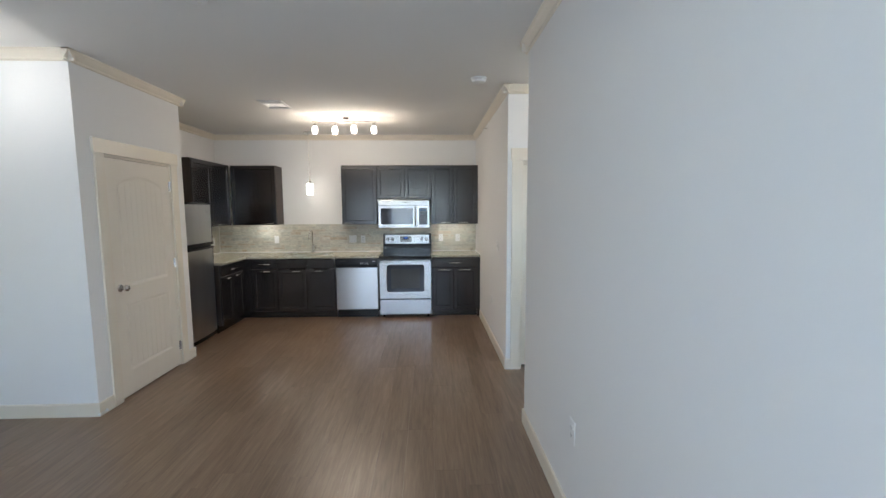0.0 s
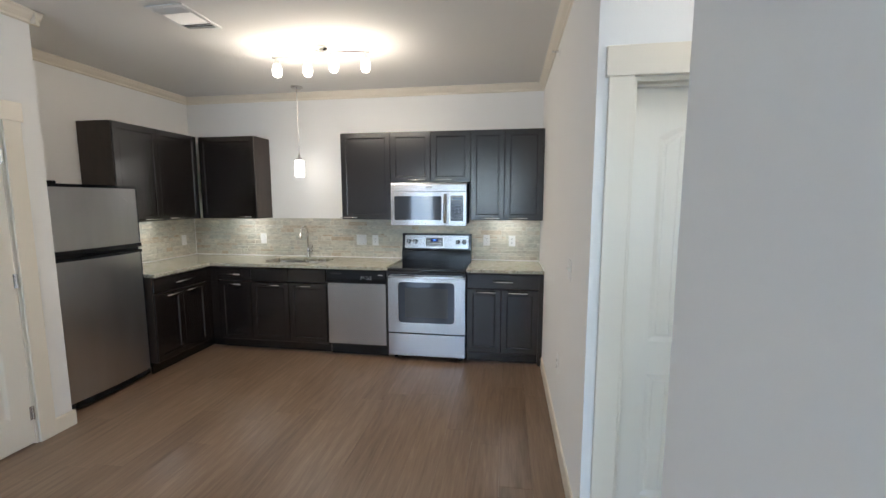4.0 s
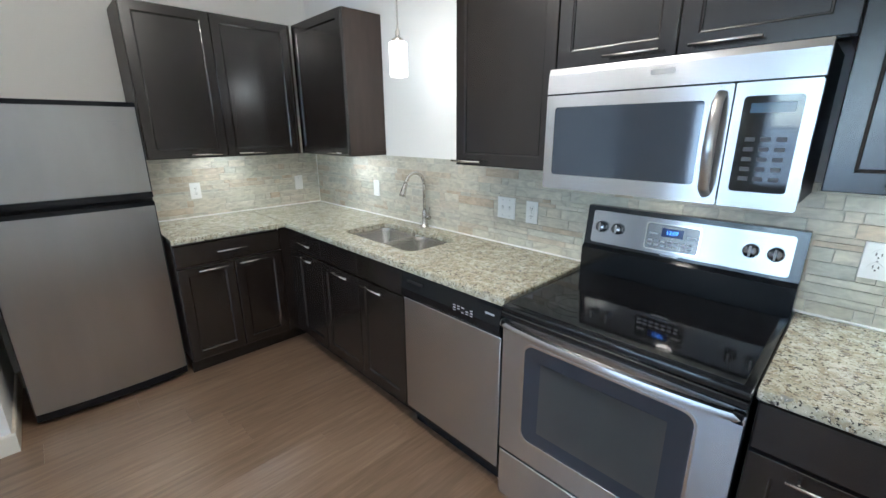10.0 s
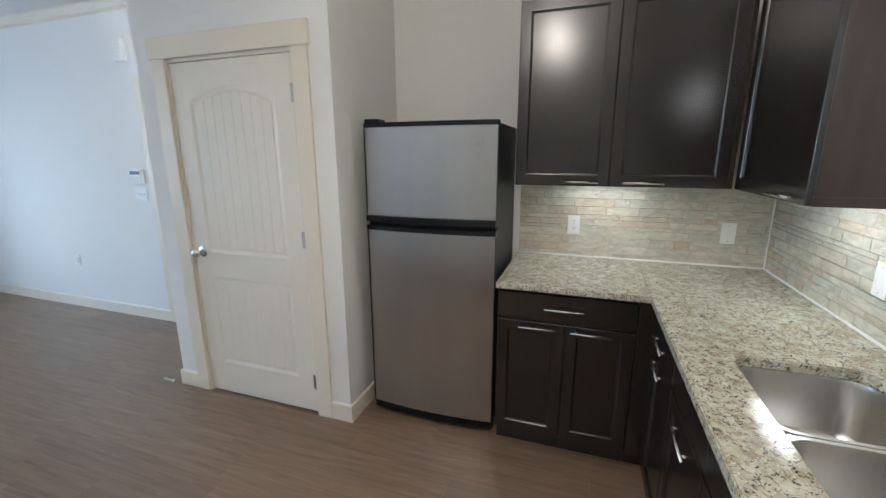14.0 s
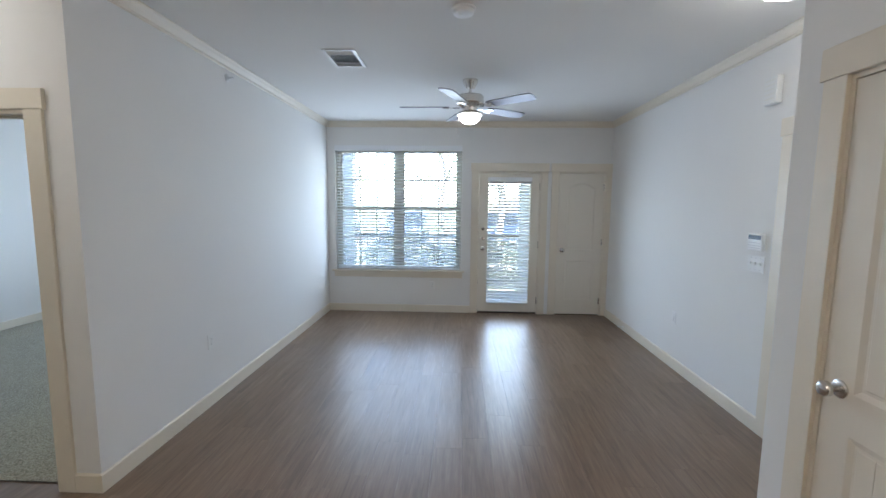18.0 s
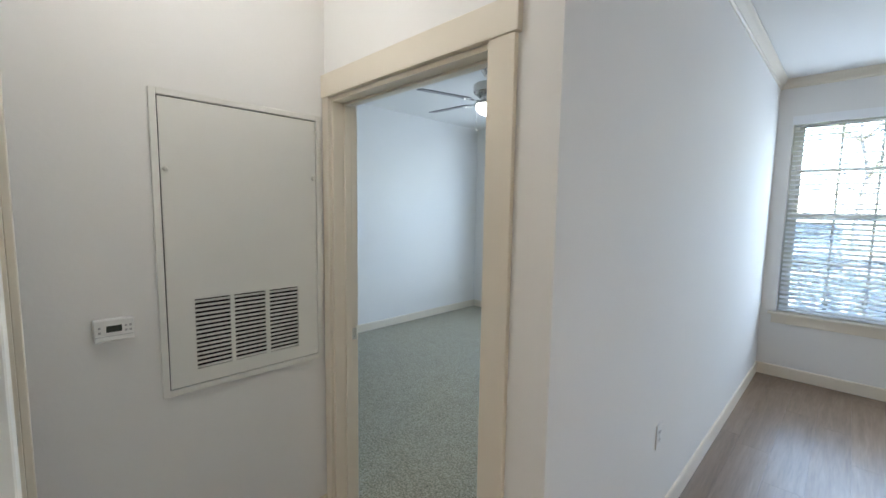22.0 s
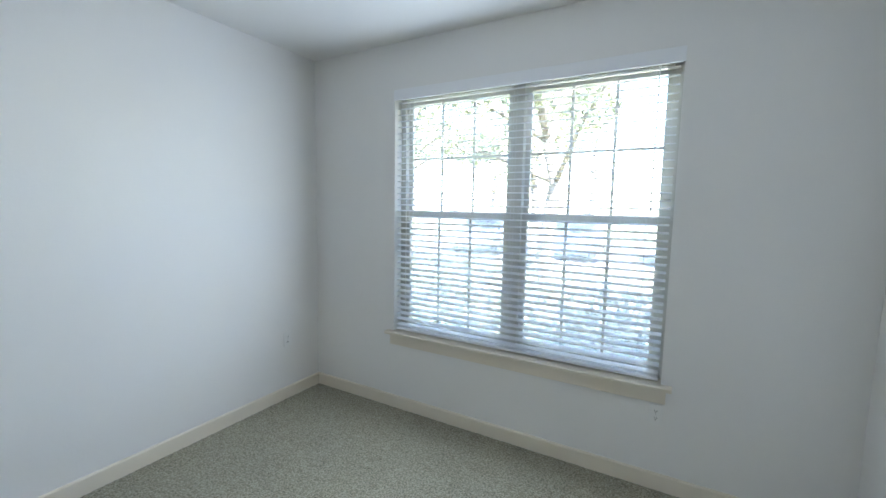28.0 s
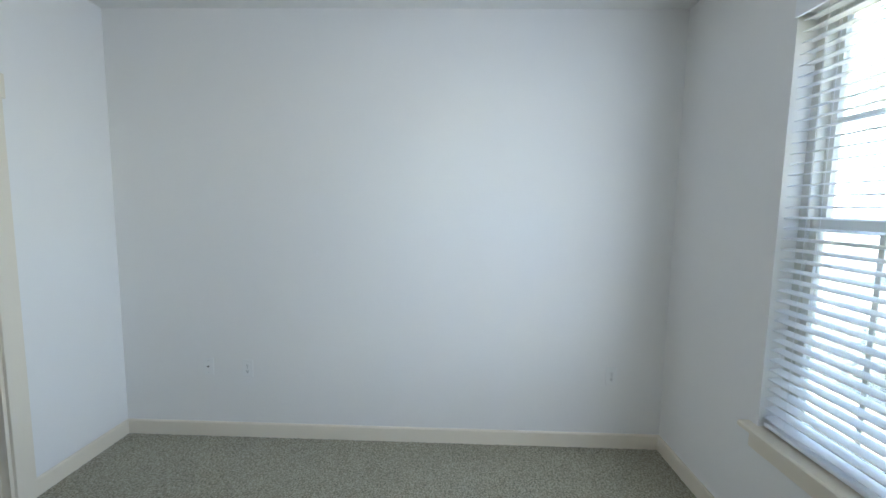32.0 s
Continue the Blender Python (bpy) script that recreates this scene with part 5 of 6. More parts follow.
# ---------------------------------------------------------------- wall plates
def wall_plate(m, kind, label, plates=1):
    """An outlet or switch plate, flat on the wall at y = 0, the room at -y."""
    w, h = 0.071 + 0.046 * (plates - 1), 0.116
    unit = thing({"outlet": "wall_outlet", "switch": "light_switch", "blank": "wall_plate", "jack": "wall_jack"}[kind], m, label, "outlet" if kind == "outlet" else "switch" if kind == "switch" else "wall plate")
    part("plate", box((-w / 2, -0.006, -h / 2), (w / 2, -0.0002, h / 2), 0.003, 2), WHITE_PLASTIC, unit)
    for i in range(plates):
        x = (i - (plates - 1) / 2) * 0.046
        if kind == "outlet":
            for z in (-0.020, 0.020):
                s = part("socket", lathe([(0, 0.0), (0.0165, 0.0), (0.0165, 0.002), (0, 0.002)], pose(x, -0.006, z, 90), 20), WHITE_PLASTIC, unit)
                part("slots", boxes([((x - 0.0075, -0.0088, z - 0.002), (x - 0.0050, -0.0079, z + 0.007)), ((x + 0.0050, -0.0088, z - 0.002), (x + 0.0075, -0.0079, z + 0.006)), ((x - 0.002, -0.0088, z - 0.010), (x + 0.002, -0.0079, z - 0.006))]), GAP_SHADE_BLACK, s)
        elif kind == "switch":
            part("toggle", prism([(-0.006, -0.010), (-0.006, 0.010), (-0.016, 0.008), (-0.014, 0.001)], "x", x - 0.005, x + 0.005), WHITE_PLASTIC, unit)
        elif kind == "jack":
            part("jack", lathe([(0, 0), (0.006, 0), (0.005, 0.006), (0, 0.006)], pose(x, -0.006, 0, 90), 12), GAP_SHADE_BLACK, unit)
        for z in ((0.0,) if kind == "outlet" else (-0.042, 0.042)):
            part("screw", lathe([(0, 0), (0.003, 0), (0.0025, 0.001), (0, 0.001)], pose(x, -0.006, z, 90), 8), GREY_MARK, unit)
    return unit


TF = BACK - 0.012
LTX = KWEST + 0.012
wall_plate(pose(-2.0, TF, 1.122), "blank", "white blank plate on the stone backsplash")
wall_plate(pose(-0.802, TF, 1.124), "switch", "white double switch on the stone backsplash", 2)
wall_plate(pose(-0.639, TF, 1.12), "outlet", "white outlet on the stone backsplash")
wall_plate(pose(0.603, TF, 1.137), "outlet", "white outlet on the stone backsplash")
wall_plate(pose(0.873, TF, 1.132), "outlet", "white outlet on the stone backsplash")
wall_plate(pose(LTX, 6.206, 1.114, 0, 0, 90), "outlet", "white outlet on the stone backsplash")
wall_plate(pose(LTX, 7.0, 1.106, 0, 0, 90), "blank", "white blank plate on the stone backsplash")
wall_plate(pose(KEAST, 5.07, 1.185, 0, 0, -90), "switch", "white double switch plate on the kitchen side wall", 2)
wall_plate(pose(KEAST, 5.44, 0.50, 0, 0, -90), "outlet", "white outlet low on the kitchen side wall")


# ---------------------------------------------------------------- kitchen lights
def sphere_lamp(name, energy, place, radius, colour=WARM):
    return lamp(name, "POINT", energy, colour, pose(*place), radius=radius)


track = thing("track_light", pose(-0.64, 5.92, CEIL), "brushed nickel track light with four lit glass shades", "ceiling lamp")
part("canopy", lathe([(0.0, 0.0), (0.060, 0.0), (0.060, -0.012), (0.045, -0.024), (0.0, -0.026)]), NICKEL, track, "", 40)
part("stem", tube([(0, 0, -0.02), (0, 0, -0.055)], 0.009), NICKEL, track)
rail = [(-0.40 + 0.80 * i / 24, 0.045 * math.sin(2 * math.pi * i / 24), -0.058) for i in range(25)]
part("rail", tube(rail, 0.0085, 10), NICKEL, track, "", 60)
for x in (-0.37, -0.125, 0.125, 0.37):
    y = 0.045 * math.sin(2 * math.pi * (x + 0.40) / 0.80)
    head = part("lamp_head", lathe([(0.0, -0.03), (0.012, -0.03), (0.016, -0.055), (0.021, -0.075), (0.021, -0.082), (0, -0.082)], pose(x, y, -0.025)), NICKEL, track, "", 40)
    part("shade", lathe([(0.018, -0.105), (0.028, -0.118), (0.036, -0.145), (0.037, -0.165), (0.032, -0.190), (0.020, -0.203), (0.0, -0.206)], pose(x, y, 0)), FROSTED, head, "lit frosted glass shade", 60)
    sphere_lamp("track_bulb", 13.0, (-0.64 + x, 5.92 + y, CEIL - 0.255), 0.03)
    lamp("track_beam", "SPOT", 22.0, WARM, pose(-0.64 + x, 5.92 + y, CEIL - 0.25), radius=0.03, cone=radians(150))

pen = thing("pendant_lamp", pose(-1.384, 6.94, CEIL), "brushed nickel pendant with lit white glass cylinder", "pendant lamp")
part("canopy", lathe([(0.0, 0.0), (0.062, 0.0), (0.062, -0.008), (0.040, -0.022), (0.012, -0.026), (0, -0.026)]), NICKEL, pen, "", 40)
part("rod", tube([(0, 0, -0.02), (0, 0, -0.72)], 0.0045, 8), NICKEL, pen)
part("cap", lathe([(0.006, -0.69), (0.012, -0.70), (0.014, -0.73), (0.030, -0.74), (0.032, -0.757), (0, -0.757)]), NICKEL, pen, "", 40)
part("shade", lathe([(0.040, -0.757), (0.048, -0.762), (0.048, -0.925), (0.044, -0.930), (0, -0.930)], None, 28), FROSTED, pen, "lit white glass shade", 60)
sphere_lamp("pendant_bulb", 0.3, (-1.384, 6.94, CEIL - 0.985), 0.035)

for x, y, along in ((KWEST + 0.19, 6.37, "y"), (-2.13, BACK - 0.17, "x"), (0.79, BACK - 0.17, "x")):
    puck = thing("under_cabinet_light", pose(x, y, U0 + 0.03, 0, 0, 90 if along == "y" else 0), "slim lit strip light under a wall cabinet", "strip light")
    part("housing", box((-0.16, -0.035, -0.022), (0.16, 0.035, -0.0005), 0.004), WHITE_PLASTIC, puck)
    part("lens", box((-0.15, -0.028, -0.026), (0.15, 0.028, -0.0222), 0.002), PUCK, puck, "lit lens")
    lamp("strip_glow", "AREA", 0.55, (1.0, 0.95, 0.85), pose(x, y, U0 + 0.002, 0, 0, 90 if along == "y" else 0), size=0.30, size_y=0.05)
lamp("hood_glow", "AREA", 0.5, WARM, pose(0.03, BACK - 0.16, MZ0 - 0.004), size=0.06, size_y=0.04)

# ---------------------------------------------------------------- ceiling fans
BLADE = material("fan_blade", (0.20, 0.19, 0.20), 0.36, 0.55, spread=0.15, scale=2, fine=0.1, stretch=(1, 12, 1), rough_spread=0.04)


def ceiling_fan(m, turn, label, chain=0.19, blade_z=-0.245):
    """A five-blade fan with a lit bowl: the ceiling at z = 0."""
    fan = thing("ceiling_fan", m, label, "ceiling fan")
    part("canopy", lathe([(0.0, 0.0), (0.072, 0.0), (0.072, -0.012), (0.066, -0.030), (0.048, -0.060), (0.044, -0.072), (0.0, -0.072)], None, 28), NICKEL, fan, "", 40)
    part("downrod", tube([(0, 0, -0.06), (0, 0, -0.145)], 0.0135, 12), NICKEL, fan)
    part("motor", lathe([(0.0, -0.127), (0.030, -0.129), (0.060, -0.139), (0.118, -0.143), (0.128, -0.151), (0.128, -0.214), (0.120, -0.223), (0.100, -0.235), (0.0, -0.235)], None, 36), NICKEL, fan, "brushed nickel motor housing", 40)
    ribs = bmesh.new()
    for i in range(30):
        a = 2 * math.pi * i / 30
        add_tube(ribs, [(0.118 * math.cos(a), 0.118 * math.sin(a), -0.223), (0.080 * math.cos(a), 0.080 * math.sin(a), -0.249)], 0.005, 5)
    part("vent_ribs", ribs, CHROME, fan, "ribbed chrome vent ring")
    part("switch_housing", lathe([(0.0, -0.235), (0.066, -0.237), (0.062, -0.271), (0.058, -0.284), (0.0, -0.284)], None, 28), NICKEL, fan, "", 40)
    part("light_fitter", lathe([(0.0, -0.279), (0.060, -0.281), (0.110, -0.295), (0.124, -0.309), (0.124, -0.321), (0.104, -0.323), (0.0, -0.323)], None, 36), NICKEL, fan, "", 40)
    part("bowl", lathe([(0.103, -0.322), (0.102, -0.339), (0.090, -0.367), (0.062, -0.389), (0.030, -0.399), (0.0, -0.402)], None, 36), FAN_GLASS, fan, "lit frosted glass bowl", 60)
    for x, y, drop in ((0.108, 0.03, chain), ):
        c = part("pull_chain", tube([(x, y, -0.309), (x, y, -0.309 - drop)], 0.0016, 6), NICKEL, fan)
        part("chain_end", lathe([(0, 0), (0.004, 0.002), (0.006, 0.02), (0.003, 0.03), (0, 0.031)], pose(x, y, -0.309 - drop - 0.03)), WHITE_PLASTIC, c, "", 50)
    blade = bmesh.new()
    outline = [(0.205, -0.048), (0.24, -0.058), (0.60, -0.068), (0.645, -0.064), (0.662, -0.045), (0.666, 0.0), (0.662, 0.045), (0.645, 0.064), (0.60, 0.068), (0.24, 0.058), (0.205, 0.048), (0.195, 0.0)]
    add_prism(blade, outline, "z", -0.004, 0.004)
    iron = bmesh.new()
    add_prism(iron, [(0.09, -0.016), (0.16, -0.014), (0.20, -0.040), (0.255, -0.042), (0.262, -0.020), (0.235, 0.0), (0.262, 0.020), (0.255, 0.042), (0.20, 0.040), (0.16, 0.014), (0.09, 0.016)], "z", -0.012, -0.004)
    for sx, sy in ((0.225, -0.03), (0.225, 0.03), (0.245, 0.0)):
        add_lathe(iron, [(0.0, -0.018), (0.006, -0.017), (0.007, -0.012), (0.0, -0.0119)], pose(sx, sy, 0), 8)
    first = None
    for i in range(5):
        place = pose(0, 0, blade_z, 0, 0, turn + 72 * i) @ pose(0, 0, 0, -11)
        if first is None:
            first = (part("blade", blade, BLADE, fan, "grey fan blade"), part("blade_iron", iron, CHROME, fan, "chrome blade bracket"))
            for o in first:
                o.matrix_basis = place
        else:
            for o in first:
                c = o.copy()
                scene.collection.objects.link(c)
                c.parent, c.matrix_basis = fan, place
    p = m.translation
    lamp("fan_bulb", "POINT", FAN_POWER, (1.0, 0.95, 0.88), pose(p.x, p.y, p.z - 0.40), radius=0.06)
    return fan


FAN_POWER = 1.7
ceiling_fan(pose(-0.90, 1.51, CEIL), LIVE_FAN_TURN, "brushed nickel five-blade ceiling fan with lit bowl, living room")
ceiling_fan(pose(2.85, 1.65, CEIL), BED_FAN_TURN, "brushed nickel five-blade ceiling fan with lit bowl, bedroom", blade_z=-0.285)


# ---------------------------------------------------------------- ceiling fittings
def ceiling_vent(x, y, w, d):
    vent = thing("ceiling_vent", pose(x, y, CEIL), "white steel ceiling air vent with slats", "air vent")
    part("frame", boxes([((-w / 2, -d / 2, -0.010), (-w / 2 + 0.028, d / 2, -0.0005)), ((w / 2 - 0.028, -d / 2, -0.010), (w / 2, d / 2, -0.0005)), ((-w / 2 + 0.028, -d / 2, -0.010), (w / 2 - 0.028, -d / 2 + 0.028, -0.0005)), ((-w / 2 + 0.028, d / 2 - 0.028, -0.010), (w / 2 - 0.028, d / 2, -0.0005))], 0.002), WHITE_PLASTIC, vent)
    # Near-black plate on the ceiling, for the shade up inside the duct.
    part("shade_backing", box((-w / 2 + 0.028, -d / 2 + 0.028, -0.0012), (w / 2 - 0.028, d / 2 - 0.028, -0.0004)), GAP_SHADE_BLACK, vent)
    iw = w - 0.056
    for i in range(12):
        x0 = -iw / 2 + iw * (i + 0.5) / 12
        s = part("slat", box((-0.0008, -d / 2 + 0.10, -0.007), (0.0008, d / 2 - 0.10, 0.007)), WHITE_PLASTIC, vent)
        s.matrix_basis = pose(x0, 0, -0.007, 0, 35)
    for side in (-1, 1):
        for i in range(3):
            s = part("slat", box((-iw / 2, -0.010, -0.0008), (iw / 2, 0.010, 0.0008)), WHITE_PLASTIC, vent)
            s.matrix_basis = pose(0, side * (d / 2 - 0.045 - 0.022 * i), -0.007, side * 35)
    for y in (-d / 2 + 0.094, d / 2 - 0.104):
        part("crossbar", box((-iw / 2, y, -0.0095), (iw / 2, y + 0.010, -0.0015)), WHITE_PLASTIC, vent)
    return vent


ceiling_vent(-1.265, 5.29, 0.26, 0.36)
ceiling_vent(0.12, 2.11, 0.26, 0.40)


def smoke_detector(x, y):
    unit = thing("smoke_detector", pose(x, y, CEIL), "round white smoke detector on the ceiling", "smoke detector")
    part("base", lathe([(0.0, -0.0005), (0.072, -0.0005), (0.072, -0.010), (0.066, -0.014), (0, -0.014)], None, 32), WHITE_PLASTIC, unit, "", 40)
    part("cover", lathe([(0.062, -0.014), (0.062, -0.022), (0.058, -0.034), (0.040, -0.042), (0.0, -0.043)], None, 32), WHITE_PLASTIC, unit, "", 40)
    part("test_button", lathe([(0.010, -0.042), (0.010, -0.046), (0, -0.046)], pose(0.02, 0.01, 0), 16), IVORY_PLASTIC, unit)


smoke_detector(0.862, 4.345)
smoke_detector(-0.826, 2.935)


def flush_light(x, y, power, label):
    unit = thing("flush_light", pose(x, y, CEIL), label, "ceiling lamp")
    part("pan", lathe([(0.0, -0.0005), (0.165, -0.0005), (0.168, -0.020), (0.158, -0.036), (0.140, -0.040), (0.0, -0.040)], None, 36), NICKEL, unit, "brushed nickel rim", 40)
    part("bowl", lathe([(0.140, -0.040), (0.138, -0.056), (0.118, -0.082), (0.080, -0.100), (0.035, -0.108), (0.0, -0.109)], None, 36), FAN_GLASS, unit, "lit white glass bowl", 60)
    part("finial", lathe([(0.010, -0.107), (0.010, -0.116), (0.004, -0.122), (0, -0.123)], None, 12), NICKEL, unit)
    lamp("flush_bulb", "POINT", power, (1.0, 0.90, 0.76), pose(x, y, CEIL - 0.18), radius=0.08)


flush_light(-2.45, 3.28, 2.5, "lit brushed nickel flush ceiling light by the entry")
flush_light(1.75, 4.05, 3.6, "lit brushed nickel flush ceiling light in the hall nook")


def sprinkler(m):
    unit = thing("sprinkler_head", m, "chrome sidewall sprinkler head high on the wall", "sprinkler")
    part("escutcheon", lathe([(0, 0.0), (0.034, 0.0), (0.034, 0.003), (0.018, 0.010), (0, 0.010)], pose(0, 0, 0, 90)), WHITE_PLASTIC, unit, "", 40)
    part("nozzle", lathe([(0.009, 0.008), (0.009, 0.030), (0.005, 0.034), (0.005, 0.050), (0.0, 0.051)], pose(0, 0, 0, 90), 12), CHROME, unit, "", 40)
    part("deflector", box((-0.014, -0.056, -0.002), (0.014, -0.046, 0.006), 0.001), CHROME, unit)


sprinkler(pose(PART, 2.09, 2.60, 0, 0, -90))
sprinkler(pose(KEAST, 5.87, 2.60, 0, 0, -90))

# ---------------------------------------------------------------- hall: air handler panel and thermostat
PY0, PY1, PZ_0, PZ_1 = 3.537, 4.185, 0.822, 1.945
panel_ob = thing("access_panel", pose(HALL_E, PY1, 0, 0, 0, -90), "white painted air handler access panel with louvre vents", "access panel")
pw = PY1 - PY0
fr_w = 0.023
part("frame", boxes([((0, -0.014, PZ_0), (fr_w, -0.0005, PZ_1)), ((pw - fr_w, -0.014, PZ_0), (pw, -0.0005, PZ_1)), ((fr_w, -0.014, PZ_0), (pw - fr_w, -0.0005, PZ_0 + fr_w)), ((fr_w, -0.014, PZ_1 - fr_w), (pw - fr_w, -0.0005, PZ_1))], 0.002), IVORY_PLASTIC, panel_ob)
LZ0, LZ1 = 0.905, 1.180
cols = [(0.116, 0.243), (0.258, 0.384), (0.400, 0.528)]
x0, x1, z0, z1 = fr_w + 0.004, pw - fr_w - 0.004, PZ_0 + fr_w + 0.004, PZ_1 - fr_w - 0.004
ys = (-0.011, -0.003)
hatch = part("hatch", box((x0, ys[0], LZ1), (x1, ys[1], z1)), IVORY_PLASTIC, panel_ob, "white painted steel hatch")
part("kick_strip", box((x0, ys[0], z0), (x1, ys[1], LZ0)), IVORY_PLASTIC, hatch)
edges = [x0] + [v for c in cols for v in c] + [x1]
for a, b in zip(edges[0::2], edges[1::2]):
    part("vent_bar", box((a, ys[0], LZ0), (b, ys[1], LZ1)), IVORY_PLASTIC, hatch)
# Near-black strips paint the shade in the slit round the hatch.
part("gap", boxes([((fr_w, -0.0035, PZ_0 + fr_w), (fr_w + 0.004, -0.002, PZ_1 - fr_w)), ((pw - fr_w - 0.004, -0.0035, PZ_0 + fr_w), (pw - fr_w, -0.002, PZ_1 - fr_w)), ((fr_w + 0.004, -0.0035, PZ_1 - fr_w - 0.004), (pw - fr_w - 0.004, -0.002, PZ_1 - fr_w)), ((fr_w + 0.004, -0.0035, PZ_0 + fr_w), (pw - fr_w - 0.004, -0.002, PZ_0 + fr_w + 0.004))]), GAP_SHADE_BLACK, panel_ob)
# Black sheet close behind the louvres stands in for the dark duct's shade.
part("vent_shade_sheet", box((cols[0][0] - 0.004, -0.0028, LZ0 - 0.004), (cols[2][1] + 0.004, -0.0012, LZ1 + 0.004)), GAP_SHADE_BLACK, panel_ob)
rows = 16
pitch = (LZ1 - LZ0) / rows
for a, b in cols:
    for i in range(rows):
        s = part("louvre", box((a, -0.0008, -0.0047), (b, 0.0008, 0.0047)), IVORY_PLASTIC, panel_ob)
        s.matrix_basis = pose(0, -0.0095, LZ0 + pitch * (i + 0.46), 14)
for x in (fr_w + 0.018, pw - fr_w - 0.018):
    part("catch", lathe([(0, 0.0), (0.009, 0.0), (0.009, 0.008), (0.004, 0.014), (0, 0.014)], pose(x, -0.011, 1.665, 90), 14), IVORY_PLASTIC, hatch)

th = thing("thermostat", pose(HALL_E, 4.315, 1.115, 0, 0, -90), "white digital thermostat with dark display", "thermostat")
part("case", box((-0.055, -0.028, -0.038), (0.055, -0.0005, 0.038), 0.005, 2), WHITE_PLASTIC, th)
part("screen", box((-0.022, -0.0292, -0.006), (0.020, -0.0279, 0.016), 0.001), material("lcd", (0.05, 0.06, 0.05), 0.2, spread=0.1), th, "dark display")
part("button", boxes([((x, -0.0300, z), (x + 0.007, -0.0278, z + 0.007)) for x in (-0.043, 0.028, 0.040) for z in (-0.008, 0.008)], 0.001), GREY_MARK, th)
part("door_line", box((-0.053, -0.0283, -0.020), (0.053, -0.0279, -0.0185)), GREY_MARK, th)

# ---------------------------------------------------------------- living room walls
kp = thing("alarm_keypad", pose(WEST, 2.515, 1.34, 0, 0, 90), "white alarm keypad with a dark strip display", "keypad")
part("case", box((-0.075, -0.028, -0.060), (0.075, -0.0005, 0.060), 0.006, 2), WHITE_PLASTIC, kp)
part("screen", box((-0.062, -0.0292, 0.020), (0.062, -0.0279, 0.050), 0.001), material("keypad_lcd", (0.03, 0.05, 0.07), 0.2, spread=0.1), kp, "dark strip display")
part("flap_line", boxes([((-0.060, -0.0288, z), (0.060, -0.0279, z + 0.003)) for z in (-0.005, -0.025, -0.042)]), GREY_MARK, kp)
chime = thing("door_chime", pose(WEST, 2.555, 2.37, 0, 0, 90), "white door chime box high on the wall", "door chime")
part("case", box((-0.06, -0.045, -0.09), (0.06, -0.0005, 0.09), 0.006, 2), WHITE_PLASTIC, chime)
part("grille", boxes([((-0.045, -0.0460, -0.06 + 0.03 * i), (0.045, -0.0448, -0.05 + 0.03 * i)) for i in range(5)]), IVORY_PLASTIC, chime)
wall_plate(pose(WEST, 2.515, 1.185, 0, 0, 90), "switch", "white triple switch plate by the entry", 3)
wall_plate(pose(WEST, 1.47, 0.50, 0, 0, 90), "outlet", "white outlet low on the living room wall")
wall_plate(pose(PART, 2.49, 0.505, 0, 0, -90), "outlet", "white outlet low on the partition wall")
wall_plate(pose(-0.42, FACADE, 0.40, 0, 0, 180), "outlet", "white outlet below the living room window")
wall_plate(pose(2.094, FACADE, 0.445, 0, 0, 180), "outlet", "white outlet below the bedroom window")
wall_plate(pose(BED_E, -0.11, 0.495, 0, 0, -90), "outlet", "white outlet low on the bedroom wall")
wall_plate(pose(BED_E, 2.272, 0.482, 0, 0, -90), "outlet", "white outlet low on the bedroom wall")
wall_plate(pose(BED_E, 2.536, 0.488, 0, 0, -90), "jack", "white cable jack plate on the bedroom wall")


def door_stop(m):
    unit = thing("spring_door_stop", m, "white spring door stop on the baseboard", "door stop")
    pts = [(0.006 * math.cos(i * 0.9), -0.006 - i * 0.0011, 0.006 * math.sin(i * 0.9)) for i in range(56)]
    part("spring", tube(pts, 0.0014, 5), WHITE_PLASTIC, unit)
    part("tip", lathe([(0, 0.066), (0.009, 0.066), (0.009, 0.078), (0, 0.080)], pose(0, 0, 0, 90), 12), WHITE_PLASTIC, unit)
    part("base", lathe([(0, 0.0), (0.012, 0.0), (0.009, 0.006), (0, 0.006)], pose(0, 0, 0, 90), 12), WHITE_PLASTIC, unit)


door_stop(pose(-2.10, PAN_S - BASE_D, 0.055))
door_stop(pose(WEST + BASE_D, 0.30, 0.055, 0, 0, 90))

# ---------------------------------------------------------------- outdoors
GRASS = material("lawn", (0.14, 0.155, 0.10), 0.9, spread=0.7, scale=1.3, fine=0.7, fine_scale=60, bump=0.6, bump_scale=40)
ASPHALT = material("asphalt", (0.11, 0.11, 0.115), 0.9, spread=0.3, scale=2, fine=0.4, fine_scale=80)
CONCRETE = material("concrete", (0.42, 0.40, 0.37), 0.85, spread=0.2, scale=3, fine=0.15, fine_scale=60, bump=0.2, bump_scale=90)
BARK = material("bark", (0.17, 0.155, 0.14), 0.9, spread=0.5, scale=4, fine=0.4, fine_scale=20, stretch=(4, 4, 0.7), bump=0.8, bump_scale=14)
LEAF = material("leaf", (0.24, 0.26, 0.18), 0.55, spread=0.5, scale=2.5, fine=0.5, fine_scale=9)
HEDGE = material("hedge_leaf", (0.11, 0.13, 0.085), 0.5, spread=0.5, scale=3, fine=0.5, fine_scale=11)
RAIL = material("rail_paint", (0.05, 0.048, 0.045), 0.4, spread=0.1)
SIDING = material("porch_paint", (0.52, 0.53, 0.56), 0.6, spread=0.06, scale=3)
GZ = -0.18

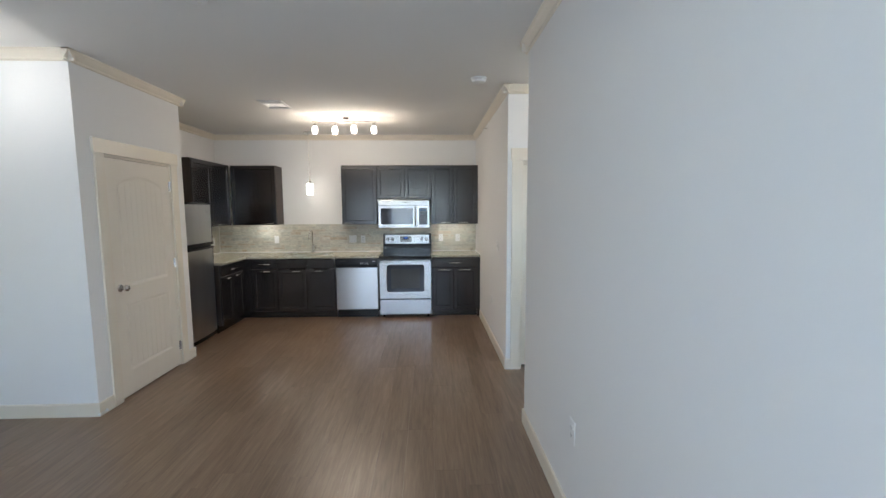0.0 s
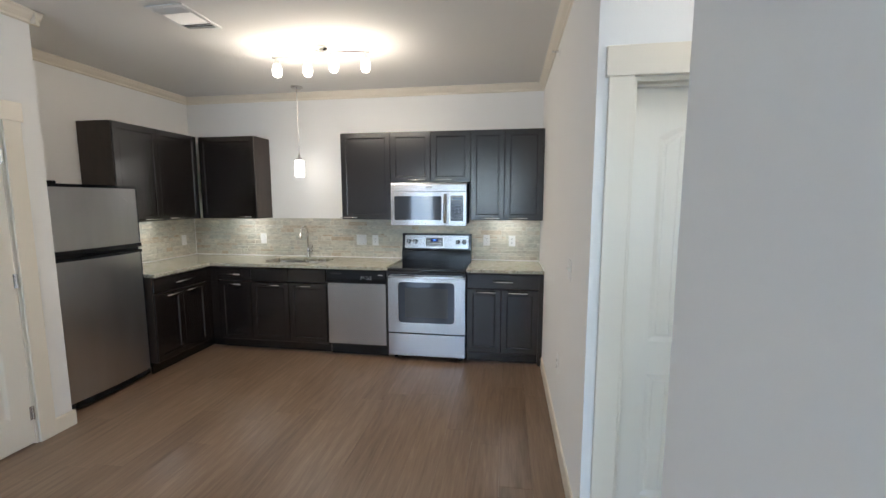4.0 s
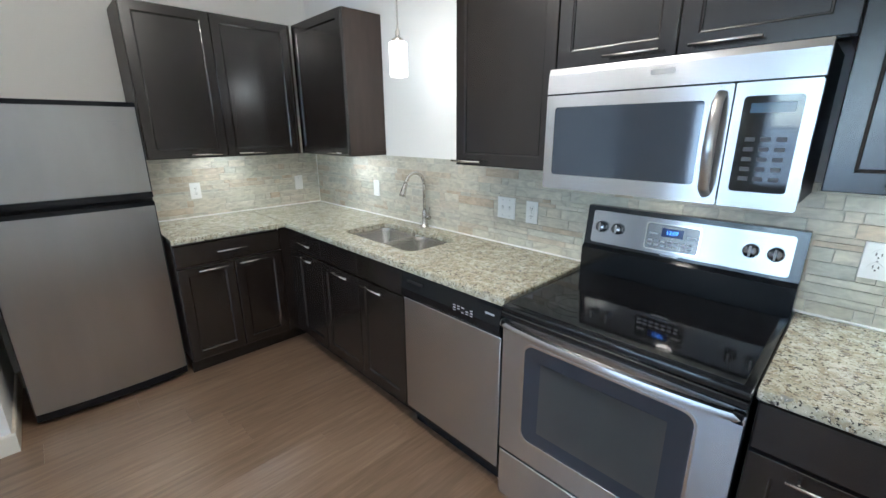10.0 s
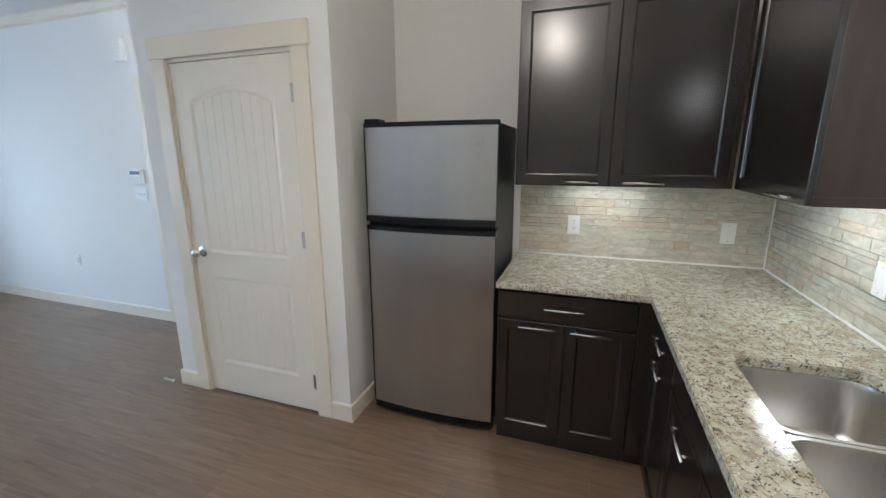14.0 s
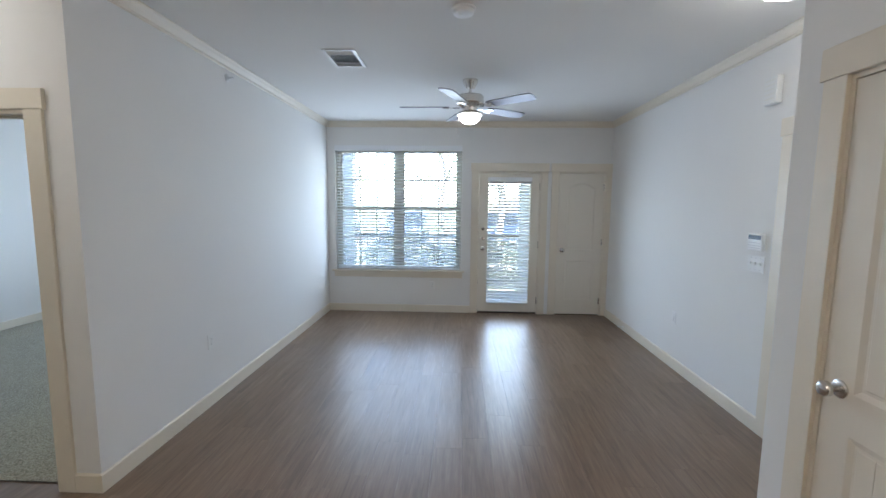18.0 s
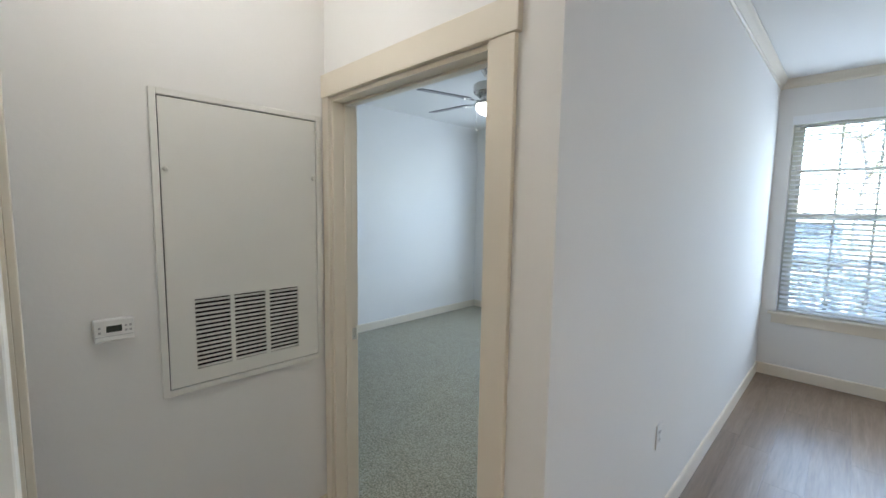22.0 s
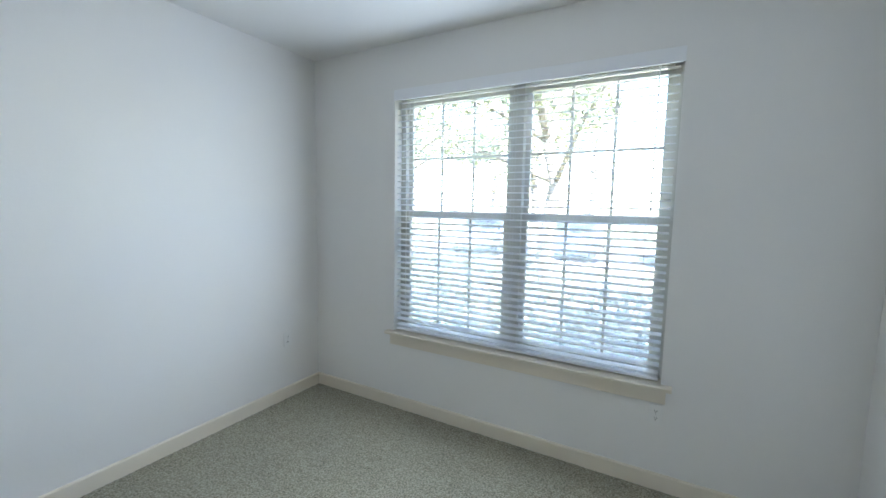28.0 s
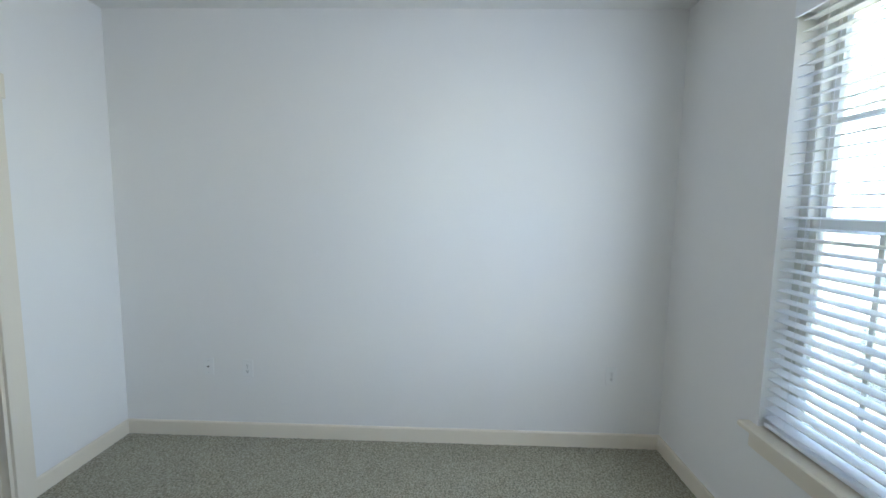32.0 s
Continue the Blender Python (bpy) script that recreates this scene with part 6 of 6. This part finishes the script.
tagged(mesh_object("ground", box((-700, -1500, GZ - 0.5), (700, 60, GZ)), GRASS), "mown green lawn reaching into the distance", "ground", kind="structure")
tagged(mesh_object("road", box((-90, -19.0, GZ - 0.2), (90, -10.6, GZ + 0.012)), ASPHALT), "grey asphalt parking lane behind the lawn", "road", kind="structure")
kerb = tagged(mesh_object("kerb", box((-90, -10.62, GZ - 0.1), (90, -10.45, GZ + 0.14), 0.02, 2), CONCRETE), "pale concrete kerb along the parking lane", "kerb", kind="structure")
tagged(mesh_object("pavement", box((-90, -6.6, GZ - 0.1), (90, -5.4, GZ + 0.03)), CONCRETE), "pale concrete footpath across the lawn", "pavement", kind="structure")
PY = -2.25
tagged(mesh_object("patio", box((-2.10, PY, GZ - 0.1), (1.35, FACADE - FT, -0.03), 0.006), CONCRETE), "smooth concrete patio slab", "patio", kind="structure")
tagged(mesh_object("porch_roof", boxes([((-3.2, PY - 0.1, 2.85), (1.45, FACADE - FT, 3.05)), ((-3.2, PY - 0.1, 2.62), (1.45, PY + 0.08, 2.85))]), SIDING), "pale painted porch ceiling over the patio", "porch", kind="structure")

rail_ob = thing("patio_railing", None, "dark painted metal patio railing with pickets", "railing")
for z in (0.12, 0.98):
    part("rail", box((-1.98, PY + 0.03, z), (1.30, PY + 0.075, z + 0.045), 0.004), RAIL, rail_ob)
picket = part("picket", box((-0.009, -0.009, 0.165), (0.009, 0.009, 0.98)), RAIL, rail_ob)
picket.matrix_basis = pose(-1.95, PY + 0.052, 0)
for i in range(1, 29):
    c = picket.copy()
    scene.collection.objects.link(c)
    c.parent, c.matrix_basis = rail_ob, pose(-1.95 + 0.1155 * i, PY + 0.052, 0)
for x in (-0.95, 0.20):
    part("post", box((x - 0.025, PY + 0.028, -0.03), (x + 0.025, PY + 0.078, 1.04), 0.004), RAIL, rail_ob)
for x in (-2.02, 1.28):
    col = thing("porch_column", pose(x, PY + 0.05, -0.03), "square pale painted porch column", "column")
    part("shaft", box((-0.11, -0.11, 0.16), (0.11, 0.11, 2.54), 0.01), SIDING, col)
    part("plinth", box((-0.135, -0.135, 0.0), (0.135, 0.135, 0.16), 0.01), SIDING, col)
    part("capital", box((-0.135, -0.135, 2.54), (0.135, 0.135, 2.65), 0.01), SIDING, col)


def leaf_cloud(name, centres, count, size, seed, material_, parent=None):
    """Many small bent leaves scattered through blobs given as centre and radii, thinner towards the middle."""
    rng = np.random.default_rng(seed)
    centres = np.array(centres, float)
    pick = rng.choice(len(centres), count, p=centres[:, 3] ** 2 / (centres[:, 3] ** 2).sum())
    way = rng.normal(size=(count, 3))
    way /= np.linalg.norm(way, axis=1)[:, None]
    far = rng.uniform(0.45, 1.0, count) ** 0.6
    c = centres[pick]
    p = c[:, :3] + way * far[:, None] * np.stack([c[:, 3], c[:, 3], c[:, 4]], 1)
    u = rng.normal(size=(count, 3))
    u /= np.linalg.norm(u, axis=1)[:, None]
    v = np.cross(u, rng.normal(size=(count, 3)))
    v /= np.linalg.norm(v, axis=1)[:, None]
    s = size * rng.uniform(0.6, 1.3, count)[:, None]
    verts = np.stack([p - u * s, p + v * s * 0.42, p + u * s, p - v * s * 0.42], 1).reshape(-1, 3)
    data = bpy.data.meshes.new(name)
    data.from_pydata(verts.tolist(), [], np.arange(count * 4).reshape(-1, 4).tolist())
    data.materials.append(material_)
    ob = new(name, data)
    if parent:
        ob.parent = parent
    return ob


def tree(x, y, height, seed, leaves=7000, spread=2.6, low=0.38):
    rng = random.Random(seed)
    t = thing("tree", pose(x, y, GZ), "slender broadleaf tree with an airy green crown", "tree", "trees beyond the lawn")
    trunk = bmesh.new()
    line = [(rng.uniform(-0.05, 0.05) * k, rng.uniform(-0.05, 0.05) * k, height * 0.8 * k / 8 - (0.05 if k == 0 else 0)) for k in range(9)]
    add_tube(trunk, line, [0.16 * (1 - 0.085 * k) for k in range(9)], 9)
    blobs = []
    for i in range(11):
        k = rng.uniform(low, 0.78)
        base = Vector(line[min(8, int(k * 8 / 0.8))])
        a, r = rng.uniform(0, 2 * math.pi), rng.uniform(0.55, 1.0) * spread * (1.15 - k * 0.7)
        tip = base + Vector((math.cos(a) * r, math.sin(a) * r, rng.uniform(0.5, 1.5)))
        mid = base.lerp(tip, 0.5) + Vector((0, 0, 0.18))
        add_tube(trunk, [base, mid, tip], [0.06, 0.04, 0.014], 6)
        for s, rad in ((1.0, rng.uniform(0.5, 0.95)), (0.62, rng.uniform(0.4, 0.7))):
            q = base.lerp(tip, s)
            blobs.append((q.x, q.y, q.z + 0.15, rad, rad * 0.6))
    blobs += [(line[8][0], line[8][1], height * 0.86, 1.0, 0.8)]
    part("trunk", trunk, BARK, t, "grey-brown trunk with limbs", 60)
    leaf_cloud("crown", blobs, leaves * 2, 0.06, seed, LEAF, t)
    return t


tree(4.15, -5.5, 7.4, 11, 9000, 3.0, 0.34)
tree(5.9, -10.0, 7.6, 12, 6000, 3.0)
tree(-2.2, -9.2, 7.2, 13, 6000, 3.0)
tree(-6.5, -9.6, 7.4, 14, 5000, 3.0)
tree(9.5, -9.0, 7.0, 15, 5000, 2.8)
tree(0.4, -22.5, 8.5, 16, 5000, 3.6)
tree(6.5, -23.0, 9.0, 17, 5000, 3.6)
tree(-5.5, -23.0, 8.5, 18, 5000, 3.6)
tree(13.0, -23.5, 9.0, 19, 4000, 3.6)


def hedge(x0, x1, y, h, seed, count):
    rng = random.Random(seed)
    blobs = []
    x = x0
    while x < x1:
        r = rng.uniform(0.36, 0.50)
        blobs.append((x, y + rng.uniform(-0.08, 0.08), GZ + h * 0.52, r, h * 0.52))
        x += 0.34
    ob = leaf_cloud("hedge", blobs, count, 0.035, seed, HEDGE)
    tagged(ob, "clipped dark green hedge on the lawn", "hedge", kind="stuff")


hedge(1.9, 6.4, -3.1, 0.85, 21, 16000)
hedge(-2.4, 1.3, -3.35, 0.95, 22, 13000)

CAR_PAINTS = [material("car_paint_blue", (0.09, 0.13, 0.24), 0.2, 0.4, coat=0.8, spread=0.05), material("car_paint_grey", (0.12, 0.13, 0.15), 0.2, 0.5, coat=0.8, spread=0.05), material("car_paint_silver", (0.45, 0.46, 0.48), 0.22, 0.6, coat=0.8, spread=0.05)]
CAR_GLASS = material("car_glass", (0.015, 0.02, 0.025), 0.06, spread=0.1)
TYRE = material("tyre", (0.015, 0.015, 0.015), 0.8, spread=0.2)
LAMP_RED = material("tail_lamp", (0.35, 0.02, 0.02), 0.2, spread=0.1)
LAMP_CLEAR = material("head_lamp", (0.6, 0.6, 0.6), 0.1, spread=0.05)


def parked_car(m, paint, label):
    car = thing("parked_car", m, label, "car", "parked cars")
    side = [(-2.2, 0.32), (-2.25, 0.62), (-2.1, 0.82), (-1.0, 0.93), (-0.4, 1.36), (0.1, 1.44), (0.95, 1.40), (1.65, 1.02), (2.15, 0.96), (2.25, 0.70), (2.2, 0.34)]
    body = prism(side, "y", -0.86, 0.86)
    bmesh.ops.bevel(body, geom=[e for e in body.edges if abs(e.verts[0].co.y - e.verts[1].co.y) < 0.01], offset=0.10, segments=3, affect="EDGES")
    part("body", body, paint, car, "", 50)
    for s in (-1, 1):
        part("side_window", prism([(-0.85, 0.96), (-0.38, 1.31), (0.12, 1.38), (0.90, 1.34), (1.42, 1.02)], "y", s * 0.845, s * 0.868), CAR_GLASS, car)
        part("head_lamp", box((-2.24, s * 0.62 - 0.16, 0.66), (-2.10, s * 0.62 + 0.16, 0.78), 0.03, 2), LAMP_CLEAR, car)
        part("tail_lamp", box((2.12, s * 0.64 - 0.14, 0.74), (2.26, s * 0.64 + 0.14, 0.90), 0.03, 2), LAMP_RED, car)
        for x in (-1.35, 1.38):
            w = part("wheel", lathe([(0.20, -0.10), (0.30, -0.11), (0.33, -0.08), (0.33, 0.08), (0.30, 0.11), (0.20, 0.10)], pose(x, s * 0.80, 0.33, 90), 24), TYRE, car, "black tyre", 40)
            part("rim", lathe([(0, -0.112), (0.06, -0.115), (0.19, -0.10), (0.20, -0.07), (0.20, 0.07), (0.19, 0.10), (0.06, 0.115), (0, 0.112)], pose(x, s * 0.80, 0.33, 90), 24), NICKEL, w, "", 40)
    part("windscreen", prism([(-1.02, 0.955), (-0.99, 0.965), (-0.41, 1.385), (-0.44, 1.375)], "y", -0.70, 0.70), CAR_GLASS, car)
    part("rear_window", prism([(1.60, 1.075), (1.63, 1.075), (1.02, 1.41), (0.99, 1.40)], "y", -0.68, 0.68), CAR_GLASS, car)
    return car


for x, y, paint, label in ((5.2, -13.2, CAR_PAINTS[0], "dark blue parked saloon car on the asphalt"), (1.6, -13.4, CAR_PAINTS[1], "dark grey parked saloon car on the asphalt"), (-2.6, -13.3, CAR_PAINTS[0], "dark blue parked saloon car on the asphalt"), (8.6, -13.2, CAR_PAINTS[2], "silver parked saloon car on the asphalt")):
    parked_car(pose(x, y, GZ + 0.012, 0, 0, -90), paint, label)

# ---------------------------------------------------------------- stone backsplash
def splash(name, m, length, z0, z1, seed, skip=()):
    """Split stone strips of uneven length and height on a bed of grout; local x along the wall, the room at -y."""
    rng = random.Random(seed)
    bed = tagged(thing(name, m), "cream and grey-green split stone tile backsplash", "backsplash", kind="structure")
    part("grout", box((0, -0.006, z0), (length, -0.0004, z1)), GROUT, bed)
    cache = {}
    z = z0
    while z < z1 - 0.004:
        h = rng.choice((0.020, 0.027, 0.036, 0.048, 0.048))
        if z + h > z1 - 0.014:
            h = z1 - z
        x = -rng.uniform(0, 0.1)
        while x < length:
            w = rng.choice((0.045, 0.08, 0.12, 0.17, 0.22, 0.27))
            a, b = max(x, 0), min(x + w, length)
            if b - a > 0.012:
                key = (round(b - a, 3), round(h, 4))
                if key not in cache:
                    bm = bmesh.new()
                    g, d = 0.0007, 0.0050
                    back = [bm.verts.new(p) for p in ((g, 0, g), (key[0] - g, 0, g), (key[0] - g, 0, h - g), (g, 0, h - g))]
                    front = [bm.verts.new((px, -d + rng.uniform(-0.0006, 0.0006), pz)) for px, pz in ((g + 0.0008, g + 0.0008), (key[0] - g - 0.0008, g + 0.0008), (key[0] - g - 0.0008, h - g - 0.0008), (g + 0.0008, h - g - 0.0008))]
                    for i in range(4):
                        bm.faces.new((back[i], back[(i + 1) % 4], front[(i + 1) % 4], front[i]))
                    bm.faces.new(front)
                    bmesh.ops.recalc_face_normals(bm, faces=bm.faces)
                    data = bpy.data.meshes.new("tile")
                    bm.to_mesh(data)
                    bm.free()
                    data.materials.append(STONE)
                    cache[key] = data
                t = new("tile", cache[key])
                t.parent = bed
                t.matrix_basis = pose(a, -0.0055 - rng.uniform(0, 0.0012), z)
            x += w
        z += h
    return bed


splash("backsplash_back", pose(KWEST + 0.006, BACK, 0), KEAST - KWEST - 0.008, CT1 + 0.001, U0 - 0.004, 5)
splash("backsplash_side", pose(KWEST, 5.882, 0, 0, 0, 90), BACK - 5.882 - 0.014, CT1 + 0.001, U0 - 0.004, 8)
bead = thing("caulk_line", None, "white caulk line along the worktop", "caulk")
part("bead", tube([(KWEST + 0.014, BACK - 0.015, CT1 + 0.003), (KEAST - 0.003, BACK - 0.015, CT1 + 0.003)], 0.0055, 6), CAULK, bead)
part("bead", tube([(KWEST + 0.015, 5.885, CT1 + 0.003), (KWEST + 0.015, BACK - 0.012, CT1 + 0.003)], 0.0055, 6), CAULK, bead)
part("bead", tube([(KEAST - 0.004, CE + 0.01, CT1 + 0.003), (KEAST - 0.004, BACK - 0.012, CT1 + 0.003)], 0.0045, 6), CAULK, bead)
part("bead", tube([(KWEST + 0.014, BACK - 0.014, CT1 + 0.003), (KWEST + 0.014, BACK - 0.014, U0)], 0.004, 6), CAULK, bead)

# ---------------------------------------------------------------- floor boards and carpet
def plank_floor():
    """Wood-look vinyl boards laid along y, staggered row by row."""
    base = tagged(mesh_object("floor", box((WEST - T, FACADE - 0.02, -0.0119), (BED_W, BACK + 0.02, -0.006)), GAP_SHADE_BLACK), "brown wood-look vinyl plank floor, satin worn", "floor", kind="structure")
    pw, pl = 0.184, 1.22
    bm = bmesh.new()
    g = 0.0001
    for z, inset in ((-0.006, 0.0),):
        lo = [bm.verts.new(p) for p in ((g, g, -0.006), (pw - g, g, -0.006), (pw - g, pl - g, -0.006), (g, pl - g, -0.006))]
    hi = [bm.verts.new(p) for p in ((g + 0.0003, g + 0.0003, 0), (pw - g - 0.0003, g + 0.0003, 0), (pw - g - 0.0003, pl - g - 0.0003, 0), (g + 0.0003, pl - g - 0.0003, 0))]
    for i in range(4):
        bm.faces.new((lo[i], lo[(i + 1) % 4], hi[(i + 1) % 4], hi[i]))
    bm.faces.new(hi)
    data = bpy.data.meshes.new("plank")
    bm.to_mesh(data)
    bm.free()
    data.materials.append(FLOOR)
    rng = random.Random(4)
    rows = int((HALL_E + 0.05 - (WEST - T)) / pw) + 1
    for r in range(rows):
        x = WEST - T + r * pw
        y = FACADE - 0.02 - rng.uniform(0, pl)
        y_end = BACK + 0.02
        while y < y_end:
            keep = (x < PART or HALL_S - 0.10 < y + pl and y < HALL_N + T)
            if x > BED_W - 0.05:
                keep = keep and y > HALL_S - 0.14 - pl and y < HALL_N
            if keep:
                p = new("plank", data)
                p.parent = base
                y0, y1 = y, y + pl
                if x >= PART - pw + 0.1:
                    y0, y1 = max(y0, BED_N + 0.055), min(y1, HALL_N + T)
                y0, y1 = max(y0, FACADE - 0.02), min(y1, y_end)
                if y1 - y0 > 0.02:
                    p.matrix_basis = Matrix.Translation((x, y0, 0)) @ Matrix.Diagonal((1, (y1 - y0) / pl, 1, 1))
                else:
                    bpy.data.objects.remove(p)
            y += pl
    return base


plank_floor()


def carpet():
    """One sheet of carpet with a gently uneven pile."""
    x0, x1, y0, y1 = BED_W, BED_E, FACADE, BED_N + 0.055
    nx, ny = 260, 280
    xs, ys = np.linspace(x0, x1, nx), np.linspace(y0, y1, ny)
    gx, gy = np.meshgrid(xs, ys, indexing="ij")
    rng = np.random.default_rng(3)
    gz = 0.008 + rng.uniform(-0.0018, 0.0018, gx.shape)
    verts = np.stack([gx, gy, gz], -1).reshape(-1, 3)
    i = np.arange(nx * ny).reshape(nx, ny)
    faces = np.stack([i[:-1, :-1], i[1:, :-1], i[1:, 1:], i[:-1, 1:]], -1).reshape(-1, 4)
    data = bpy.data.meshes.new("carpet")
    data.from_pydata(verts.tolist(), [], faces.tolist())
    data.materials.append(CARPET)
    data.shade_smooth()
    tagged(new("carpet", data), "grey-beige short twisted pile carpet, wall to wall", "carpet", kind="structure")


carpet()
